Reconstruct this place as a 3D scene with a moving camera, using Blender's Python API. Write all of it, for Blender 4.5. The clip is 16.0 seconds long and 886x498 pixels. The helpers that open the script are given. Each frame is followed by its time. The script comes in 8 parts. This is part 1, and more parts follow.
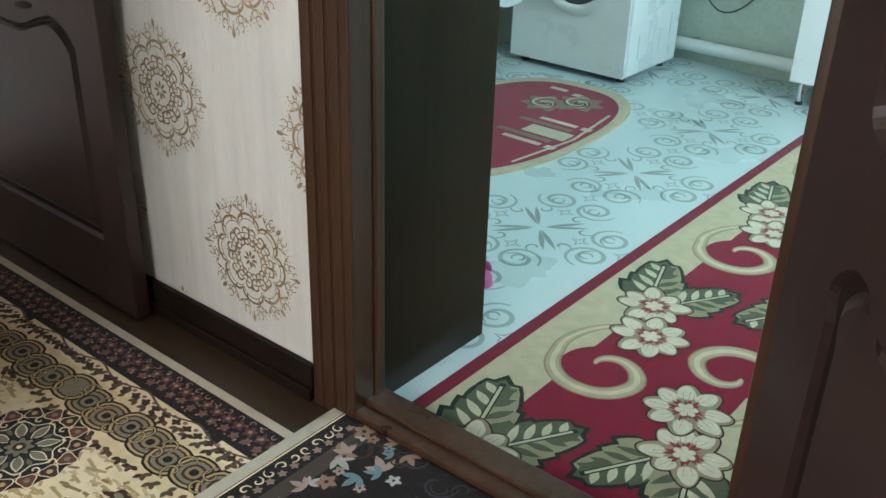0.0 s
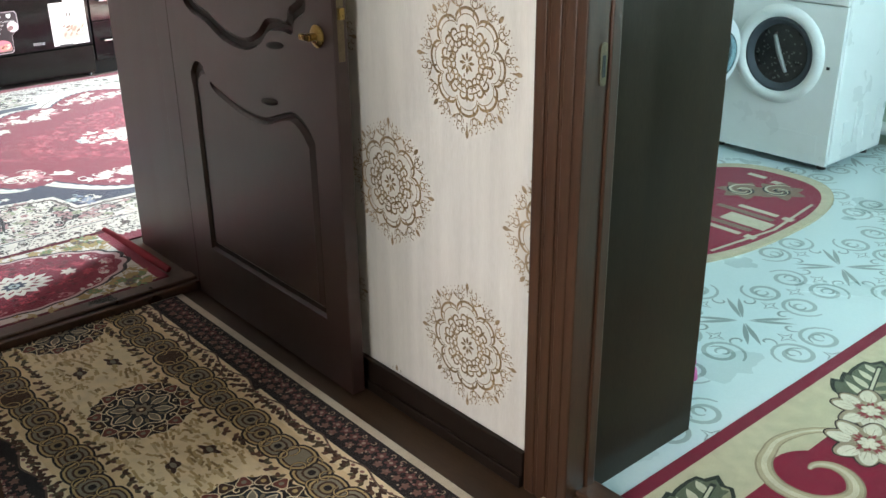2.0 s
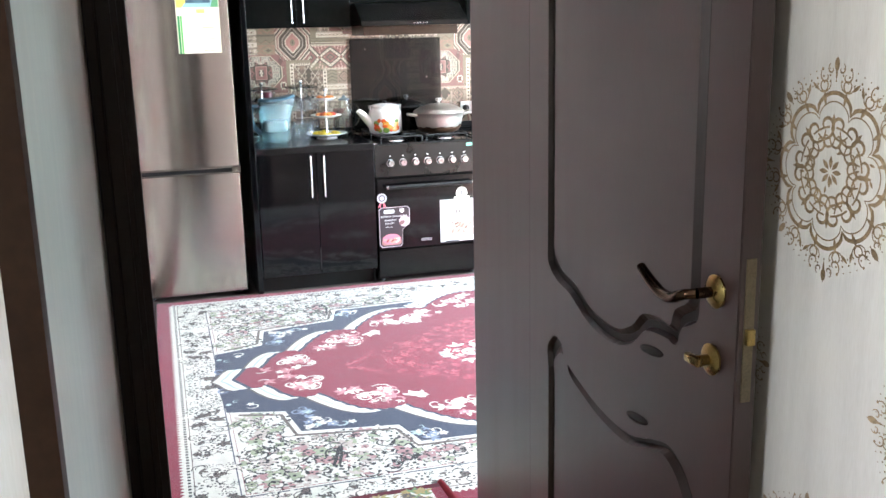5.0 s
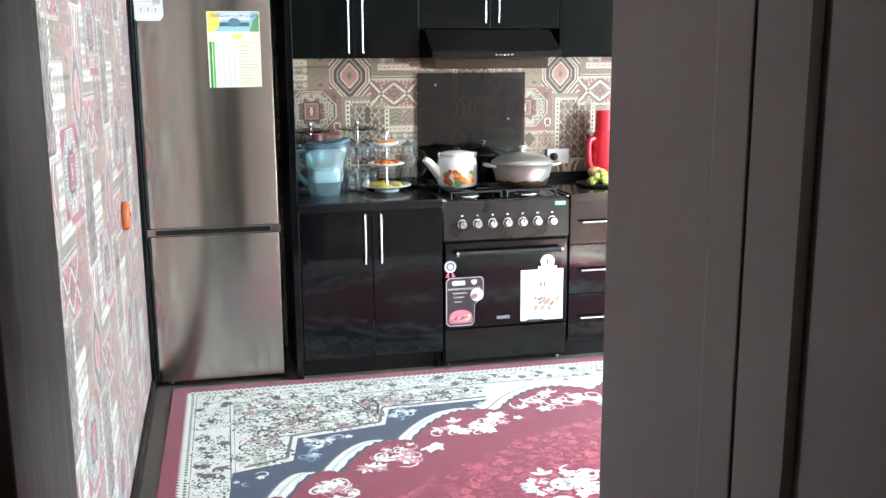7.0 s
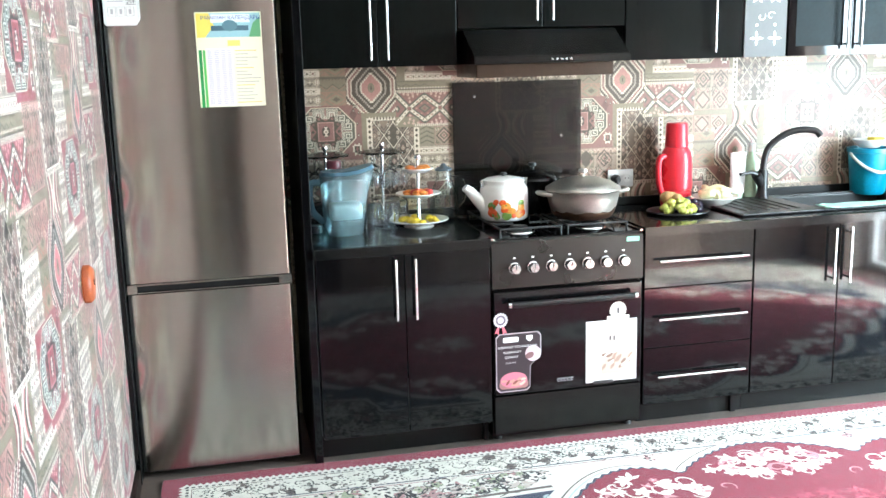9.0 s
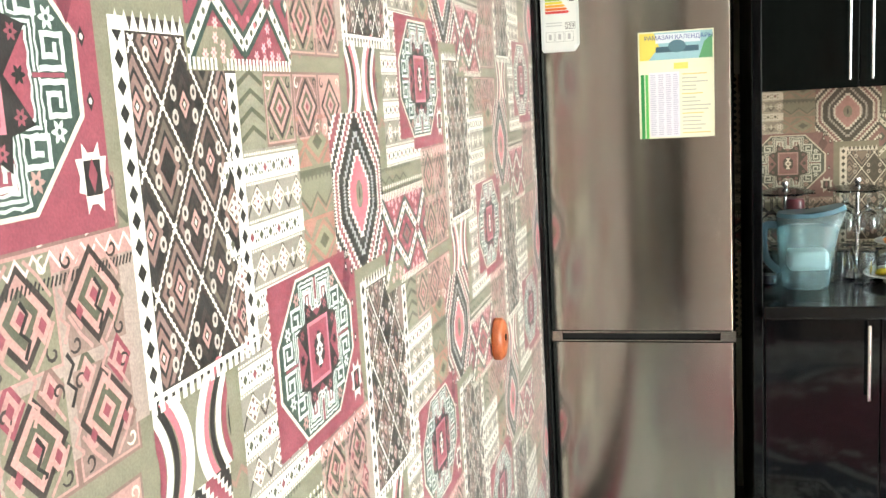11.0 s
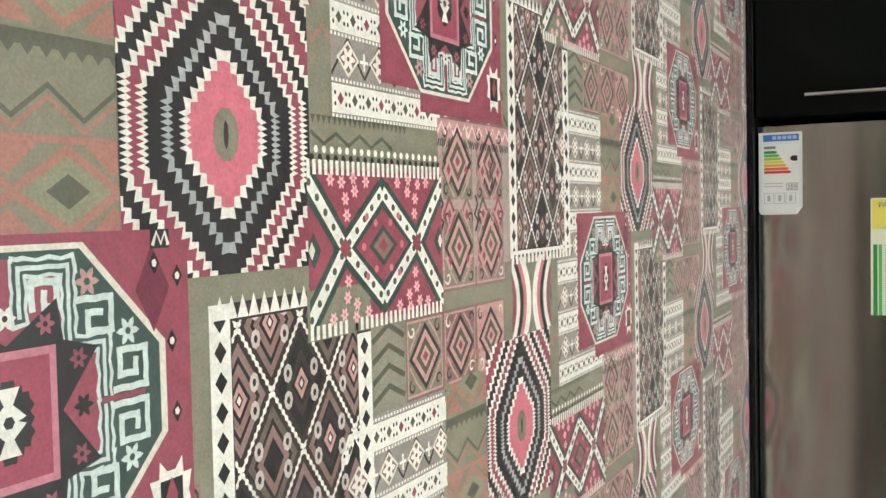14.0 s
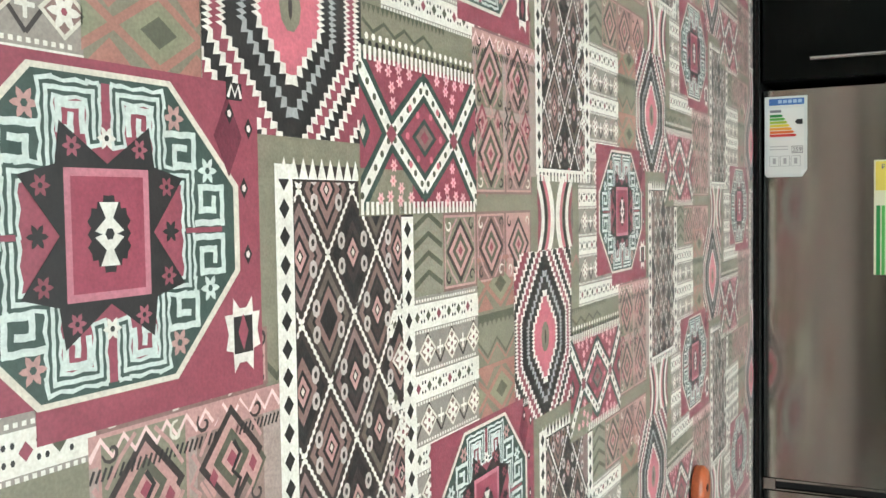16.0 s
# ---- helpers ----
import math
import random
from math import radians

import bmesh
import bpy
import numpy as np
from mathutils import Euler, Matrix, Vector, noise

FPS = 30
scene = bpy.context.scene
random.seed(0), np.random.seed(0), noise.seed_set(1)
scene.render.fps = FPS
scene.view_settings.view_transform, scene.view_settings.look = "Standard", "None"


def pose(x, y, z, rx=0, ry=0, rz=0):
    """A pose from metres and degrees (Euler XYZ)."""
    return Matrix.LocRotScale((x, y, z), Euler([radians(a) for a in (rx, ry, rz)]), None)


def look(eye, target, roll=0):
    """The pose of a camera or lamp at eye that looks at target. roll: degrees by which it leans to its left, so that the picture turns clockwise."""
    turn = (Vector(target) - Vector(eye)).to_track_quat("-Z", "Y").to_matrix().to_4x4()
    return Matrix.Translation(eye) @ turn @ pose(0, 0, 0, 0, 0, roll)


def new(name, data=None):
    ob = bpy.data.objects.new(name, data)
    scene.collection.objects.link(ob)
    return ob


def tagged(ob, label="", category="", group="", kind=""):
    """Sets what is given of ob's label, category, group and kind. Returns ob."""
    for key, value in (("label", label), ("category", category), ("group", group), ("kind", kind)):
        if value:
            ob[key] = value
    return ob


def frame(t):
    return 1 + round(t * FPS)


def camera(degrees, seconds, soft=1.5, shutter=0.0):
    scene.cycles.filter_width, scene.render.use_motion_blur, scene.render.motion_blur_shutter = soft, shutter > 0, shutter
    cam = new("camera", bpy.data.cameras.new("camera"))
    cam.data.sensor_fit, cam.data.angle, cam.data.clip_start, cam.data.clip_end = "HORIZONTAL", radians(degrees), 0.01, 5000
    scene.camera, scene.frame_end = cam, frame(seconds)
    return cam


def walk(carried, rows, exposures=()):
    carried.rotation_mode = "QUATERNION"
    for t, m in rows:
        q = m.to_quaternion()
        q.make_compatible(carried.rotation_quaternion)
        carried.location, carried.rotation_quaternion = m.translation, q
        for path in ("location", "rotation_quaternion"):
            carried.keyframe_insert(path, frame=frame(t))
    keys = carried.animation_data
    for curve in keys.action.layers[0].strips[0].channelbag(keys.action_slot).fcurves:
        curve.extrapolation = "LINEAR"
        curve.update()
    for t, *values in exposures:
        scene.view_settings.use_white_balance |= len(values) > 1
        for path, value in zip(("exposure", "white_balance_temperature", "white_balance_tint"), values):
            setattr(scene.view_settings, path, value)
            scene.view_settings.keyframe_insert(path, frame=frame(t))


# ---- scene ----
cam = camera(49.6, 16.0)
METRES, EYE, TILT, LEAN, TURN = 3.45, 1.212, 0.0, 0.0, 38.6
ROWS = [
    (0.0, 0.0, 0.0, 0.0, 0.79, -27.24, -1.54),
    (0.5, -0.0055, -0.0038, 0.0051, 2.48, -26.47, -1.02),
    (1.0, -0.0129, -0.0072, 0.01, 4.83, -26.03, -0.35),
    (1.5, -0.0216, -0.0115, 0.0159, 7.26, -24.85, 0.19),
    (2.0, -0.0313, -0.013, 0.0212, 10.5, -23.31, 0.63),
    (2.5, -0.0337, -0.0015, 0.0285, 14.1, -21.57, 1.41),
    (3.0, -0.0315, 0.0217, 0.0376, 20.34, -18.79, 2.19),
    (3.5, -0.0298, 0.0477, 0.0427, 26.63, -16.44, 2.25),
    (4.0, -0.0413, 0.0805, 0.0463, 30.28, -15.11, 2.45),
    (4.5, -0.0675, 0.1287, 0.054, 32.14, -13.92, 1.84),
    (5.0, -0.0914, 0.1696, 0.0533, 34.0, -13.14, 1.27),
    (7.5, -0.3253, 0.4383, 0.0547, 38.16, -11.17, 0.33),
    (8.0, -0.3754, 0.4781, 0.0549, 38.14, -11.17, 0.4),
    (8.5, -0.4241, 0.5134, 0.0603, 38.08, -11.13, 0.9),
    (9.0, -0.4501, 0.5494, 0.0596, 38.19, -11.13, 1.46),
    (9.5, -0.4684, 0.5891, 0.0604, 43.69, -10.7, 2.03),
    (10.0, -0.4915, 0.6088, 0.0595, 52.09, -10.01, 3.03),
    (12.5, -0.5648, 0.6614, 0.0898, 75.13, -7.08, 1.72),
    (13.0, -0.566, 0.67, 0.0946, 76.73, -5.52, 1.56),
    (13.5, -0.5651, 0.6694, 0.1003, 77.79, -3.95, 1.34),
    (14.0, -0.5612, 0.6685, 0.1075, 78.21, -2.31, 1.23),
    (14.5, -0.5576, 0.6646, 0.1036, 78.23, -1.41, 1.19),
    (15.0, -0.5534, 0.6593, 0.0968, 78.19, -1.36, 1.11),
    (15.5, -0.5512, 0.6558, 0.0861, 78.14, -1.62, 0.98),
    (16.0, -0.5479, 0.654, 0.0799, 78.09, -2.59, 0.9),
]
PATH = [(t, pose(0, 0, EYE, TILT, LEAN, TURN) @ pose(METRES * x, METRES * y, METRES * z, 90 + pitch, roll, yaw)) for t, x, y, z, yaw, pitch, roll in ROWS]
walk(cam, PATH, [(0.0, 4.05, 6300, 10), (0.5, 4.17, 6300, 10), (1.0, 4.50, 6250, 10), (1.5, 4.60, 6250, 12), (2.0, 4.28, 6500, 13), (2.5, 4.28, 6600, 14), (3.0, 4.45, 6650, 14), (3.5, 4.70, 6400, 13), (5.0, 4.60, 6000, 14),
                 (7.5, 4.30, 5900, 8), (9.0, 4.30, 6050, 8), (10.0, 4.42, 6800, 3), (12.5, 3.52, 7000, 10), (14.5, 3.30, 6600, 6), (16.0, 3.40, 6500, 5)])

# ---- daylight ----
SUN_TRAVEL = Vector((0.45, -0.8, -0.86)).normalized()
world = bpy.data.worlds.new("sky")
scene.world = world
world.use_nodes = True
sky = world.node_tree.nodes.new("ShaderNodeTexSky")
sky.sky_type, sky.sun_disc = "NISHITA", False
sky.sun_elevation = math.asin(-SUN_TRAVEL.z)
sky.sun_rotation = math.atan2(-SUN_TRAVEL.x, -SUN_TRAVEL.y)
world.node_tree.links.new(sky.outputs[0], world.node_tree.nodes["Background"].inputs[0])
world.node_tree.nodes["Background"].inputs[1].default_value = 0.05

sun_data = bpy.data.lights.new("sun", "SUN")
sun_data.energy, sun_data.angle, sun_data.color = 5.0, radians(0.5), (1.0, 0.94, 0.85)
sun = new("sun", sun_data)
sun.matrix_world = look((0, 0, 10), Vector((0, 0, 10)) + SUN_TRAVEL)


def window_light(name, eye, target, width, height, power, colour):
    """Sky light that comes in through one window's opening."""
    data = bpy.data.lights.new(name, "AREA")
    data.shape, data.size, data.size_y = "RECTANGLE", width, height
    data.energy, data.color = power, colour
    ob = new(name, data)
    ob.matrix_world = look(eye, target)
    return ob


window_light("balcony_door_light", (-4.175, 4.57, 1.1), (-3.7, 0.0, 0.4), 1.3, 2.05, 20.46, (0.78, 0.95, 1.0))
window_light("washroom_window_light", (0.42, 2.75, 1.55), (-2.0, 2.75, 0.9), 1.0, 1.0, 2.79, (0.61, 0.93, 1.0))
# added lamp: fills the hall from an unseen, assumed window
window_light("hall_fill_light", (-0.65, -1.92, 1.6), (-0.8, 0.6, 0.0), 1.2, 1.1, 3.1, (1.0, 0.97, 0.91))

# ---- materials ----
def nodes_of(mat):
    mat.use_nodes = True
    tree = mat.node_tree
    return tree, tree.nodes["Principled BSDF"]


def link(tree, a, b):
    tree.links.new(a, b)


def surface(name, colour, rough=0.5, metal=0.0, vary=0.15, scale=8.0, fine=180.0, bump=0.1, stretch=(1, 1, 1), second=None, coat=0.0, spec=0.5, use_paint=False, rough_vary=0.12, depth=0.002, sheen=0.0):
    """A procedural surface: a base colour with stains at a large scale and grain at a small one, and a fine relief."""
    mat = bpy.data.materials.new(name)
    tree, bsdf = nodes_of(mat)
    n = tree.nodes
    coords = n.new("ShaderNodeTexCoord")
    mapping = n.new("ShaderNodeMapping")
    mapping.inputs["Scale"].default_value = stretch
    link(tree, coords.outputs["Object"], mapping.inputs["Vector"])
    big, small = n.new("ShaderNodeTexNoise"), n.new("ShaderNodeTexNoise")
    big.inputs["Scale"].default_value, big.inputs["Detail"].default_value = scale, 4
    small.inputs["Scale"].default_value, small.inputs["Detail"].default_value = fine, 2
    for t in (big, small):
        link(tree, mapping.outputs[0], t.inputs["Vector"])
    mixed = n.new("ShaderNodeMix")
    mixed.data_type = "RGBA"
    link(tree, big.outputs[0], mixed.inputs[0])
    if use_paint:
        paint = n.new("ShaderNodeAttribute")
        paint.attribute_name = "paint"
        dark, light = n.new("ShaderNodeMix"), n.new("ShaderNodeMix")
        for node, tone in ((dark, 1 - vary), (light, 1 + vary)):
            node.data_type, node.blend_type = "RGBA", "MULTIPLY"
            node.inputs[0].default_value = 1.0
            link(tree, paint.outputs["Color"], node.inputs[6])
            node.inputs[7].default_value = (tone, tone, tone, 1)
        link(tree, dark.outputs[2], mixed.inputs[6])
        link(tree, light.outputs[2], mixed.inputs[7])
    else:
        b = second or tuple(c * (1 - 2 * vary) for c in colour)
        mixed.inputs[6].default_value = (*b, 1)
        mixed.inputs[7].default_value = (*[min(1, c * (1 + vary)) for c in colour], 1)
    grain = n.new("ShaderNodeMix")
    grain.data_type, grain.blend_type = "RGBA", "OVERLAY"
    grain.inputs[0].default_value = min(1.0, vary * 1.6)
    link(tree, mixed.outputs[2], grain.inputs[6])
    link(tree, small.outputs[0], grain.inputs[7])
    link(tree, grain.outputs[2], bsdf.inputs["Base Color"])
    ramp = n.new("ShaderNodeMapRange")
    ramp.inputs["To Min"].default_value = max(0.02, rough - rough_vary)
    ramp.inputs["To Max"].default_value = min(1.0, rough + rough_vary)
    link(tree, big.outputs[0], ramp.inputs["Value"])
    link(tree, ramp.outputs[0], bsdf.inputs["Roughness"])
    bsdf.inputs["Metallic"].default_value = metal
    bsdf.inputs["Specular IOR Level"].default_value = spec
    bsdf.inputs["Coat Weight"].default_value = coat
    bsdf.inputs["Sheen Weight"].default_value = sheen
    bsdf.inputs["Sheen Roughness"].default_value = 0.4
    bsdf.inputs["Coat Roughness"].default_value = 0.35
    if bump:
        rise = n.new("ShaderNodeBump")
        rise.inputs["Strength"].default_value = bump
        rise.inputs["Distance"].default_value = depth
        link(tree, small.outputs[0], rise.inputs["Height"])
        link(tree, rise.outputs[0], bsdf.inputs["Normal"])
    return mat


def clear(name, colour, rough=0.02, ior=1.45, part=1.0):
    mat = bpy.data.materials.new(name)
    tree, bsdf = nodes_of(mat)
    bsdf.inputs["Base Color"].default_value = (*colour, 1)
    bsdf.inputs["Roughness"].default_value = rough
    bsdf.inputs["IOR"].default_value = ior
    bsdf.inputs["Transmission Weight"].default_value = part
    return mat


WOOD = surface("dark_walnut_veneer", (0.036, 0.016, 0.013), 0.36, vary=0.2, scale=5, fine=90, stretch=(5, 5, 0.4), bump=0.08, depth=0.0004, spec=0.5, coat=0.3, rough_vary=0.08)
WOOD_RED = surface("red_walnut_casing", (0.062, 0.026, 0.012), 0.34, vary=0.3, scale=6, fine=70, stretch=(8, 8, 0.4), bump=0.25, depth=0.0006, coat=0.2)
LINING = surface("dark_olive_brown_lining", (0.026, 0.017, 0.009), 0.34, spec=0.14, vary=0.3, scale=4, fine=80, stretch=(5, 5, 0.5), bump=0.15, depth=0.0005)
BLACK_WOOD = surface("black_brown_door_frame", (0.017, 0.01, 0.007), 0.45, spec=0.22, vary=0.25, scale=5, fine=80, stretch=(6, 6, 0.5), bump=0.2, depth=0.0005)
TRIM_BROWN = surface("dark_brown_trim", (0.03, 0.014, 0.007), 0.5, spec=0.15, vary=0.2, scale=6, fine=80, bump=0.1, depth=0.0004)
DRUM_STEEL = surface("dull_drum_steel", (0.2, 0.19, 0.18), 0.4, 0.8, vary=0.1, scale=40, fine=200, bump=0.0)
PANE_DARK = surface("dark_teal_glass", (0.006, 0.012, 0.014), 0.4, spec=0.08, vary=0.2, scale=5, fine=80, bump=0.0, rough_vary=0.02)
SILL_WOOD = surface("worn_brown_threshold", (0.085, 0.042, 0.025), 0.3, vary=0.35, scale=9, fine=60, stretch=(1, 1, 1), bump=0.25, depth=0.0008)
BRASS = surface("old_brass", (0.42, 0.29, 0.1), 0.28, 1.0, vary=0.2, scale=30, fine=300, bump=0.05)
DULL_BRASS = surface("dull_brass", (0.18, 0.145, 0.09), 0.45, 0.8, vary=0.2, scale=30, fine=300, bump=0.05)
DARK_BRASS = surface("dark_bronze", (0.11, 0.065, 0.04), 0.2, 1.0, vary=0.2, scale=30, fine=300, bump=0.05)
PAPER_BACK = surface("plaster", (0.62, 0.57, 0.48), 0.8, vary=0.06, scale=3, fine=90, bump=0.1)
CREAM_PAPER = surface("cream_streaked_wallpaper", (0.68, 0.65, 0.585), 0.5, vary=0.1, scale=4, fine=70, stretch=(9, 9, 0.7), bump=0.15, depth=0.0005)
DULL_PAPER = surface("faded_kilim_paper", (0.26, 0.19, 0.16), 0.55, vary=0.3, scale=9, fine=80, bump=0.15, depth=0.0005)
PRINT = surface("gold_wallpaper_print", (0.37, 0.26, 0.145), 0.42, vary=0.4, scale=18, fine=150, bump=0.1, depth=0.0004)
CEILING = surface("white_ceiling_paint", (0.78, 0.77, 0.74), 0.8, vary=0.04, scale=2, fine=60, bump=0.08)
KITCHEN_PAPER = surface("kilim_print_vinyl_wallpaper", (1, 1, 1), 0.4, vary=0.2, scale=70, fine=420, bump=0.18, depth=0.0005, use_paint=True, spec=0.4, sheen=0.4)
PILE = surface("woven_carpet_pile", (1, 1, 1), 0.92, vary=0.22, scale=30, fine=420, bump=0.7, depth=0.0025, use_paint=True, spec=0.1, sheen=0.25)
LINO = surface("printed_lino", (1, 1, 1), 0.3, vary=0.05, scale=3, fine=150, bump=0.06, depth=0.0005, use_paint=True)
FLOOR_WOOD = surface("dark_laminate", (0.06, 0.035, 0.02), 0.35, vary=0.3, scale=5, fine=60, stretch=(0.6, 7, 7), bump=0.2, depth=0.0006)
FLOOR_GREY = surface("grey_brown_laminate", (0.13, 0.105, 0.09), 0.4, vary=0.3, scale=5, fine=60, stretch=(7, 0.6, 7), bump=0.2, depth=0.0006)
GREEN_PLASTER = surface("pale_green_plaster", (0.5, 0.58, 0.5), 0.7, vary=0.1, scale=4, fine=50, bump=0.15)
GLOSS_BLACK = surface("black_gloss_front", (0.003, 0.003, 0.0035), 0.06, vary=0.3, scale=3, fine=40, bump=0.015, depth=0.0004, spec=0.36, rough_vary=0.02)
BLACK_BODY = surface("black_melamine", (0.004, 0.0038, 0.0038), 0.4, spec=0.25, vary=0.2, scale=8, fine=120, bump=0.08)
UPPER_BLACK = surface("black_green_gloss_front", (0.0035, 0.0045, 0.004), 0.2, spec=0.09, vary=0.3, scale=3, fine=50, stretch=(1, 1, 0.4), bump=0.03, depth=0.0004, rough_vary=0.03)
COUNTER = surface("polished_black_worktop", (0.008, 0.008, 0.008), 0.1, vary=0.3, scale=20, fine=300, bump=0.02, rough_vary=0.03)
STEEL = surface("brushed_steel", (0.44, 0.42, 0.385), 0.2, 1.0, vary=0.012, scale=3, fine=30, stretch=(1, 6, 0.06), bump=0.0, rough_vary=0.015)
BRUSHED = STEEL.node_tree.nodes["Principled BSDF"]
BRUSHED.inputs["Anisotropic"].default_value, BRUSHED.inputs["Anisotropic Rotation"].default_value = 0.75, 0.25
CHROME = surface("satin_chrome", (0.72, 0.72, 0.72), 0.2, 1.0, vary=0.05, scale=30, fine=300, bump=0.02)
RANGE_BLACK = surface("black_enamel", (0.005, 0.0046, 0.0042), 0.2, spec=0.3, vary=0.2, scale=10, fine=200, bump=0.03)
RANGE_GLASS = surface("black_oven_glass", (0.004, 0.0035, 0.004), 0.07, spec=0.35, vary=0.3, scale=5, fine=80, bump=0.01, rough_vary=0.02)
IRON = surface("cast_iron", (0.012, 0.012, 0.012), 0.55, vary=0.3, scale=40, fine=300, bump=0.3)
WHITE_ENAMEL = surface("white_enamel", (0.78, 0.77, 0.74), 0.18, vary=0.04, scale=20, fine=200, bump=0.02)
ALUMINIUM = surface("cast_aluminium", (0.52, 0.49, 0.44), 0.38, 0.85, vary=0.15, scale=14, fine=260, bump=0.08)
BURNT = surface("burnt_aluminium", (0.07, 0.032, 0.014), 0.55, 0.3, vary=0.45, scale=25, fine=200, bump=0.1)
WHITE_PLASTIC = surface("white_plastic", (0.74, 0.76, 0.75), 0.3, vary=0.04, scale=8, fine=150, bump=0.03)
GREY_PLASTIC = surface("grey_plastic", (0.1, 0.12, 0.14), 0.35, vary=0.1, scale=12, fine=150, bump=0.03)
BLACK_PLASTIC = surface("black_plastic", (0.012, 0.012, 0.013), 0.35, vary=0.2, scale=12, fine=200, bump=0.05)
RED_PLASTIC = surface("red_plastic", (0.72, 0.022, 0.04), 0.3, vary=0.08, scale=10, fine=150, bump=0.03)
BLUE_PLASTIC = surface("blue_teal_plastic", (0.01, 0.27, 0.42), 0.32, vary=0.2, scale=9, fine=150, bump=0.03)
PINK_PLASTIC = surface("pink_rubber", (0.6, 0.12, 0.32), 0.5, vary=0.1, scale=20, fine=200, bump=0.05)
GREEN_PLASTIC = surface("pale_green_plastic", (0.45, 0.6, 0.42), 0.35, vary=0.1, scale=14, fine=150, bump=0.03)
CHINA = surface("white_china", (0.76, 0.76, 0.72), 0.14, vary=0.04, scale=16, fine=150, bump=0.02)
YELLOW_SWEET = surface("yellow_sweets", (0.82, 0.62, 0.05), 0.4, vary=0.2, scale=40, fine=200, bump=0.1)
ORANGE_SWEET = surface("orange_sweets", (0.75, 0.24, 0.04), 0.4, vary=0.3, scale=40, fine=200, bump=0.1)
RED_SWEET = surface("red_sweets", (0.6, 0.05, 0.04), 0.4, vary=0.3, scale=40, fine=200, bump=0.1)
GRAPE_GREEN = surface("green_grapes", (0.52, 0.54, 0.12), 0.25, vary=0.2, scale=30, fine=200, bump=0.03)
GRAPE_BLACK = surface("black_grapes", (0.02, 0.013, 0.03), 0.3, vary=0.3, scale=30, fine=200, bump=0.03)
MELON = surface("pale_melon_slices", (0.75, 0.72, 0.42), 0.45, vary=0.15, scale=25, fine=200, bump=0.06)
CLOTH = surface("mint_dish_cloth", (0.4, 0.68, 0.58), 0.9, vary=0.15, scale=20, fine=500, bump=0.4)
STICKER = surface("printed_paper", (1, 1, 1), 0.4, vary=0.04, scale=20, fine=300, bump=0.02, use_paint=True)
RUBBER = surface("grey_rubber_gasket", (0.05, 0.06, 0.075), 0.5, vary=0.1, scale=20, fine=200, bump=0.05)
GLASS = clear("clear_glass", (0.93, 0.97, 0.97))
BLUE_CLEAR = clear("blue_clear_plastic", (0.72, 0.93, 0.98), 0.04, part=0.9)
SMOKED = clear("smoked_glass", (0.15, 0.155, 0.15), 0.02)
WINDOW_GLASS = clear("window_glass", (0.98, 0.99, 1.0), 0.0, 1.1)
CURTAIN = surface("white_window_frame", (0.75, 0.76, 0.76), 0.4, vary=0.04, scale=6, fine=100, bump=0.04)


# ---- building helpers ----
def thing(name, at, label, category, group="", rz=0.0):
    """An Empty at a thing's base that parents its parts."""
    ob = new(name)
    ob.empty_display_size = 0.05
    ob.matrix_basis = pose(*at, 0, 0, rz)
    return tagged(ob, label, category, group)


def mesh_from(name, bm, material):
    mesh = bpy.data.meshes.new(name)
    bmesh.ops.recalc_face_normals(bm, faces=bm.faces[:])
    bm.to_mesh(mesh)
    bm.free()
    mesh.materials.append(material)
    return mesh


def part(name, bm, material, parent, label="", smooth=None):
    """Links a bmesh as ONE mesh object under a thing or a part, in the parent's own coordinates."""
    mesh = mesh_from(name, bm, material)
    if smooth:
        mesh.shade_smooth()
        mesh.set_sharp_from_angle(angle=radians(smooth))
    ob = new(name, mesh)
    ob.parent = parent
    if label:
        ob["label"] = label
    return ob


def solid(name, bm, material, label, category="", kind="", group="", smooth=None):
    ob = part(name, bm, material, None, smooth=smooth)
    return tagged(ob, label, category, group, kind)


def box(bm, x0, x1, y0, y1, z0, z1, bevel=0.0):
    m = Matrix.LocRotScale(((x0 + x1) / 2, (y0 + y1) / 2, (z0 + z1) / 2), None, (abs(x1 - x0), abs(y1 - y0), abs(z1 - z0)))
    made = bmesh.ops.create_cube(bm, size=1.0, matrix=m)
    if bevel:
        edges = list({e for v in made["verts"] for e in v.link_edges})
        bmesh.ops.bevel(bm, geom=edges, offset=bevel, segments=2, affect="EDGES", profile=0.5)
    return bm


def boxes(*sizes, bevel=0.0):
    bm = bmesh.new()
    for s in sizes:
        box(bm, *s, bevel=bevel)
    return bm


def lathe(profile, steps=32, centre=(0, 0, 0), axis="z", bm=None, caps=True):
    """Turns a profile of (radius, height) round an axis."""
    bm = bm or bmesh.new()
    rings = []
    for r, h in profile:
        ring = []
        for i in range(steps):
            a = 2 * math.pi * i / steps
            c, s = r * math.cos(a), r * math.sin(a)
            p = {"z": (c, s, h), "x": (h, c, s), "y": (c, h, s)}[axis]
            ring.append(bm.verts.new(Vector(p) + Vector(centre)))
        rings.append(ring)
    for a, b in zip(rings, rings[1:]):
        for i in range(steps):
            j = (i + 1) % steps
            bm.faces.new((a[i], a[j], b[j], b[i]))
    for ring, r in ((rings[0], profile[0][0]), (rings[-1], profile[-1][0])):
        if r > 1e-5 and caps:
            bm.faces.new(ring)
    bmesh.ops.remove_doubles(bm, verts=[v for ring in (rings[0], rings[-1]) for v in ring], dist=1e-6)
    return bm


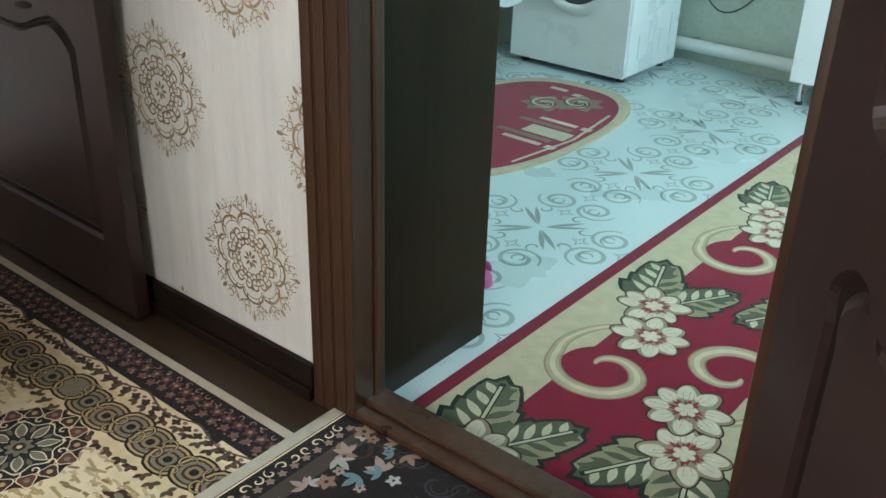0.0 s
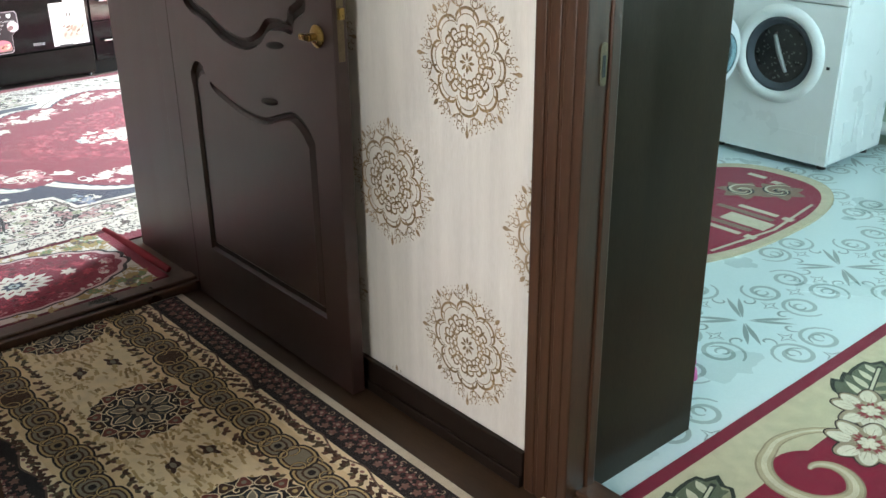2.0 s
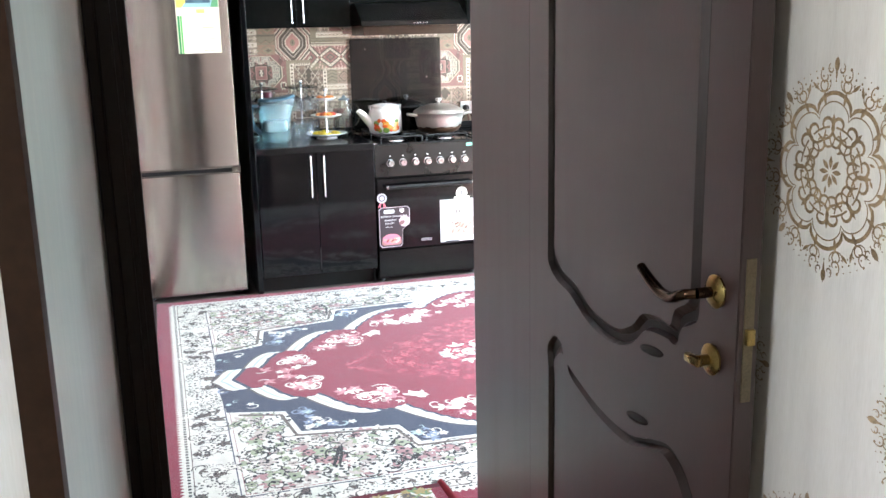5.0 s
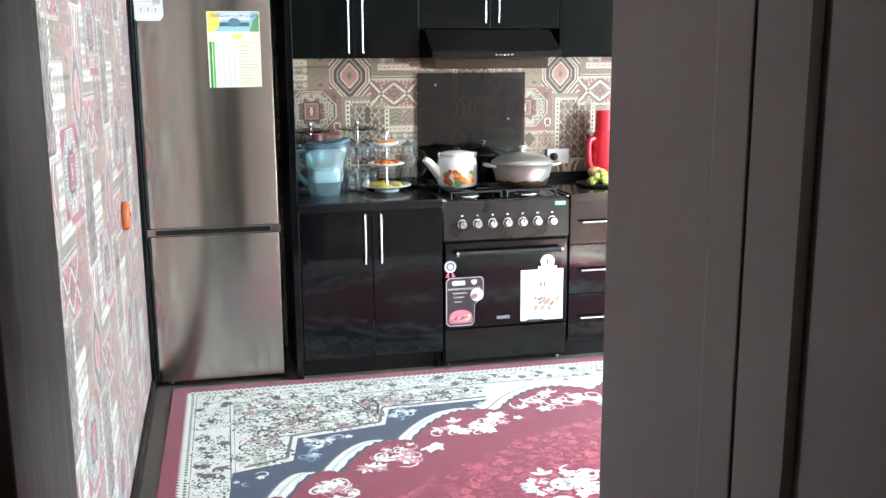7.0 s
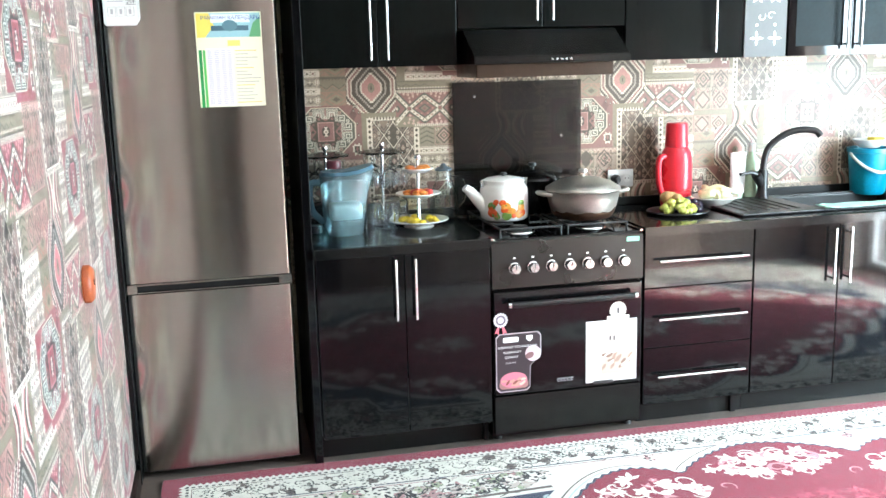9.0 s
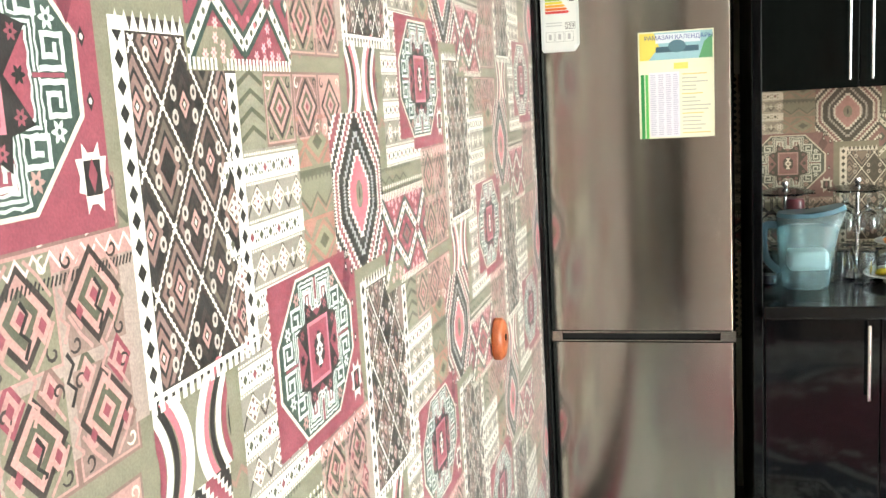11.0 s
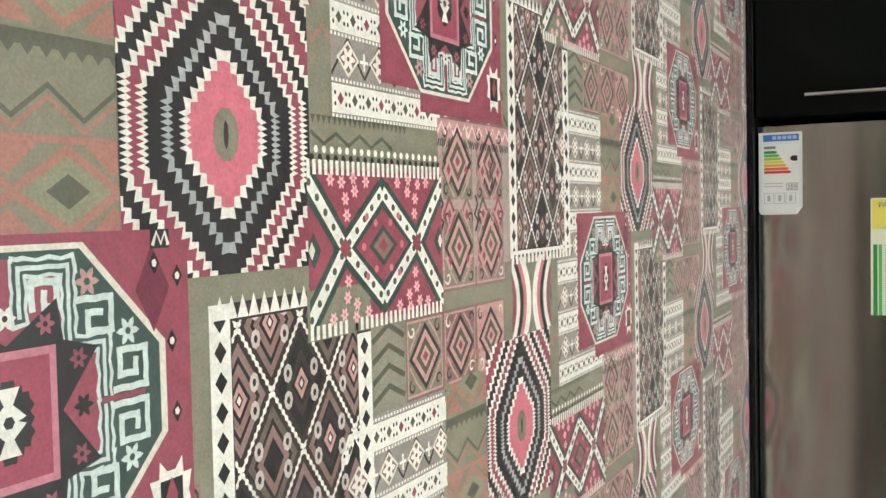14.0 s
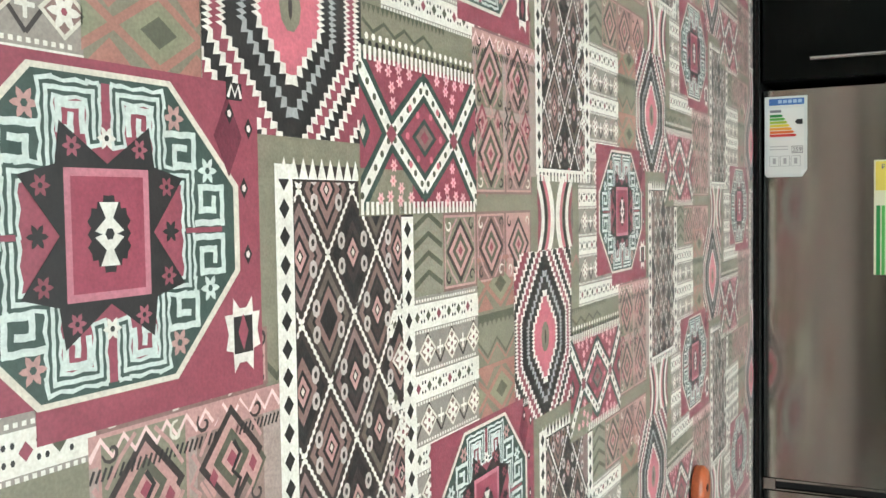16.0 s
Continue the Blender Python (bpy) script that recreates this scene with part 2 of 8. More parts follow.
def tube(points, radius, steps=10, bm=None, flat=1.0):
    """A round bar along points; radius may be one number or one for each point."""
    bm = bm or bmesh.new()
    pts = [Vector(p) for p in points]
    radii = radius if isinstance(radius, (list, tuple)) else [radius] * len(pts)
    rings, side = [], None
    for i, p in enumerate(pts):
        way = (pts[min(i + 1, len(pts) - 1)] - pts[max(i - 1, 0)]).normalized()
        if side is None:
            side = way.orthogonal().normalized()
        side = (side - way * side.dot(way)).normalized()
        up = way.cross(side)
        rings.append([bm.verts.new(p + radii[i] * (math.cos(2 * math.pi * k / steps) * side + flat * math.sin(2 * math.pi * k / steps) * up)) for k in range(steps)])
    for a, b in zip(rings, rings[1:]):
        for k in range(steps):
            bm.faces.new((a[k], a[(k + 1) % steps], b[(k + 1) % steps], b[k]))
    bm.faces.new(rings[0][::-1]), bm.faces.new(rings[-1])
    return bm



def bend(points, n=8):
    """A smooth line through points (Catmull-Rom)."""
    pts = [Vector(p) for p in points]
    pts = [pts[0] * 2 - pts[1]] + pts + [pts[-1] * 2 - pts[-2]]
    out = []
    for a, b, c, d in zip(pts, pts[1:], pts[2:], pts[3:]):
        for i in range(n):
            t = i / n
            out.append(0.5 * ((2 * b) + (c - a) * t + (2 * a - 5 * b + 4 * c - d) * t * t + (3 * b - a - 3 * c + d) * t ** 3))
    return out + [pts[-2]]


def plate(outer, holes, y0, y1, bm=None, fronts=None):
    """A flat plate in the xz plane, from y0 to y1, with shaped holes cut through it; fronts: other outlines at y1, for sloped edges."""
    bm = bm or bmesh.new()
    edges = []
    for k, loop in enumerate((outer, *holes)):
        front = [bm.verts.new((x, y1, z)) for x, z in (fronts[k] if fronts else loop)]
        back = [bm.verts.new((x, y0, z)) for x, z in loop]
        for i in range(len(loop)):
            j = (i + 1) % len(loop)
            bm.faces.new((front[i], front[j], back[j], back[i]))
            edges.append(bm.edges.get((front[i], front[j])))
    bmesh.ops.triangle_fill(bm, edges=edges, use_beauty=True)
    return bm


# ---- printed patterns ----
class Art:
    """Flat printed shapes in metres, in thin layers, each with its own ink."""

    def __init__(self):
        self.shapes = []

    def poly(self, pts, ink, layer=1):
        self.shapes.append((np.array(pts, float), ink, layer))
        return self

    def rect(self, u0, v0, u1, v1, ink, layer=1):
        return self.poly([(u0, v0), (u1, v0), (u1, v1), (u0, v1)], ink, layer)

    def stroke(self, pts, width, ink, layer=1, closed=False, taper=False):
        p = np.array([(q[0], q[1]) for q in pts], float)
        if closed:
            p = np.vstack([p, p[:1]])
        if len(p) < 2:
            return self
        d = np.gradient(p, axis=0)
        if closed:
            d[0] = d[-1] = p[1] - p[-2]
        d /= np.maximum(np.linalg.norm(d, axis=1, keepdims=True), 1e-9)
        n = np.stack([-d[:, 1], d[:, 0]], 1) * width / 2
        if taper:
            n *= np.sin(np.linspace(0.25, math.pi - 0.05, len(p)))[:, None] ** 0.6
        for i in range(len(p) - 1):
            self.poly([p[i] + n[i], p[i + 1] + n[i + 1], p[i + 1] - n[i + 1], p[i] - n[i]], ink, layer)
        return self

    def blob(self, u, v, ru, rv, ink, layer=1, n=12, turn=0.0, petals=0, deep=0.3):
        a = np.linspace(0, 2 * math.pi, n, endpoint=False)
        r = 1 + (deep * np.cos(petals * a) if petals else 0)
        x, y = ru * r * np.cos(a), rv * r * np.sin(a)
        c, s = math.cos(turn), math.sin(turn)
        return self.poly(np.stack([u + c * x - s * y, v + s * x + c * y], 1), ink, layer)

    def diamond(self, u, v, a, b, ink, layer=1):
        return self.poly([(u - a, v), (u, v - b), (u + a, v), (u, v + b)], ink, layer)

    def leaf(self, u, v, length, wide, turn, ink, layer=1):
        t = np.linspace(0, 1, 6)
        w = np.sin(t * math.pi) * wide / 2
        x = np.concatenate([t * length, t[-2:0:-1] * length])
        y = np.concatenate([w, -w[-2:0:-1]])
        c, s = math.cos(turn), math.sin(turn)
        return self.poly(np.stack([u + c * x - s * y, v + s * x + c * y], 1), ink, layer)

    def curl(self, u, v, r, turns, start, width, ink, layer=1, n=22, hand=1):
        t = np.linspace(0, 1, n)
        a = start + hand * turns * 2 * math.pi * t
        rr = r * (1 - 0.82 * t)
        return self.stroke(np.stack([u + rr * np.cos(a), v + rr * np.sin(a)], 1), width, ink, layer, taper=True)

    def moved(self, du, dv, scale=1.0, flip=1, turn=0.0, lift=0):
        out = Art()
        c, s = math.cos(turn), math.sin(turn)
        for p, ink, layer in self.shapes:
            q = p * scale * (flip, 1)
            out.shapes.append((np.stack([c * q[:, 0] - s * q[:, 1] + du, s * q[:, 0] + c * q[:, 1] + dv], 1), ink, layer + lift))
        return out

    def add(self, other):
        self.shapes += other.shapes
        return self

    def clipped(self, u0, v0, u1, v1):
        """What lies inside a rectangle."""
        out = Art()
        for p, ink, layer in self.shapes:
            lo, hi = p.min(0), p.max(0)
            if lo[0] >= u1 or hi[0] <= u0 or lo[1] >= v1 or hi[1] <= v0:
                continue
            if lo[0] < u0 or hi[0] > u1 or lo[1] < v0 or hi[1] > v1:
                pts = [tuple(q) for q in p]
                for axis, bound, sign in ((0, u0, 1), (0, u1, -1), (1, v0, 1), (1, v1, -1)):
                    kept = []
                    for a, b in zip(pts, pts[1:] + pts[:1]):
                        da, db = sign * (a[axis] - bound), sign * (b[axis] - bound)
                        if da >= 0:
                            kept.append(a)
                        if da * db < 0:
                            f = da / (da - db)
                            kept.append((a[0] + f * (b[0] - a[0]), a[1] + f * (b[1] - a[1])))
                    pts = kept
                    if len(pts) < 3:
                        break
                if len(pts) < 3:
                    continue
                p = np.array(pts)
            out.shapes.append((p, ink, layer))
        return out

    def mesh(self, name, origin, along, up, material, step=0.0003):
        """One mesh of all shapes on the plane at origin; each layer lies a hair above the last."""
        along, up = np.array(along, float), np.array(up, float)
        out = np.cross(along, up)
        verts, faces, inks, count = [], [], [], 0
        for k, (p, ink, layer) in enumerate(self.shapes):
            verts.append(np.array(origin) + p[:, :1] * along + p[:, 1:] * up + (layer + 1 + k % 64 / 66) * step * out)
            area = np.dot(p[:, 0], np.roll(p[:, 1], -1)) - np.dot(p[:, 1], np.roll(p[:, 0], -1))
            order = range(count, count + len(p)) if area > 0 else range(count + len(p) - 1, count - 1, -1)
            faces.append(tuple(order))
            inks += [(*ink, 1.0)] * len(p)
            count += len(p)
        mesh = bpy.data.meshes.new(name)
        mesh.from_pydata(np.concatenate(verts).tolist(), [], faces)
        paint = mesh.color_attributes.new("paint", "FLOAT_COLOR", "POINT")
        paint.data.foreach_set("color", np.array(inks, np.float32).ravel())
        mesh.materials.append(material)
        return mesh

# ---- the setting ----
TOP = 2.52
NORTH, LINE = 1.133, 0.155          # hall's north face, kitchen's papered south face
HALL_W, KITCH_E, BACK = -2.60, -3.04, -6.20
CORNER = -1.424
WASH_Y0, WASH_Y1 = 1.556, 4.05
KITCH_N = 4.45
DOOR_TOP = 2.05
JAMB_S, JAMB_N = 0.235, 1.098       # kitchen doorway
JAMB_W, JAMB_E = -1.12, -0.335      # washroom doorway


def structure(name, bm, material, label):
    return solid(name, bm, material, label, kind="structure")


structure("floor", boxes((-6.6, 1.7, -2.3, 4.8, -0.2, 0.0)), FLOOR_WOOD, "dark brown laminate floor, mostly covered by carpets")
structure("ceiling", boxes((-6.6, 1.7, -2.3, 4.8, TOP, TOP + 0.2)), CEILING, "plain white painted ceiling")
# thick masonry between the rooms
wall_south = structure("wall_south", boxes((BACK - 0.35, HALL_W, -0.25, LINE, 0, TOP)), PAPER_BACK, "kitchen wall papered with a red and olive kilim patchwork print")
wall_corridor = structure("wall_corridor", boxes((HALL_W, CORNER, -1.95, 0.164, 0, TOP)), CREAM_PAPER, "hall wall block papered in cream with gold medallions")
wall_kitchen_east = structure("wall_kitchen_east", boxes(
    (KITCH_E, HALL_W, LINE, JAMB_S - 0.035, 0, TOP), (KITCH_E, HALL_W, JAMB_N + 0.035, KITCH_N, 0, TOP),
    (KITCH_E, HALL_W, JAMB_S - 0.035, JAMB_N + 0.035, DOOR_TOP + 0.035, TOP)), CREAM_PAPER, "thick wall with the kitchen doorway")
wall_west = structure("wall_west", boxes((BACK - 0.35, BACK, LINE, KITCH_N, 0, TOP)), PAPER_BACK, "kitchen back wall papered with a kilim patchwork print")
wall_north = structure("wall_north", boxes(
    (HALL_W, JAMB_W - 0.035, NORTH, WASH_Y0, 0, TOP), (JAMB_E + 0.035, 1.25, NORTH, WASH_Y0, 0, TOP),
    (JAMB_W - 0.035, JAMB_E + 0.035, NORTH, WASH_Y0, DOOR_TOP + 0.035, TOP)), CREAM_PAPER, "cream streaked wallpaper wall with printed gold medallions")
tagged(part("wallpaper", boxes((KITCH_E - 0.003, KITCH_E, JAMB_N + 0.04, KITCH_N, 0, TOP), (KITCH_E - 0.003, KITCH_E, LINE, JAMB_S - 0.04, 0, TOP)), DULL_PAPER, wall_kitchen_east))
# outer walls with their windows
DOOR_K = (-4.85, -3.5, 0.0, 2.15)
structure("wall_kitchen_north", boxes(
    (BACK - 0.35, DOOR_K[0], KITCH_N, KITCH_N + 0.3, 0, TOP), (DOOR_K[1], HALL_W, KITCH_N, KITCH_N + 0.3, 0, TOP),
    (DOOR_K[0], DOOR_K[1], KITCH_N, KITCH_N + 0.3, DOOR_K[3], TOP)), DULL_PAPER, "pale kitchen wall round the glazed balcony doors")
structure("wall_washroom_north", boxes((HALL_W, 0.6, WASH_Y1, WASH_Y1 + 0.3, 0, TOP)), GREEN_PLASTER, "pale green plastered washroom wall")
WIN_W = (2.2, 3.3, 0.95, 2.1)
structure("wall_washroom_east", boxes(
    (0.3, 0.6, WASH_Y0, WIN_W[0], 0, TOP), (0.3, 0.6, WIN_W[1], WASH_Y1, 0, TOP),
    (0.3, 0.6, WIN_W[0], WIN_W[1], 0, WIN_W[2]), (0.3, 0.6, WIN_W[0], WIN_W[1], WIN_W[3], TOP)), GREEN_PLASTER, "pale green plastered washroom wall with a window")
structure("wall_hall_east", boxes((1.25, 1.55, -1.95, WASH_Y0, 0, TOP)), CREAM_PAPER, "plain cream papered end wall of the hall")
# unseen opening, added so that the hall's lamp has somewhere to shine from
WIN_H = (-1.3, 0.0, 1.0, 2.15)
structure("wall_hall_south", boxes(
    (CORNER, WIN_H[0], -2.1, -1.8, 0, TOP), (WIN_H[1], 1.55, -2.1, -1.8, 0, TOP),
    (WIN_H[0], WIN_H[1], -2.1, -1.8, 0, WIN_H[2]), (WIN_H[0], WIN_H[1], -2.1, -1.8, WIN_H[3], TOP)), CREAM_PAPER, "cream papered hall wall with an added, unseen window opening")


def window(name, along, at, span, rows, depth, label):
    """A white framed window with two glazed sashes, set in its opening."""
    ob = tagged(new(name), label, "window", kind="structure")
    a0, a1, z0, z1 = *span, *rows
    mid, w = (a0 + a1) / 2, 0.055

    def put(bm, b0, b1, c0, c1, d=depth):
        lo, hi = at - d / 2, at + d / 2
        return box(bm, b0, b1, lo, hi, c0, c1) if along == "x" else box(bm, lo, hi, b0, b1, c0, c1)

    frame_mesh = bmesh.new()
    for b in ((a0, a0 + w, z0, z1), (a1 - w, a1, z0, z1), (a0 + w, a1 - w, z0, z0 + w), (a0 + w, a1 - w, z1 - w, z1), (mid - w / 2, mid + w / 2, z0 + w, z1 - w)):
        put(frame_mesh, *b)
    part("window_frame", frame_mesh, CURTAIN, ob)
    for b0, b1 in ((a0 + w, mid - w / 2), (mid + w / 2, a1 - w)):
        pane = part("pane", put(bmesh.new(), b0, b1, z0 + w, z1 - w, 0.006), WINDOW_GLASS, ob)
        pane.visible_shadow = False
    return ob


window("window_1", "x", KITCH_N + 0.2, DOOR_K[:2], DOOR_K[2:], 0.06, "white framed glazed double balcony door of the kitchen")
window("window_2", "y", 0.5, WIN_W[:2], WIN_W[2:], 0.06, "white framed two-sash washroom window")
window("window_3", "x", -2.0, WIN_H[:2], WIN_H[2:], 0.06, "white framed two-sash window, unseen, added to light the hall")
ground = structure("ground", boxes((-400, 400, -400, 400, -0.9, -0.6)), surface("dusty_ground", (0.2, 0.17, 0.12), 0.9, vary=0.2, scale=0.6, fine=20, bump=0.2), "dusty bare ground outside")

# floor finishes
structure("washroom_floor_base", boxes((HALL_W, 0.3, WASH_Y0 - 0.33, WASH_Y1, 0.0, 0.004)), surface("pale_lino", (0.6, 0.66, 0.62), 0.32, vary=0.06, scale=3, fine=120, bump=0.05), "pale blue-green linoleum floor")
structure("kitchen_floor_strip", boxes((BACK, KITCH_E, LINE, KITCH_N, 0.0, 0.004)), FLOOR_GREY, "grey-brown laminate kitchen floor")


# ---- doorways ----
def doorway_kitchen():
    ob = tagged(new("door_frame"), "dark brown wooden door frame of the kitchen doorway with deep lining", "door frame", kind="structure")
    lin = 0.03
    part("lining", boxes((KITCH_E - 0.004, HALL_W - 0.075, JAMB_N, JAMB_N + lin, 0, DOOR_TOP)), WOOD, ob, "smooth purplish brown lining board")
    part("lining", boxes((KITCH_E - 0.004, HALL_W - 0.075, JAMB_S - lin, JAMB_S, 0, DOOR_TOP)), BLACK_WOOD, ob, "black-brown lining board")
    part("lining", boxes((KITCH_E - 0.004, HALL_W - 0.075, JAMB_S - lin, JAMB_N + lin, DOOR_TOP, DOOR_TOP + lin)), BLACK_WOOD, ob)
    part("jamb", boxes((HALL_W - 0.07, HALL_W + 0.014, JAMB_N - 0.022, JAMB_N + 0.003, 0, DOOR_TOP), bevel=0.003), WOOD, ob)
    part("jamb", boxes((HALL_W - 0.07, HALL_W + 0.012, JAMB_S - lin, JAMB_S + 0.012, 0, DOOR_TOP), bevel=0.003), BLACK_WOOD, ob)
    part("head", boxes((HALL_W - 0.07, HALL_W + 0.012, JAMB_S - lin, JAMB_N + lin, DOOR_TOP - 0.012, DOOR_TOP + lin), bevel=0.003), BLACK_WOOD, ob)
    # casing towards the hall: stepped boards
    part("casing", boxes((HALL_W + 0.001, HALL_W + 0.016, 0.1675, JAMB_S - 0.004, 0, DOOR_TOP + 0.09), (HALL_W + 0.014, HALL_W + 0.024, 0.19, JAMB_S - 0.016, 0, DOOR_TOP + 0.07), bevel=0.004), BLACK_WOOD, ob, "stepped black-brown casing board")
    # black board: shade in the gap beside the leaf, put into the colour
    part("casing", boxes((HALL_W + 0.001, HALL_W + 0.016, JAMB_N + 0.004, NORTH - 0.001, 0, DOOR_TOP + 0.09), bevel=0.003), BLACK_WOOD, ob)
    part("casing", boxes((HALL_W + 0.001, HALL_W + 0.018, JAMB_S - 0.004, JAMB_N + 0.004, DOOR_TOP + 0.01, DOOR_TOP + 0.09), bevel=0.004), BLACK_WOOD, ob)
    # casing towards the kitchen
    part("casing", boxes((KITCH_E - 0.016, KITCH_E - 0.001, JAMB_N + 0.012, JAMB_N + 0.1, 0, DOOR_TOP + 0.09), bevel=0.004), WOOD, ob)
    part("threshold", boxes((HALL_W - 0.078, HALL_W + 0.012, JAMB_S, JAMB_N, 0, 0.03), (HALL_W - 0.06, HALL_W - 0.006, JAMB_S, JAMB_N, 0.028, 0.04), bevel=0.004), SILL_WOOD, ob, "scuffed brown wooden sill")
    # step board under the small carpet
    part("floor_board", boxes((KITCH_E, HALL_W - 0.08, JAMB_S, JAMB_N, 0.0, 0.008)), SILL_WOOD, ob)


def doorway_washroom():
    ob = tagged(new("door_frame"), "reddish brown wooden door frame of the washroom doorway with deep dark lining", "door frame", kind="structure")
    lin, y0 = 0.03, NORTH
    for x0, x1, wood in ((JAMB_W - lin, JAMB_W, LINING), (JAMB_E, JAMB_E + lin, LINING)):
        part("lining", boxes((x0, x1, y0 + 0.075, WASH_Y0 + 0.004, 0, DOOR_TOP)), wood, ob, "dark olive-brown lining board")
    part("lining", boxes((JAMB_W - lin, JAMB_E + lin, y0 + 0.075, WASH_Y0 + 0.004, DOOR_TOP, DOOR_TOP + lin)), LINING, ob)
    part("jamb", boxes((JAMB_W - lin, JAMB_W + 0.012, y0 - 0.014, y0 + 0.07, 0, DOOR_TOP), (JAMB_W - lin, JAMB_W + 0.018, y0 + 0.045, y0 + 0.07, 0, DOOR_TOP), bevel=0.003), WOOD_RED, ob)
    part("jamb", boxes((JAMB_E - 0.012, JAMB_E + lin, y0 - 0.014, y0 + 0.07, 0, DOOR_TOP), bevel=0.003), WOOD_RED, ob)
    part("head", boxes((JAMB_W - lin, JAMB_E + lin, y0 - 0.014, y0 + 0.07, DOOR_TOP - 0.012, DOOR_TOP + lin), bevel=0.003), WOOD_RED, ob)
    for a, b in ((JAMB_W - 0.108, JAMB_W - 0.006), (JAMB_E + 0.006, JAMB_E + 0.108)):
        # a fluted board: flat with three raised reeds
        reeds = [(a, b, y0 - 0.013, y0 - 0.001, 0, DOOR_TOP + 0.1)]
        reeds += [(a + f, a + f + 0.026, y0 - 0.0158, y0 - 0.012, 0, DOOR_TOP + 0.1) for f in (0.004, 0.038, 0.072)]
        part("casing", boxes(*reeds, bevel=0.003), WOOD_RED, ob, "reeded reddish brown casing board")
    part("casing", boxes((JAMB_W - 0.006, JAMB_E + 0.006, y0 - 0.015, y0 - 0.001, DOOR_TOP + 0.008, DOOR_TOP + 0.1), bevel=0.004), WOOD_RED, ob)
    part("threshold", boxes((JAMB_W, JAMB_E, y0 - 0.012, y0 + 0.085, 0, 0.03), (JAMB_W, JAMB_E, y0 + 0.02, y0 + 0.08, 0.028, 0.042), bevel=0.005), SILL_WOOD, ob, "dark brown wooden sill with worn edges")
    plate_bm = lathe([(0.0001, 0), (0.011, 0), (0.011, 0.002), (0.0001, 0.002)], 16, (0, 0, 0))
    for v in plate_bm.verts:
        v.co.x, v.co.y = v.co.x * 0.8, v.co.y * 0.8 + math.copysign(0.029, v.co.y)
    strike = part("strike_plate", plate_bm, DULL_BRASS, ob, "dull metal strike plate with a slot")
    strike.matrix_basis = Matrix.Translation((JAMB_W + 0.013, y0 + 0.03, 0.925)) @ pose(0, 0, 0, 90, 0, 90)
    part("slot", boxes((-0.004, 0.004, -0.022, 0.016, 0.0018, 0.0028)), BLACK_PLASTIC, strike)


doorway_kitchen()
doorway_washroom()

tagged(part("corner_trim", boxes((CORNER - 0.03, CORNER + 0.005, 0.1645, 0.169, 0, TOP), (CORNER + 0.001, CORNER + 0.005, 0.142, 0.1645, 0, TOP)), TRIM_BROWN, None), "narrow dark brown angle strip on a papered wall corner", "trim", kind="structure")
base_bm = boxes((-2.57, JAMB_W - 0.11, NORTH - 0.016, NORTH - 0.001, 0, 0.085), (-2.57, JAMB_W - 0.11, NORTH - 0.024, NORTH - 0.0155, 0, 0.03), bevel=0.003)
tagged(part("baseboard", base_bm, BLACK_WOOD, None), "black-brown skirting board along the papered hall wall", "baseboard", kind="structure")
tagged(part("baseboard", boxes((CORNER + 0.001, CORNER + 0.016, -1.79, 0.14, 0, 0.085), bevel=0.003), BLACK_WOOD, None), "black-brown skirting board along the papered hall wall", "baseboard", kind="structure")
tagged(part("baseboard", boxes((-5.63, KITCH_E - 0.02, LINE + 0.002, LINE + 0.018, 0.004, 0.07), bevel=0.003), BLACK_WOOD, None), "black-brown skirting board along the kilim papered wall", "baseboard", kind="structure")


# ---- panelled doors ----
LEAF, HIGH, THICK, HINGE = 0.845, 2.0, 0.036, 0.042


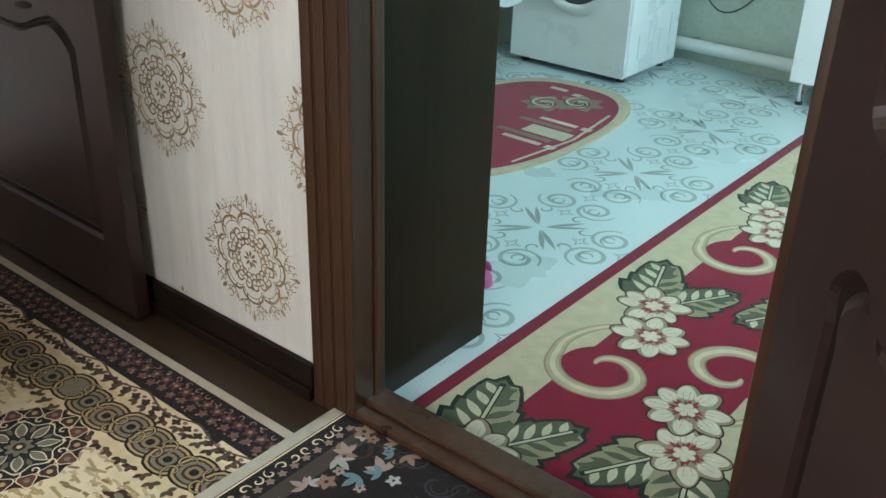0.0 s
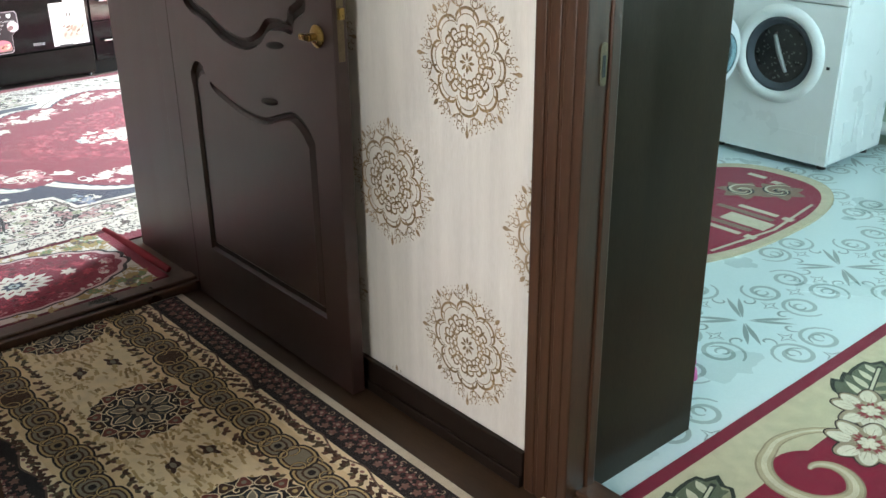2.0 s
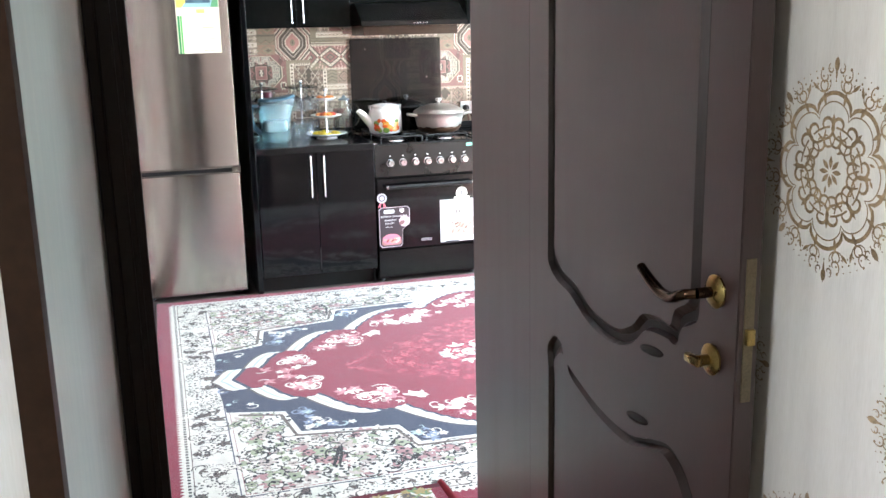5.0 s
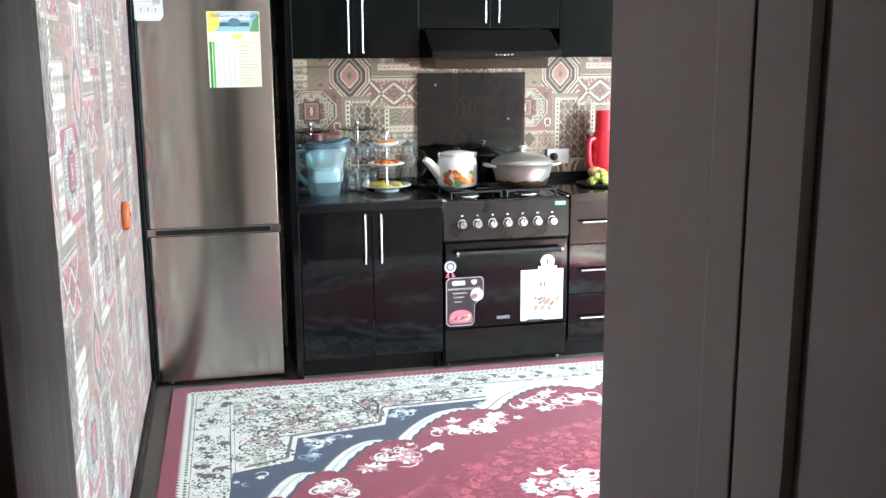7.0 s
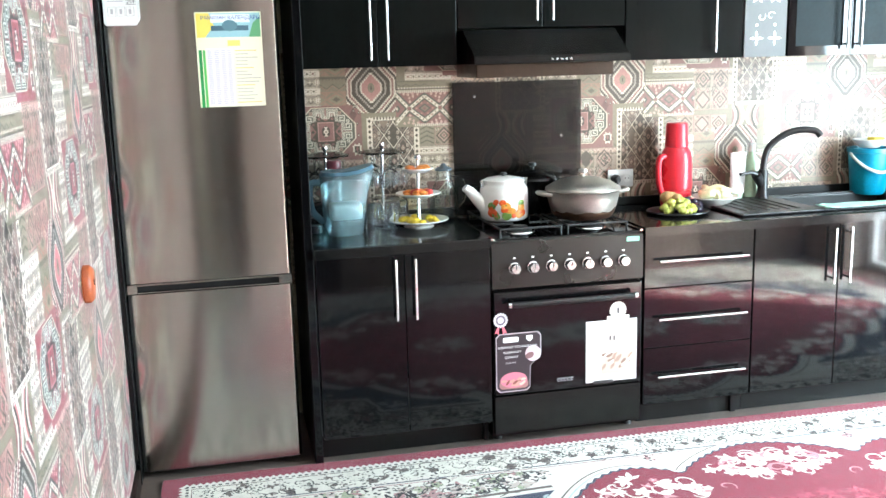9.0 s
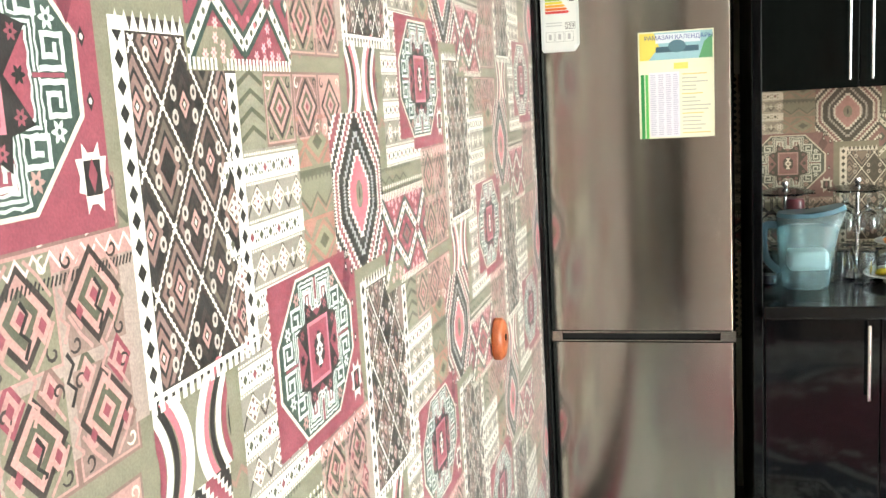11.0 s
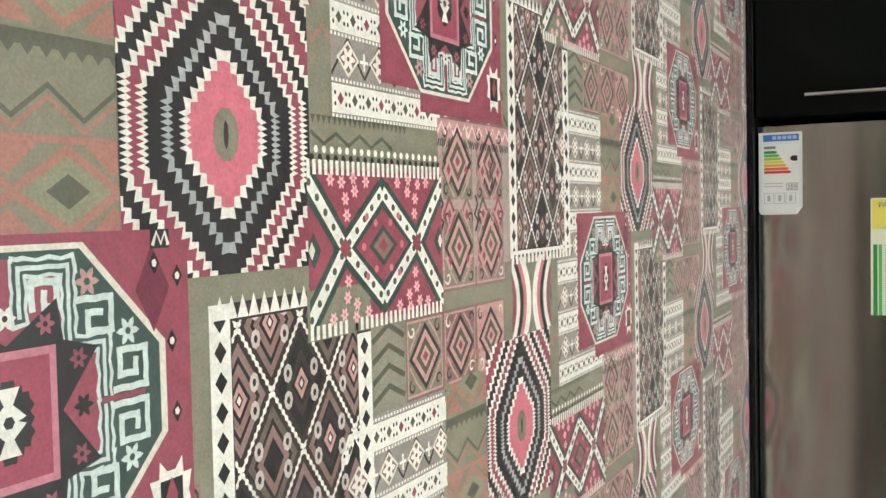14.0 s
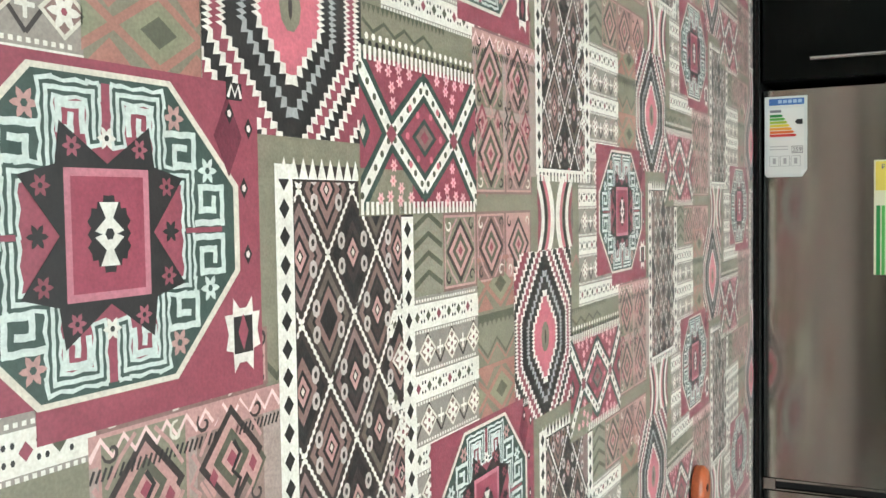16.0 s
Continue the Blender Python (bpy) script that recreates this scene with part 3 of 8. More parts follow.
def door_leaf(name, hinge, turn, label):
    """A panelled leaf; its hinge edge is at x = 0, its carved face looks to -y."""
    ob = tagged(new(name), label, "door", kind="structure")
    ob.matrix_basis = pose(*hinge, 0, 0, turn)
    lo_top = [(0.155, 0.655), (0.150, 0.70), (0.185, 0.735), (0.222, 0.728), (0.24, 0.70), (0.306, 0.678), (0.409, 0.655), (0.523, 0.652), (0.604, 0.677), (0.665, 0.69), (0.713, 0.668), (0.742, 0.635)]
    lower = [(0.155, 0.19)] + [(p.x, p.y) for p in bend([(*q, 0) for q in lo_top], 4)] + [(0.742, 0.19)]
    up_bot = [(0.15, 0.95), (0.152, 0.90), (0.195, 0.872), (0.262, 0.858), (0.354, 0.822), (0.46, 0.815), (0.53, 0.84), (0.574, 0.875), (0.639, 0.884), (0.675, 0.882), (0.69, 0.914), (0.734, 0.94), (0.74, 0.975)]
    upper = [(0.15, 1.86)] + [(p.x, p.y) for p in bend([(*q, 0) for q in up_bot], 4)] + [(0.74, 1.86)]
    # core is black: the shade in the panel grooves is put into its colour
    part("core", boxes((HINGE + 0.001, LEAF - 0.001, -THICK + 0.011, -0.011, 0.011, HIGH - 0.001)), BLACK_WOOD, ob)
    outer = [(HINGE, 0.01), (LEAF, 0.01), (LEAF, HIGH), (HINGE, HIGH)]
    for y0, y1 in ((-THICK + 0.011, -THICK), (-0.011, 0)):
        def shrunk(loop, gap):
            cx, cz = (max(p[0] for p in loop) + min(p[0] for p in loop)) / 2, (max(p[1] for p in loop) + min(p[1] for p in loop)) / 2
            w, h = max(p[0] for p in loop) - min(p[0] for p in loop), max(p[1] for p in loop) - min(p[1] for p in loop)
            return [(cx + (x - cx) * (1 - 2 * gap / w), cz + (z - cz) * (1 - 2 * gap / h)) for x, z in loop]

        part("frame_face", plate(outer, (lower, upper), y0, y1, fronts=(outer, shrunk(lower, -0.005), shrunk(upper, -0.005))), WOOD, ob)
        for loop in (lower, upper):
            part("panel", plate(shrunk(loop, 0.014), (), y0, y1 + (0.002 if y1 < y0 else -0.002), fronts=(shrunk(loop, 0.026),)), WOOD, ob)
    # carved leaf marks
    for cx, cz in ((0.555, 0.7), (0.6, 0.842)):
        mark = bmesh.new()
        bmesh.ops.create_uvsphere(mark, u_segments=14, v_segments=8, radius=1, matrix=Matrix.Translation((cx, -THICK, cz)) @ pose(0, 0, 0, 0, -8, 0) @ Matrix.Diagonal((0.042, 0.003, 0.009, 1)))
        part("carving", mark, BLACK_WOOD, ob, "small carved leaf mark", smooth=40)
    edge = part("edge_band", boxes((LEAF, LEAF + 0.0015, -THICK + 0.002, -0.002, 0.012, HIGH - 0.002)), WOOD, ob)
    lock = part("lock_plate", boxes((LEAF + 0.0016, LEAF + 0.004, -THICK / 2 - 0.0085, -THICK / 2 + 0.0085, 0.84, 1.06), bevel=0.001), DULL_BRASS, ob, "long dull brass lock face plate")
    part("bolt", boxes((LEAF + 0.003, LEAF + 0.012, -THICK / 2 - 0.007, -THICK / 2 + 0.007, 0.93, 0.955), bevel=0.002), BRASS, lock)
    for side in (-1, 1):
        face = -THICK if side < 0 else 0.0
        reach = 0.05 if side < 0 else 0.03
        rose = part("rose", lathe([(0.0001, 0), (0.025, 0), (0.026, side * 0.004), (0.02, side * 0.009), (0.011, side * 0.011), (0.0001, side * 0.011)], 28, (0.79, face, 0.998), "y"), BRASS, ob, "round brass rose", smooth=35)
        neck = [(0.79, face + side * 0.008, 0.998), (0.79, face + side * reach * 0.7, 0.998)]
        bar = bend([(0.79, face + side * reach * 0.7, 0.998), (0.775, face + side * reach, 0.994), (0.745, face + side * reach, 0.982), (0.715, face + side * reach, 0.98), (0.688, face + side * reach, 0.988), (0.662, face + side * reach, 0.999), (0.646, face + side * reach, 1.008)], 6)
        handle_mesh = tube(neck, 0.0085, 12)
        tube(bar, [0.0075 + 0.002 * math.sin(i / (len(bar) - 1) * 3.0) for i in range(len(bar))], 12, handle_mesh)
        part("handle", handle_mesh, DARK_BRASS, ob, "scrolled bronze lever handle", smooth=40)
        part("thumb_turn", lathe([(0.0001, 0), (0.024, 0), (0.025, side * 0.004), (0.018, side * 0.008), (0.0001, side * 0.008)], 28, (0.785, face, 0.889), "y"), BRASS, ob, "round brass rose", smooth=35)
        if side < 0:
            turn_mesh = tube([(0.785, face - 0.006, 0.889), (0.785, face - 0.024, 0.889)], 0.009, 12)
            box(turn_mesh, 0.758, 0.797, face - 0.034, face - 0.022, 0.882, 0.896, 0.003)
            part("turn_knob", turn_mesh, BRASS, ob, "brass turn knob", smooth=40)
    return ob


door_leaf("door_1", (HALL_W - 0.004, NORTH - 0.031, 0.0), -0.5, "open dark walnut panelled door with brass lever handle and lock")
door_leaf("door_2", (JAMB_E + 0.012, NORTH - 0.005, 0.0), -45.0, "open dark walnut panelled washroom door")

# ---- kitchen: fitted units ----
FRONT, UPPER = -5.65, -5.92
DEEP, UP_DEEP = FRONT - BACK - 0.004, UPPER - BACK - 0.004
WORK = 0.79


def bar_handle(parent, a, b, out=0.028, r=0.005, name="handle"):
    """A straight satin bar from a to b on two short posts."""
    a, b = Vector(a), Vector(b)
    way = (b - a).normalized()
    bm = tube([a + Vector((out, 0, 0)), b + Vector((out, 0, 0))], r, 12)
    for p in (a + way * 0.02, b - way * 0.02):
        tube([p, p + Vector((out, 0, 0))], r * 0.8, 8, bm)
    return part(name, bm, CHROME, parent, "straight satin chrome bar handle", smooth=40)


def carcass(parent, width, depth, z0, z1, material=None):
    """Sides, bottom, top and back of a cabinet, behind its fronts."""
    m = material or BLACK_BODY
    t = 0.016
    part("body", boxes((-depth, -0.02, 0, t, z0, z1), (-depth, -0.02, width - t, width, z0, z1), (-depth, -0.02, t, width - t, z0, z0 + t), (-depth, -0.02, t, width - t, z1 - t, z1), (-depth, -depth + 0.006, t, width - t, z0 + t, z1 - t)), m, parent)


def base_cabinet(y0, y1, label, doors=2, legs=(0.03,)):
    ob = thing("base_cabinet", (FRONT, y0, 0.004), label, "cabinet", "fitted kitchen units")
    w = y1 - y0
    carcass(ob, w, DEEP, 0.09, 0.745)
    step = w / doors
    for i in range(doors):
        d = part("door", boxes((-0.0185, 0, i * step + 0.0015, (i + 1) * step - 0.0015, 0.088, 0.752), bevel=0.0015), GLOSS_BLACK, ob, "black high-gloss door")
        side = (i + 1) * step - 0.035 if i % 2 == 0 else i * step + 0.035
        bar_handle(d, (0, side, 0.515), (0, side, 0.735))
    part("plinth", boxes((-0.075, -0.06, 0.0, w, 0.0, 0.088)), BLACK_BODY, ob)
    part("leg", boxes((-0.058, -0.046, w - 0.02, w - 0.006, 0.0, 0.089)), BLACK_BODY, ob)
    return ob


def drawer_unit(y0, y1, label):
    ob = thing("drawer_unit", (FRONT, y0, 0.004), label, "cabinet", "fitted kitchen units")
    w = y1 - y0
    carcass(ob, w, DEEP, 0.09, 0.745)
    for z0, z1, h in ((0.088, 0.312, 0.203), (0.315, 0.547, 0.43), (0.55, 0.752, 0.655)):
        d = part("drawer_front", boxes((-0.0185, 0, 0.0015, w - 0.0015, z0, z1), bevel=0.0015), GLOSS_BLACK, ob, "black high-gloss drawer front")
        bar_handle(d, (0, 0.05, h), (0, w - 0.035, h))
    part("plinth", boxes((-0.075, -0.06, 0.0, w, 0.0, 0.088)), BLACK_BODY, ob)
    part("leg", boxes((-0.058, -0.046, w - 0.05, w - 0.03, 0.0, 0.089)), BLACK_BODY, ob)
    return ob


base_cabinet(0.805, 1.432, "black high-gloss base cabinet with two doors and bar handles")
drawer_unit(2.032, 2.486, "black high-gloss unit with three wide drawers")
base_cabinet(2.489, 3.23, "black high-gloss sink cabinet with two doors")
base_cabinet(3.233, 3.85, "black high-gloss base cabinet beside the sink")

# worktops
wt = thing("worktop", (FRONT, 0.802, 0), "polished black worktop beside the fridge panel", "worktop")
part("top", boxes((-DEEP, 0.012, 0, 0.632, 0.752, WORK), bevel=0.003), COUNTER, wt)
part("upstand", boxes((-DEEP, -DEEP + 0.016, 0, 0.632, WORK, WORK + 0.035), bevel=0.003), BLACK_BODY, wt)
SINK = (2.66, 3.36, -6.10, -5.74)
wt = thing("worktop", (FRONT, 2.03, 0), "polished black worktop with an inset black sink", "worktop")
sy0, sy1, sx0, sx1 = SINK[0] - 2.03, SINK[1] - 2.03, SINK[2] - FRONT, SINK[3] - FRONT
slab = plate([(-DEEP, 0), (0.012, 0), (0.012, 1.84), (-DEEP, 1.84)], ([(sx0, sy0), (sx1, sy0), (sx1, sy1), (sx0, sy1)],), 0.756, WORK)
bmesh.ops.transform(slab, matrix=Matrix(((1, 0, 0, 0), (0, 0, 1, 0), (0, 1, 0, 0), (0, 0, 0, 1))), verts=slab.verts)
part("top", slab, COUNTER, wt)
part("upstand", boxes((-DEEP, -DEEP + 0.016, 0, 1.84, WORK, WORK + 0.035), bevel=0.003), BLACK_BODY, wt)


def sink():
    ob = thing("kitchen_sink", (SINK[3], SINK[0], WORK), "black composite kitchen sink with drainer set in the worktop", "sink")
    dx, dy, t = SINK[2] - SINK[3], SINK[1] - SINK[0], 0.012
    bowl0 = 0.17
    part("bowl", boxes((dx, -0.001, bowl0, dy, -0.16, -0.15), (dx, dx + t, bowl0, dy, -0.15, 0.006), (-t, 0, bowl0, dy, -0.15, 0.006), (dx + t, -t, bowl0, bowl0 + t, -0.15, 0.006), (dx + t, -t, dy - t, dy, -0.15, 0.006), bevel=0.004), BLACK_PLASTIC, ob)
    part("rim", boxes((dx - 0.025, 0.025, -0.19, bowl0, 0.002, 0.012), (dx - 0.025, 0.025, dy, dy + 0.03, 0.002, 0.012), (dx - 0.025, dx + 0.001, bowl0, dy, 0.002, 0.012), (-0.001, 0.025, bowl0, dy, 0.002, 0.012), bevel=0.004), BLACK_PLASTIC, ob)
    for i in range(6):
        part("drainer_rib", boxes((dx + 0.04, -0.03, -0.14 + i * 0.045, -0.125 + i * 0.045, 0.011, 0.016), bevel=0.002), BLACK_PLASTIC, ob)
    part("drain", lathe([(0.0001, -0.149), (0.04, -0.149), (0.038, -0.145), (0.0001, -0.145)], 24, (dx / 2, bowl0 + 0.25, 0)), CHROME, ob, smooth=40)


sink()


def tap():
    ob = thing("kitchen_tap", (-6.07, 2.77, WORK + 0.012), "matt black curved kitchen tap behind the sink", "tap")
    part("base", lathe([(0.0001, 0), (0.028, 0), (0.026, 0.012), (0.021, 0.03), (0.021, 0.115), (0.016, 0.125), (0.0001, 0.125)], 24), BLACK_PLASTIC, ob, smooth=40)
    neck = [(0, 0, 0.12), (0, 0.005, 0.17), (0, 0.03, 0.225), (0.02, 0.085, 0.27), (0.04, 0.14, 0.288), (0.06, 0.2, 0.284), (0.07, 0.222, 0.262)]
    part("spout", tube(bend(neck, 6), 0.014, 14), BLACK_PLASTIC, ob, smooth=40)
    lever = tube([(0, -0.005, 0.06), (0.02, -0.045, 0.105)], 0.02, 14)
    tube([(0.02, -0.045, 0.105), (0.03, -0.075, 0.118), (0.04, -0.13, 0.112)], [0.013, 0.009, 0.007], 10, lever)
    part("lever", lever, BLACK_PLASTIC, ob, smooth=40)


tap()


# ---- kitchen: tall fridge bay ----
def fridge():
    y0, y1, front, top = 0.175, 0.727, -5.69, 1.79
    ob = thing("fridge", (front, y0, 0.004), "tall brushed steel fridge freezer with two doors", "fridge")
    w, div = y1 - y0, 0.68
    part("cabinet", boxes((-0.5, -0.058, 0.003, w - 0.003, 0.02, top - 0.006), bevel=0.004), GREY_PLASTIC, ob)

    def curved(z0, z1):
        """A door skin with softly rounded vertical edges."""
        bm = bmesh.new()
        sec = [(-0.055, 0), (-0.012, 0), (-0.004, 0.004), (0, 0.014)] + [(0.003, w / 2)] + [(0, w - 0.014), (-0.004, w - 0.004), (-0.012, w), (-0.055, w)]
        lo = [bm.verts.new((x, y, z0)) for x, y in sec]
        hi = [bm.verts.new((x, y, z1)) for x, y in sec]
        for i in range(len(sec)):
            j = (i + 1) % len(sec)
            bm.faces.new((lo[i], lo[j], hi[j], hi[i]))
        bm.faces.new(lo), bm.faces.new(hi)
        return bm

    low = part("door", curved(0.03, div - 0.016), STEEL, ob, "brushed steel freezer door", smooth=50)
    high = part("door", curved(div + 0.022, top - 0.003), STEEL, ob, "brushed steel fridge door", smooth=50)
    part("grip", boxes((-0.05, -0.022, 0.002, w - 0.002, div - 0.016, div + 0.022)), BLACK_PLASTIC, ob, "recessed dark grip between the doors")
    part("grip_lip", boxes((-0.02, -0.001, 0.0, 0.035, div - 0.013, div + 0.019), (-0.02, -0.001, w - 0.045, w, div - 0.013, div + 0.019), (-0.02, -0.001, 0.035, w - 0.045, div + 0.012, div + 0.019), (-0.02, -0.001, 0.035, w - 0.045, div - 0.013, div - 0.009), bevel=0.001), STEEL, ob)
    for y in (0.05, w - 0.05):
        part("foot", lathe([(0.0001, 0), (0.018, 0), (0.016, 0.022), (0.0001, 0.022)], 14, (-0.08, y, 0)), BLACK_PLASTIC, ob)


fridge()
tp = thing("tall_side_panel", (FRONT, 0.772, 0.004), "tall black side panel between fridge and base cabinet", "panel", "fitted kitchen units")
part("panel", boxes((-DEEP, 0.0, 0, 0.028, 0, 2.33), bevel=0.002), BLACK_BODY, tp)
part("edge_strip", boxes((0.0005, 0.003, 0.002, 0.026, 0, 2.33)), GLOSS_BLACK, tp)
tp = thing("tall_side_panel", (-5.655, 0.157, 0.004), "narrow tall black side panel against the papered wall", "panel", "fitted kitchen units")
part("panel", boxes((-DEEP + 0.01, 0.0, 0, 0.0165, 0, 2.33), bevel=0.002), BLACK_BODY, tp)
part("edge_strip", boxes((0.0005, 0.003, 0.002, 0.014, 0, 2.33)), GLOSS_BLACK, tp)
top_unit = thing("wall_cabinet", (-5.66, 0.177, 1.815), "black wall cabinet above the fridge with a bar handle", "cabinet", "fitted kitchen units")
part("body", boxes((-0.5, -0.02, 0.0, 0.593, 0.0, 0.515)), BLACK_BODY, top_unit)
d = part("door", boxes((-0.018, 0, 0.003, 0.59, 0.0, 0.513), bevel=0.0015), UPPER_BLACK, top_unit)
bar_handle(d, (0, 0.13, 0.05), (0, 0.42, 0.05))


def wall_cabinet(y0, y1, z0, label, doors=2, handle_z=0.02, glazed=False, long=0.3):
    ob = thing("wall_cabinet", (UPPER, y0, z0), label, "cabinet", "fitted kitchen units")
    w, h = y1 - y0, 2.33 - z0
    carcass(ob, w, UP_DEEP, 0.0, h)
    step = w / doors
    for i in range(doors):
        a, b = i * step + 0.0015, (i + 1) * step - 0.0015
        side = b - 0.03 if i % 2 == 0 else a + 0.03
        if doors == 1:
            side = b - 0.13
        if glazed:
            d = part("door", boxes((-0.0185, 0, a, a + 0.035, -0.003, h), (-0.0185, 0, b - 0.035, b, -0.003, h), (-0.0185, 0, a + 0.035, b - 0.035, -0.003, 0.035), (-0.0185, 0, a + 0.035, b - 0.035, h - 0.035, h)), GLOSS_BLACK, ob, "black framed door with dark glass")
            part("pane", boxes((-0.012, -0.007, a + 0.035, b - 0.035, 0.035, h - 0.035)), PANE_DARK, d, "dark teal glass pane")
        else:
            d = part("door", boxes((-0.0185, 0, a, b, -0.003, h), bevel=0.0015), UPPER_BLACK, ob, "black gloss door")
        bar_handle(d, (0, side, handle_z), (0, side, handle_z + long))
    return ob


wall_cabinet(0.803, 1.395, 1.402, "black gloss wall cabinet with two doors and bar handles")
wall_cabinet(1.398, 2.062, 1.535, "short black gloss wall cabinet above the cooker hood", handle_z=0.02, long=0.26)
wall_cabinet(2.065, 2.565, 1.402, "black gloss wall cabinet with one door", doors=1)
wall_cabinet(2.765, 3.34, 1.402, "black wall cabinet with two dark glass doors", glazed=True)
wall_cabinet(3.343, 3.9, 1.402, "black gloss wall cabinet at the window end")


def etched_cabinet():
    ob = thing("wall_cabinet", (UPPER, 2.57, 1.402), "narrow wall cabinet with a silver etched glass door", "cabinet", "fitted kitchen units")
    carcass(ob, 0.19, UP_DEEP, 0, 0.928)
    d = part("door", boxes((-0.018, 0, 0.002, 0.188, -0.003, 0.928), bevel=0.0015), surface("frosted_silver_glass", (0.12, 0.125, 0.125), 0.5, 0.1, spec=0.2, vary=0.1, scale=10, fine=200, bump=0.03), ob, "silver grey frosted glass door")
    art = Art()
    white = (0.85, 0.87, 0.88)
    for row in range(5):
        for k, sx in enumerate((-1, 1)):
            v, u = 0.07 + row * 0.16, 0.095 + sx * 0.04
            for a in range(4):
                art.leaf(u, v, 0.03, 0.011, a * math.pi / 2 + 0.78 * (row % 2), white, 1)
            art.blob(u, v + 0.052, 0.006, 0.006, white, 1)
            art.curl(0.095 + sx * 0.022, v + 0.085, 0.02, 0.8, 0.5, 0.004, white, 1, hand=sx)
    ob2 = new("etching", art.mesh("etching", (0.0002, 0, 0), (0, 1, 0), (0, 0, 1), STICKER))
    ob2.parent = d
    ob2["kind"] = "stuff"


etched_cabinet()


def hood():
    ob = thing("cooker_hood", (-5.76, 1.418, 1.40), "black wedge-shaped cooker hood under the wall cabinet", "cooker hood")
    w = 0.60
    bm = bmesh.new()
    sec = [(-0.435, 0.0), (0.0, 0.0), (0.0, 0.026), (-0.155, 0.125), (-0.435, 0.125)]
    a = [bm.verts.new((x, 0, z)) for x, z in sec]
    b = [bm.verts.new((x, w, z)) for x, z in sec]
    bm.faces.new(a), bm.faces.new(b)
    for i in range(5):
        bm.faces.new((a[i], a[(i + 1) % 5], b[(i + 1) % 5], b[i]))
    bmesh.ops.bevel(bm, geom=bm.edges[:], offset=0.003, segments=2, affect="EDGES")
    body = part("body", bm, RANGE_BLACK, ob)
    part("visor", boxes((-0.39, -0.09, 0.03, w - 0.03, -0.05, -0.001), bevel=0.003), surface("dusty_brown_metal", (0.045, 0.024, 0.013), 0.35, 0.4, vary=0.3, scale=20, fine=200, bump=0.1), ob, "dull brown lower filter visor")
    for i in range(5):
        part("button", boxes((0.0005, 0.004, 0.288 + i * 0.018, 0.296 + i * 0.018, 0.009, 0.0155), bevel=0.001), CHROME, body)


hood()


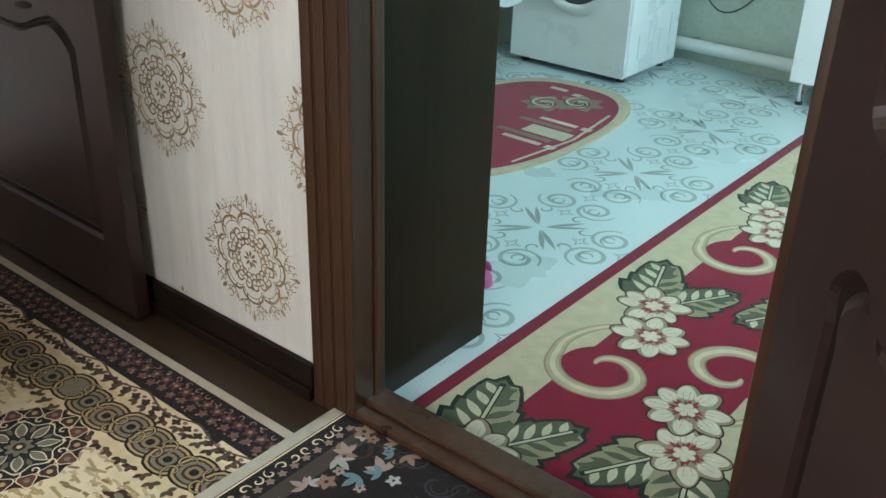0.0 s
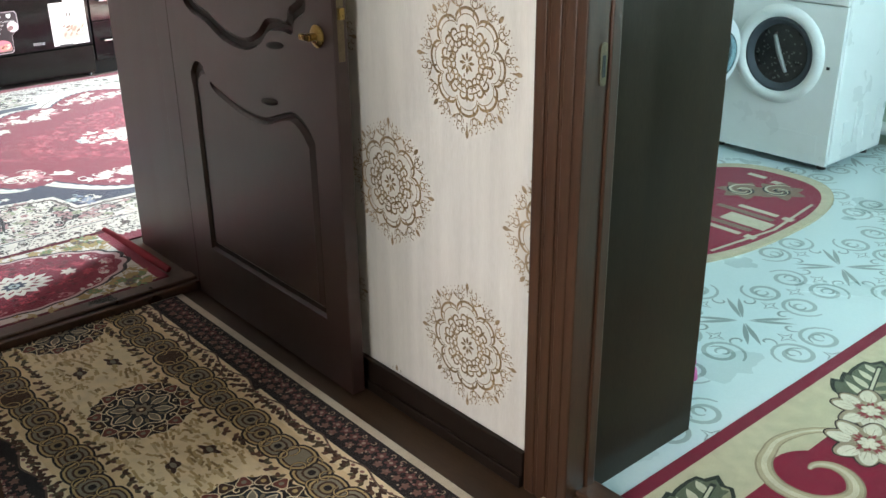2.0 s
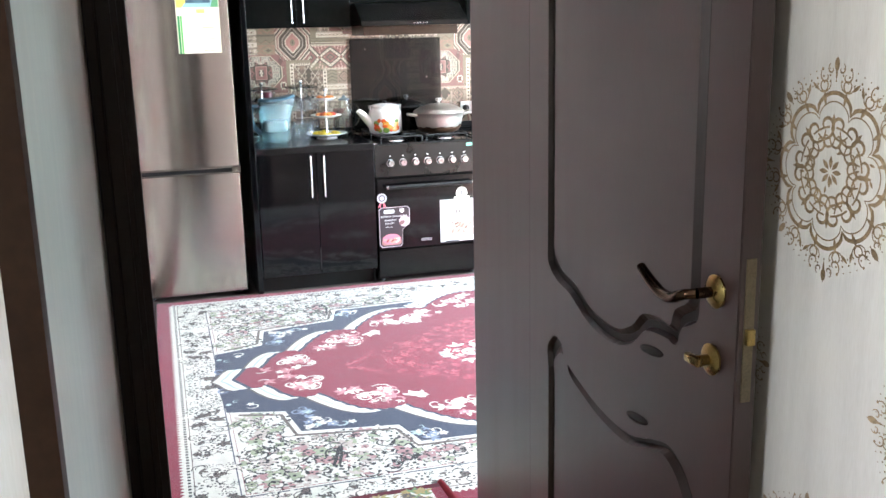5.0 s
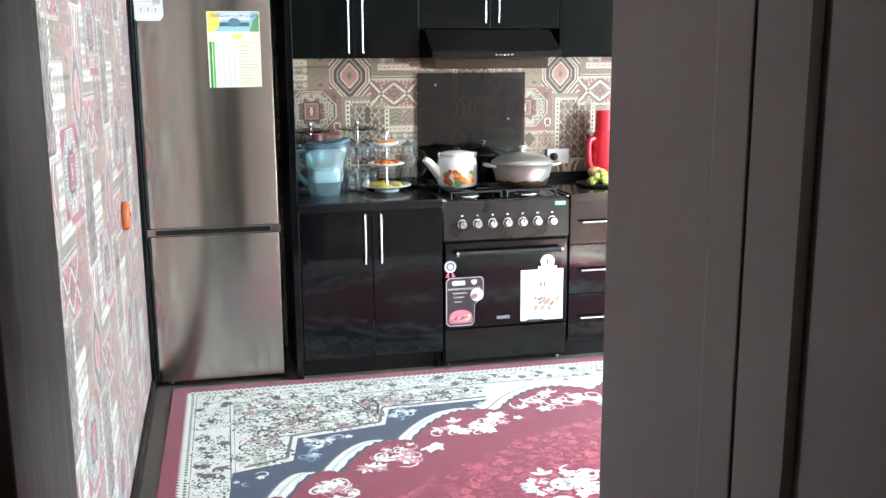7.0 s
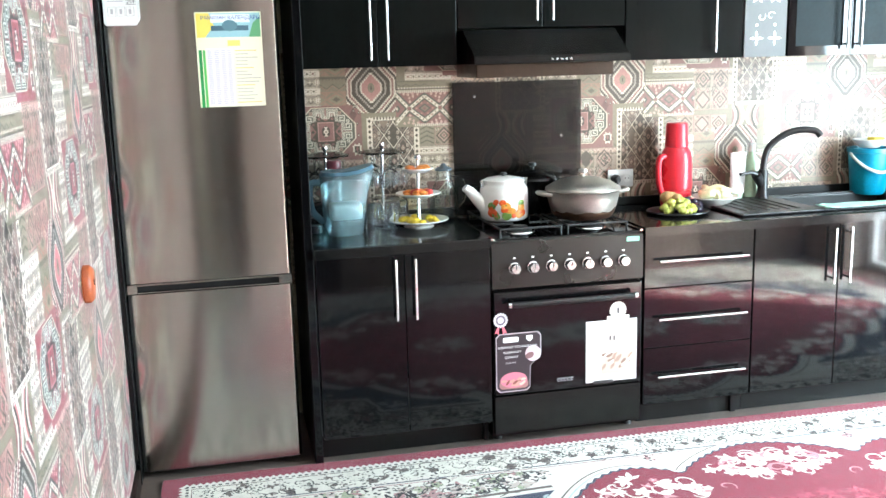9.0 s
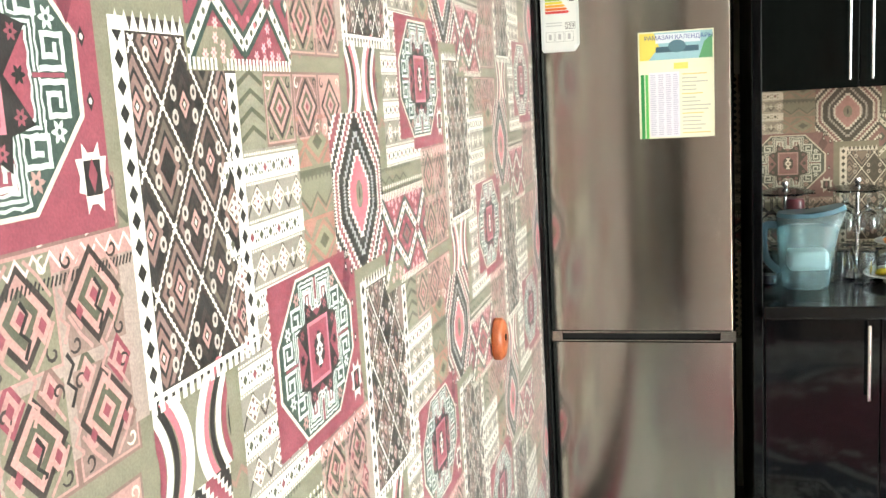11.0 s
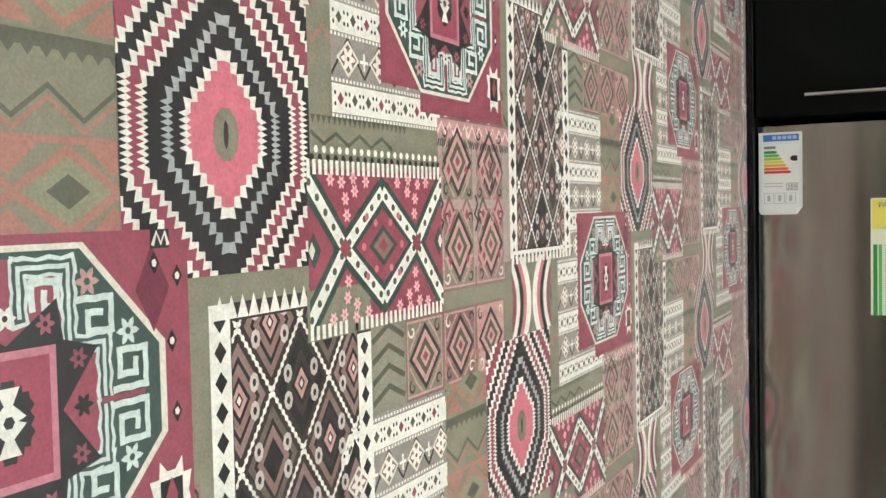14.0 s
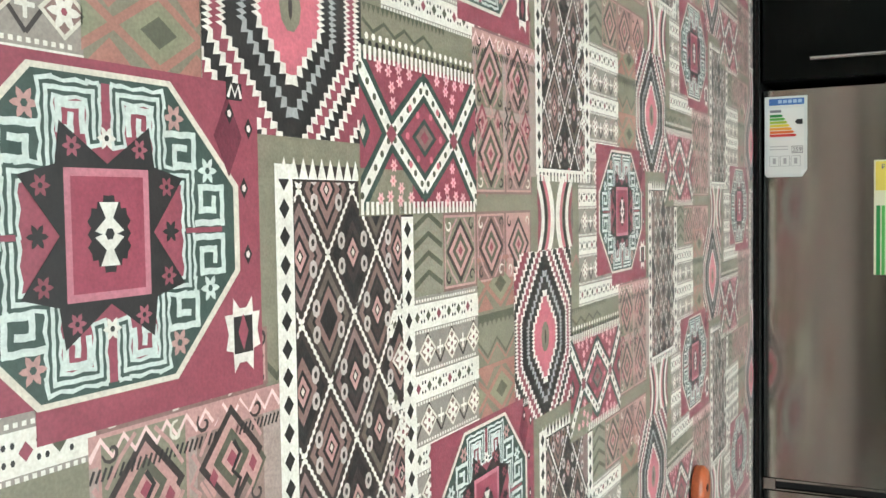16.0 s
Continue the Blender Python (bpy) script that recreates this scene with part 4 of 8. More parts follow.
# ---- cooker ----
def cooker():
    y0, w, top = 1.438, 0.586, 0.775
    ob = thing("gas_cooker", (FRONT, y0, 0.004), "black free-standing gas cooker with seven knobs and oven stickers", "cooker")
    part("body", boxes((-0.53, -0.022, 0.0, w, 0.02, top - 0.02), bevel=0.003), RANGE_BLACK, ob)
    panel = bmesh.new()
    sec = [(-0.03, 0.596), (0.006, 0.596), (0.001, top - 0.012), (-0.012, top - 0.002), (-0.03, top - 0.002)]
    a = [panel.verts.new((x, 0, z)) for x, z in sec]
    b = [panel.verts.new((x, w, z)) for x, z in sec]
    panel.faces.new(a), panel.faces.new(b)
    for i in range(5):
        panel.faces.new((a[i], a[(i + 1) % 5], b[(i + 1) % 5], b[i]))
    cp = part("control_panel", panel, surface("brown_black_enamel", (0.009, 0.0075, 0.006), 0.3, 0.0, vary=0.1, scale=8, fine=200, bump=0.03), ob, "satin brown-black control panel")
    for i in range(7):
        k = part("knob", lathe([(0.0001, 0.003), (0.0215, 0.003), (0.022, 0.006), (0.0185, 0.009), (0.0175, 0.028), (0.016, 0.03), (0.0001, 0.03)], 24, (0, 0.084 + i * 0.0705, 0.668), "x"), CHROME, cp, "round satin metal knob", smooth=40)
        part("pointer", boxes((0.0302, 0.032, 0.083 + i * 0.0705, 0.085 + i * 0.0705, 0.668, 0.683)), BLACK_PLASTIC, k)
        part("symbol", boxes((0.0045, 0.0052, 0.079 + i * 0.0705, 0.088 + i * 0.0705, 0.703, 0.709), bevel=0.0), WHITE_PLASTIC, cp)
    part("badge", boxes((0.0035, 0.005, w - 0.066, w - 0.016, 0.738, 0.755)), surface("green_white_badge", (0.25, 0.6, 0.45), 0.4, vary=0.2, scale=60, fine=200, bump=0.02), cp, "small green and white badge")
    door = part("oven_door", boxes((-0.02, 0.006, 0.004, w - 0.004, 0.19, 0.583), bevel=0.004), RANGE_GLASS, ob, "black glass oven door")
    hb = tube([(0.042, 0.055, 0.54), (0.042, w - 0.05, 0.54)], 0.0105, 16)
    handle = part("handle", hb, BLACK_PLASTIC, door, "thick black oven handle", smooth=40)
    for y in (0.07, w - 0.066):
        part("post", tube([(0.004, y, 0.54), (0.042, y, 0.54)], 0.009, 10), CHROME, door, smooth=40)
    for y in (0.047, w - 0.05):
        part("end_cap", tube([(0.042, y, 0.54), (0.042, y + 0.012, 0.54)], 0.0115, 14), CHROME, handle, smooth=40)
    part("drawer", boxes((-0.02, 0.003, 0.004, w - 0.004, 0.035, 0.183), bevel=0.003), RANGE_BLACK, ob, "black bottom drawer front")
    for y in (0.03, w - 0.03):
        for x in (-0.06, -0.48):
            part("foot", lathe([(0.0001, 0), (0.018, 0), (0.015, 0.022), (0.0001, 0.022)], 12, (x, y, 0)), BLACK_PLASTIC, ob)
    hob = part("hob", boxes((-0.53, -0.008, 0.0, w, top - 0.019, top), bevel=0.004), RANGE_GLASS, ob, "shiny black hob plate")
    for x in (-0.15, -0.39):
        for y in (0.15, w - 0.15):
            b0 = part("burner", lathe([(0.0001, top), (0.05, top), (0.05, top + 0.008), (0.034, top + 0.01), (0.034, top + 0.019), (0.03, top + 0.022), (0.0001, top + 0.022)], 28, (x, y, 0)), IRON, ob, "round burner with cap", smooth=40)
            part("ring", lathe([(0.056, top), (0.062, top), (0.06, top + 0.004), (0.056, top + 0.004)], 28, (x, y, 0), caps=False), CHROME, b0, smooth=40)
    for y in (0.045, w / 2 + 0.012):
        gr = bmesh.new()
        g = w / 2 - 0.06
        z = top + 0.03
        ring = [(-0.5, y, z), (-0.04, y, z), (-0.04, y + g, z), (-0.5, y + g, z), (-0.5, y, z)]
        for p, q in zip(ring, ring[1:]):
            tube([p, q], 0.0045, 8, gr)
        for x in (-0.15, -0.39):
            tube([(x, y, z), (x, y + g * 0.36, z)], 0.004, 8, gr)
            tube([(x, y + g * 0.64, z), (x, y + g, z)], 0.004, 8, gr)
        for x in (-0.5, -0.27, -0.04):
            tube([(x, y, z), (x, y, top)], 0.004, 8, gr)
            tube([(x, y + g, z), (x, y + g, top)], 0.004, 8, gr)
        part("pan_support", gr, IRON, ob, "black wire pan support")
    # folded-up smoked lid at the back
    lid = part("lid", boxes((-0.53, -0.524, 0.01, w - 0.01, top + 0.01, top + 0.13), bevel=0.002), RANGE_GLASS, ob, "folded-up black glass lid")
    for y in (-0.003, w - 0.012):
        part("side_rail", boxes((-0.53, 0.0, y, y + 0.015, top - 0.004, top + 0.006), bevel=0.002), STEEL, ob)


cooker()


def sticker(name, at, art, label, facing="x"):
    """A printed sheet on a front that looks to +x."""
    ob = new(name, art.mesh(name, at, (0, 1, 0), (0, 0, 1), STICKER, 0.0002))
    return tagged(ob, label, "sticker")


def text(name, words, size, at, material, parent, wide=1.0, facing=90):
    """Lettering in the built-in font, turned into a mesh."""
    curve = bpy.data.curves.new(name, "FONT")
    curve.body, curve.size, curve.extrude = words, size, 0.0001
    holder = bpy.data.objects.new(name, curve)
    scene.collection.objects.link(holder)
    bpy.context.view_layer.update()
    mesh = bpy.data.meshes.new_from_object(holder.evaluated_get(bpy.context.evaluated_depsgraph_get()))
    bpy.data.objects.remove(holder)
    mesh.materials.clear()
    mesh.materials.append(material)
    ob = new(name, mesh)
    ob.parent = parent
    ob.matrix_basis = Matrix.Translation(at) @ pose(0, 0, 0, 90, 0, 90) @ Matrix.Diagonal((wide, 1, 1, 1))
    return ob

# ---- kitchen: things on the worktops ----
def kettle():
    ob = thing("kettle", (-5.945, 1.575, WORK + 0.016), "white enamel kettle with an orange fruit decor, on the hob", "kettle")
    ob.scale = (1.1, 1.1, 1.0)
    prof = [(0.0001, 0), (0.074, 0), (0.083, 0.007), (0.0855, 0.025), (0.0855, 0.1), (0.083, 0.122), (0.075, 0.134), (0.068, 0.139), (0.067, 0.146)]
    part("body", lathe(prof, 40), WHITE_ENAMEL, ob, smooth=50)
    lid = part("lid", lathe([(0.067, 0.145), (0.072, 0.146), (0.072, 0.153), (0.064, 0.159), (0.03, 0.166), (0.0001, 0.167)], 32), WHITE_ENAMEL, ob, smooth=50)
    part("knob", lathe([(0.006, 0.166), (0.006, 0.17), (0.012, 0.174), (0.011, 0.18), (0.0001, 0.182)], 16), BLACK_PLASTIC, lid, smooth=40)
    part("spout", tube(bend([(0.005, -0.07, 0.05), (0.008, -0.1, 0.085), (0.01, -0.125, 0.115), (0.012, -0.145, 0.132)], 5), [0.026 - 0.0008 * i for i in range(16)], 14), WHITE_ENAMEL, ob, smooth=50)
    part("handle", tube([(-0.075 * math.sin(radians(a)), 0.074 * math.cos(radians(a)), 0.14 + 0.012 * math.sin(radians(a))) for a in range(5, 176, 10)], 0.0045, 10, flat=1.4), BLACK_PLASTIC, ob, "folding black handle", smooth=40)
    for s in (-1, 1):
        part("lug", tube([(0, s * 0.076, 0.128), (0, s * 0.08, 0.158)], 0.009, 8), CHROME, ob, smooth=40)
    rnd = random.Random(8)
    fruit = (((0.7, 0.1, 0.02), 9), ((0.75, 0.3, 0.05), 7), ((0.15, 0.25, 0.05), 6))
    for ink, count in fruit:
        bm = bmesh.new()
        for i in range(count):
            a, z, r = rnd.uniform(-0.95, 0.55), rnd.uniform(0.02, 0.08), rnd.uniform(0.009, 0.019)
            m = Matrix.Translation((0.0856 * math.cos(a), 0.0856 * math.sin(a), z)) @ Matrix.Rotation(a, 4, "Z") @ Matrix.Diagonal((0.0016, r, r * 0.95, 1))
            bmesh.ops.create_uvsphere(bm, u_segments=10, v_segments=6, radius=1, matrix=m)
        decal = part("fruit_decor", bm, surface("enamel_ink", ink, 0.25, vary=0.3, scale=60, fine=200, bump=0.02), ob, smooth=50)
        decal["kind"] = "stuff"


def pot():
    ob = thing("cooking_pot", (-5.86, 1.868, WORK + 0.016), "cast aluminium pot with lid, burnt brown at its base", "pot")
    ob.scale = (1.2, 1.2, 1.1)
    part("body", lathe([(0.0001, 0), (0.074, 0), (0.088, 0.005), (0.098, 0.018), (0.106, 0.04), (0.113, 0.07), (0.117, 0.095), (0.122, 0.1), (0.119, 0.103), (0.112, 0.098)], 44), ALUMINIUM, ob, smooth=50)
    scorch = lathe([(0.0745, -0.001), (0.0888, 0.0045), (0.099, 0.018), (0.1045, 0.032), (0.107, 0.04), (0.104, 0.04), (0.096, 0.018)], 44)
    for v in scorch.verts:
        if v.co.z > 0.03:
            drop = 0.016 * (0.5 + noise.noise((v.co.x * 30, v.co.y * 30, 1.0)))
            v.co.z -= drop
            v.co.xy *= 1 - drop * 2.4
    part("scorch", scorch, BURNT, ob, "burnt brown base band", smooth=50)
    lid = part("lid", lathe([(0.121, 0.103), (0.12, 0.108), (0.09, 0.128), (0.05, 0.141), (0.012, 0.146), (0.0001, 0.146)], 44), ALUMINIUM, ob, smooth=50)
    part("knob", lathe([(0.007, 0.145), (0.006, 0.155), (0.015, 0.161), (0.014, 0.17), (0.0001, 0.173)], 18), ALUMINIUM, lid, smooth=40)
    for s in (-1, 1):
        part("handle", tube(bend([(-0.025, s * 0.114, 0.088), (-0.02, s * 0.145, 0.094), (0.02, s * 0.145, 0.094), (0.025, s * 0.114, 0.088)], 6), 0.008, 10), ALUMINIUM, ob, smooth=40)


def casserole():
    ob = thing("casserole", (-6.072, 1.735, WORK + 0.016), "black lidded casserole on the hob behind the kettle", "pot")
    part("body", lathe([(0.0001, 0), (0.082, 0), (0.09, 0.008), (0.094, 0.06), (0.095, 0.13), (0.098, 0.133), (0.096, 0.137), (0.088, 0.132)], 36), RANGE_BLACK, ob, smooth=50)
    lid = part("lid", lathe([(0.097, 0.137), (0.095, 0.142), (0.07, 0.16), (0.03, 0.171), (0.0001, 0.173)], 36), RANGE_BLACK, ob, "domed black lid", smooth=50)
    part("knob", lathe([(0.006, 0.172), (0.006, 0.182), (0.016, 0.188), (0.015, 0.198), (0.0001, 0.202)], 16), BLACK_PLASTIC, lid, smooth=40)
    for s in (-1, 1):
        part("handle", tube(bend([(-0.025, s * 0.092, 0.115), (-0.022, s * 0.122, 0.12), (0.022, s * 0.122, 0.12), (0.025, s * 0.092, 0.115)], 6), 0.007, 10), BLACK_PLASTIC, ob, smooth=40)


def jug():
    ob = thing("filter_jug", (-5.91, 0.945, WORK), "blue clear plastic water filter jug, half full", "jug")
    ob.scale = (1.05, 1.05, 1.0)
    bm = bmesh.new()
    rings = []
    for z, a, b, sh in ((0, 0.06, 0.05, 0), (0.01, 0.066, 0.055, 0), (0.1, 0.076, 0.06, 0.0), (0.19, 0.088, 0.064, 0.008), (0.225, 0.098, 0.066, 0.016)):
        rings.append([bm.verts.new((b * math.copysign(abs(math.sin(t)) ** 0.7, math.sin(t)), sh + a * math.copysign(abs(math.cos(t)) ** 0.7, math.cos(t)), z + (0.022 * max(0, math.cos(t)) if z > 0.2 else 0))) for t in np.linspace(0, 2 * math.pi, 28, endpoint=False)])
    for a, b in zip(rings, rings[1:]):
        for i in range(28):
            bm.faces.new((a[i], a[(i + 1) % 28], b[(i + 1) % 28], b[i]))
    bm.faces.new(rings[0])
    body = part("body", bm, BLUE_CLEAR, ob, "pale blue transparent body", smooth=60)
    solidify = body.modifiers.new("wall", "SOLIDIFY")
    solidify.thickness = 0.002
    lidm = bmesh.new()
    ring = [(0.064 * math.copysign(abs(math.sin(t)) ** 0.7, math.sin(t)), 0.016 + 0.096 * math.copysign(abs(math.cos(t)) ** 0.7, math.cos(t)), 0.226 + 0.022 * max(0, math.cos(t))) for t in np.linspace(0, 2 * math.pi, 28, endpoint=False)]
    lo = [lidm.verts.new(p) for p in ring]
    hi = [lidm.verts.new((x * 0.94, y * 0.94, z + 0.012)) for x, y, z in ring]
    for i in range(28):
        lidm.faces.new((lo[i], lo[(i + 1) % 28], hi[(i + 1) % 28], hi[i]))
    lidm.faces.new(hi), lidm.faces.new(lo)
    part("lid", lidm, surface("teal_lid", (0.05, 0.12, 0.16), 0.35, vary=0.1, scale=20, fine=200, bump=0.03), ob, "slate blue lid", smooth=40)
    part("funnel", boxes((-0.045, 0.045, -0.05, 0.062, 0.06, 0.12), bevel=0.012), WHITE_PLASTIC, ob, "white filter cartridge inside")
    part("handle", tube(bend([(0.0, -0.075, 0.2), (0.0, -0.115, 0.19), (0.0, -0.112, 0.1), (0.0, -0.072, 0.05)], 6), 0.009, 10, flat=1.5), surface("slate_handle", (0.06, 0.14, 0.19), 0.35, vary=0.1, scale=20, fine=200, bump=0.03), ob, smooth=40)


def piled(parent, name, material, centre, spread, count, size, seed, squash=0.75, rise=0.012):
    rnd = random.Random(seed)
    for i in range(count):
        r = spread * math.sqrt(rnd.random())
        a = rnd.uniform(0, 6.28)
        bm = bmesh.new()
        s = size * rnd.uniform(0.75, 1.2)
        m = Matrix.Translation((centre[0] + r * math.cos(a), centre[1] + r * math.sin(a), centre[2] + s * squash * 0.8 + rise * max(0, 1 - r / spread) * rnd.random())) @ pose(0, 0, 0, rnd.uniform(-30, 30), rnd.uniform(-30, 30), rnd.uniform(0, 180)) @ Matrix.Diagonal((s * 1.15, s, s * squash, 1))
        bmesh.ops.create_uvsphere(bm, u_segments=10, v_segments=7, radius=1, matrix=m)
        part(name, bm, material, parent, smooth=60)


def sweet_stand():
    ob = thing("tiered_stand", (-5.99, 1.245, WORK), "three-tier china stand with yellow and orange sweets", "serving stand")
    ob.scale = (1.18, 1.18, 1.02)
    for z, r, mat, n in ((0.012, 0.098, YELLOW_SWEET, 20), (0.112, 0.074, ORANGE_SWEET, 16), (0.205, 0.052, ORANGE_SWEET, 9)):
        tier = part("plate", lathe([(0.0001, z), (r * 0.6, z), (r, z + 0.014), (r * 0.99, z + 0.017), (r * 0.6, z + 0.004), (0.0001, z + 0.004)], 36), CHINA, ob, "scalloped white plate", smooth=50)
        piled(tier, "sweet", mat, (0, 0, z + 0.004), r * 0.62, n, 0.014, int(z * 1000))
        if mat is ORANGE_SWEET and z < 0.2:
            piled(tier, "sweet", RED_SWEET, (0, 0.01, z + 0.008), r * 0.5, 7, 0.014, 77)
    part("stem", lathe([(0.012, 0.0), (0.007, 0.012), (0.005, 0.11), (0.005, 0.2), (0.004, 0.25), (0.011, 0.256), (0.011, 0.27), (0.0001, 0.275)], 16), CHROME, ob, smooth=40)
    part("foot", lathe([(0.0001, 0), (0.05, 0), (0.045, 0.006), (0.012, 0.012), (0.0001, 0.012)], 28), CHINA, ob, smooth=40)


def glass_jar(x, y, h, r, label, lid=CHROME, fill=None):
    ob = thing("glass_jar", (x, y, WORK), label, "jar", "glass jars at the back of the worktop")
    t = 0.0025
    part("glass", lathe([(0.0001, 0), (r, 0), (r, h * 0.78), (r * 0.8, h * 0.88), (r * 0.8, h * 0.9), (r * 0.8 - t, h * 0.9), (r * 0.8 - t, h * 0.87), (r - t, h * 0.77), (r - t, t), (0.0001, t)], 28), GLASS, ob, "clear glass body", smooth=50)
    part("lid", lathe([(0.0001, h * 0.89), (r * 0.84, h * 0.89), (r * 0.84, h * 0.97), (r * 0.7, h), (0.0001, h)], 24), lid, ob, smooth=40)
    if fill:
        part("contents", lathe([(0.0001, 0.004), (r - 0.005, 0.004), (r - 0.005, h * 0.5), (0.0001, h * 0.52)], 20), fill, ob, smooth=40)


def tall_glass(x, y, h, r):
    ob = thing("drinking_glass", (x, y, WORK), "clear drinking glass beside the jars", "glass", "glasses at the back of the worktop")
    t = 0.002
    part("glass", lathe([(0.0001, 0), (r * 0.8, 0), (r, h), (r - t, h), (r * 0.8 - t, 0.006), (0.0001, 0.006)], 22), GLASS, ob, smooth=50)


def glass_teapot():
    ob = thing("glass_teapot", (-6.09, 1.37, WORK), "clear glass teapot with a dark lid behind the stand", "teapot")
    t = 0.0025
    prof = [(0.03, 0), (0.052, 0.012), (0.06, 0.06), (0.05, 0.12), (0.03, 0.165), (0.028, 0.2)]
    part("glass", lathe([(0.0001, 0)] + prof + [(r - t, z + 0.001) for r, z in prof[::-1]] + [(0.0001, 0.004)], 28), GLASS, ob, smooth=50)
    part("lid", lathe([(0.0001, 0.2), (0.034, 0.2), (0.036, 0.206), (0.014, 0.216), (0.008, 0.226), (0.0001, 0.23)], 20), GREY_PLASTIC, ob, smooth=50)
    part("handle", tube(bend([(0.01, 0.03, 0.18), (0.015, 0.075, 0.16), (0.015, 0.08, 0.09), (0.01, 0.055, 0.05)], 6), 0.005, 8), GLASS, ob, smooth=50)


kettle()
pot()
casserole()
jug()
sweet_stand()
glass_jar(-5.99, 0.925, 0.27, 0.034, "tall clear glass jar with a dark red lid", surface("maroon_lid", (0.12, 0.02, 0.03), 0.35, vary=0.1, scale=20, fine=200, bump=0.03))


def glass_stand(x, y, h, label):
    """A chrome stand: tumblers upside down round its foot, stemmed glasses hung from its top."""
    ob = thing("glass_stand", (x, y, WORK), label, "glass stand", "glass stands at the back of the worktop")
    part("base", lathe([(0.0001, 0), (0.06, 0), (0.062, 0.004), (0.056, 0.008), (0.0001, 0.009)], 28), CHROME, ob, "round chrome foot", smooth=40)
    part("post", lathe([(0.006, 0.008), (0.006, h - 0.01), (0.0001, h - 0.009)], 12), CHROME, ob, smooth=40)
    part("top_plate", lathe([(0.0001, h - 0.012), (0.088, h - 0.012), (0.092, h - 0.008), (0.06, h - 0.002), (0.012, h + 0.004), (0.0001, h + 0.004)], 32), surface("dark_chrome", (0.14, 0.14, 0.15), 0.2, 1.0, vary=0.1, scale=20, fine=200, bump=0.0), ob, "dark metal top plate", smooth=40)
    part("knob", lathe([(0.004, h + 0.003), (0.012, h + 0.014), (0.01, h + 0.024), (0.0001, h + 0.028)], 16), CHROME, ob, smooth=50)
    for k in range(6):
        a = k * math.pi / 3 + 0.3
        u, v = 0.068 * math.cos(a), 0.068 * math.sin(a)
        t = h - 0.012
        part("hanging_glass", lathe([(0.0001, t), (0.027, t - 0.001), (0.027, t - 0.003), (0.005, t - 0.007), (0.0035, t - 0.05), (0.012, t - 0.058), (0.03, t - 0.075), (0.034, t - 0.1), (0.03, t - 0.13), (0.028, t - 0.13), (0.032, t - 0.1), (0.028, t - 0.077), (0.01, t - 0.062), (0.0001, t - 0.06)], 20, (u, v, 0)), GLASS, ob, "clear stemmed glass hung upside down", smooth=50)
        part("tumbler", lathe([(0.031, 0.0095), (0.033, 0.0095), (0.027, 0.095), (0.024, 0.1), (0.0001, 0.1), (0.0001, 0.092), (0.023, 0.09), (0.031, 0.0095)], 20, (u * 1.0, v * 1.0, 0)), GLASS, ob, "clear tumbler turned upside down", smooth=50)
    return ob


glass_stand(-6.09, 1.125, 0.295, "chrome stand with clear glasses hung and stood upside down")
glass_stand(-6.095, 0.905, 0.29, "chrome stand of clear glasses behind the blue jug")
glass_jar(-5.97, 0.845, 0.06, 0.028, "small glass spice jar with a black lid", BLACK_PLASTIC, GRAPE_BLACK)
glass_teapot()
for gx, gy in ((-5.98, 1.05), (-5.96, 1.12), (-6.06, 1.29), (-6.0, 0.865)):
    tall_glass(gx, gy, 0.095, 0.03)


def thermos():
    ob = thing("thermos_flask", (-6.1, 2.38, WORK), "bright red plastic thermos flask with a handle", "thermos")
    ob.scale = (1.2, 1.2, 1.18)
    part("body", lathe([(0.0001, 0), (0.05, 0), (0.054, 0.006), (0.055, 0.05), (0.0525, 0.052), (0.0525, 0.06), (0.055, 0.062), (0.054, 0.16), (0.05, 0.19), (0.038, 0.21), (0.0001, 0.212)], 36), RED_PLASTIC, ob, smooth=45)
    part("cup", lathe([(0.036, 0.208), (0.041, 0.212), (0.037, 0.285), (0.034, 0.294), (0.0001, 0.296)], 32), RED_PLASTIC, ob, "red screw-on cup", smooth=45)
    part("handle", tube(bend([(0.015, -0.05, 0.18), (0.02, -0.075, 0.165), (0.02, -0.073, 0.08), (0.015, -0.05, 0.03)], 6), 0.011, 10), RED_PLASTIC, ob, smooth=45)


def fruit_plate():
    ob = thing("fruit_plate", (-5.9, 2.29, WORK), "dark plate heaped with green and black grapes", "plate")
    ob.scale = (1.2, 1.25, 1.25)
    part("plate", lathe([(0.0001, 0), (0.07, 0), (0.1, 0.008), (0.099, 0.011), (0.07, 0.004), (0.0001, 0.004)], 32), BLACK_PLASTIC, ob, smooth=45)
    piled(ob, "grape", GRAPE_GREEN, (0.012, -0.005, 0.004), 0.055, 42, 0.0115, 5, 0.95, 0.045)
    piled(ob, "grape", GRAPE_BLACK, (-0.02, 0.035, 0.004), 0.06, 46, 0.0115, 6, 0.95, 0.04)
    piled(ob, "peach", surface("peach", (0.55, 0.33, 0.13), 0.6, vary=0.3, scale=40, fine=200, bump=0.05), (-0.02, -0.02, 0.03), 0.03, 3, 0.022, 9, 0.95, 0.02)


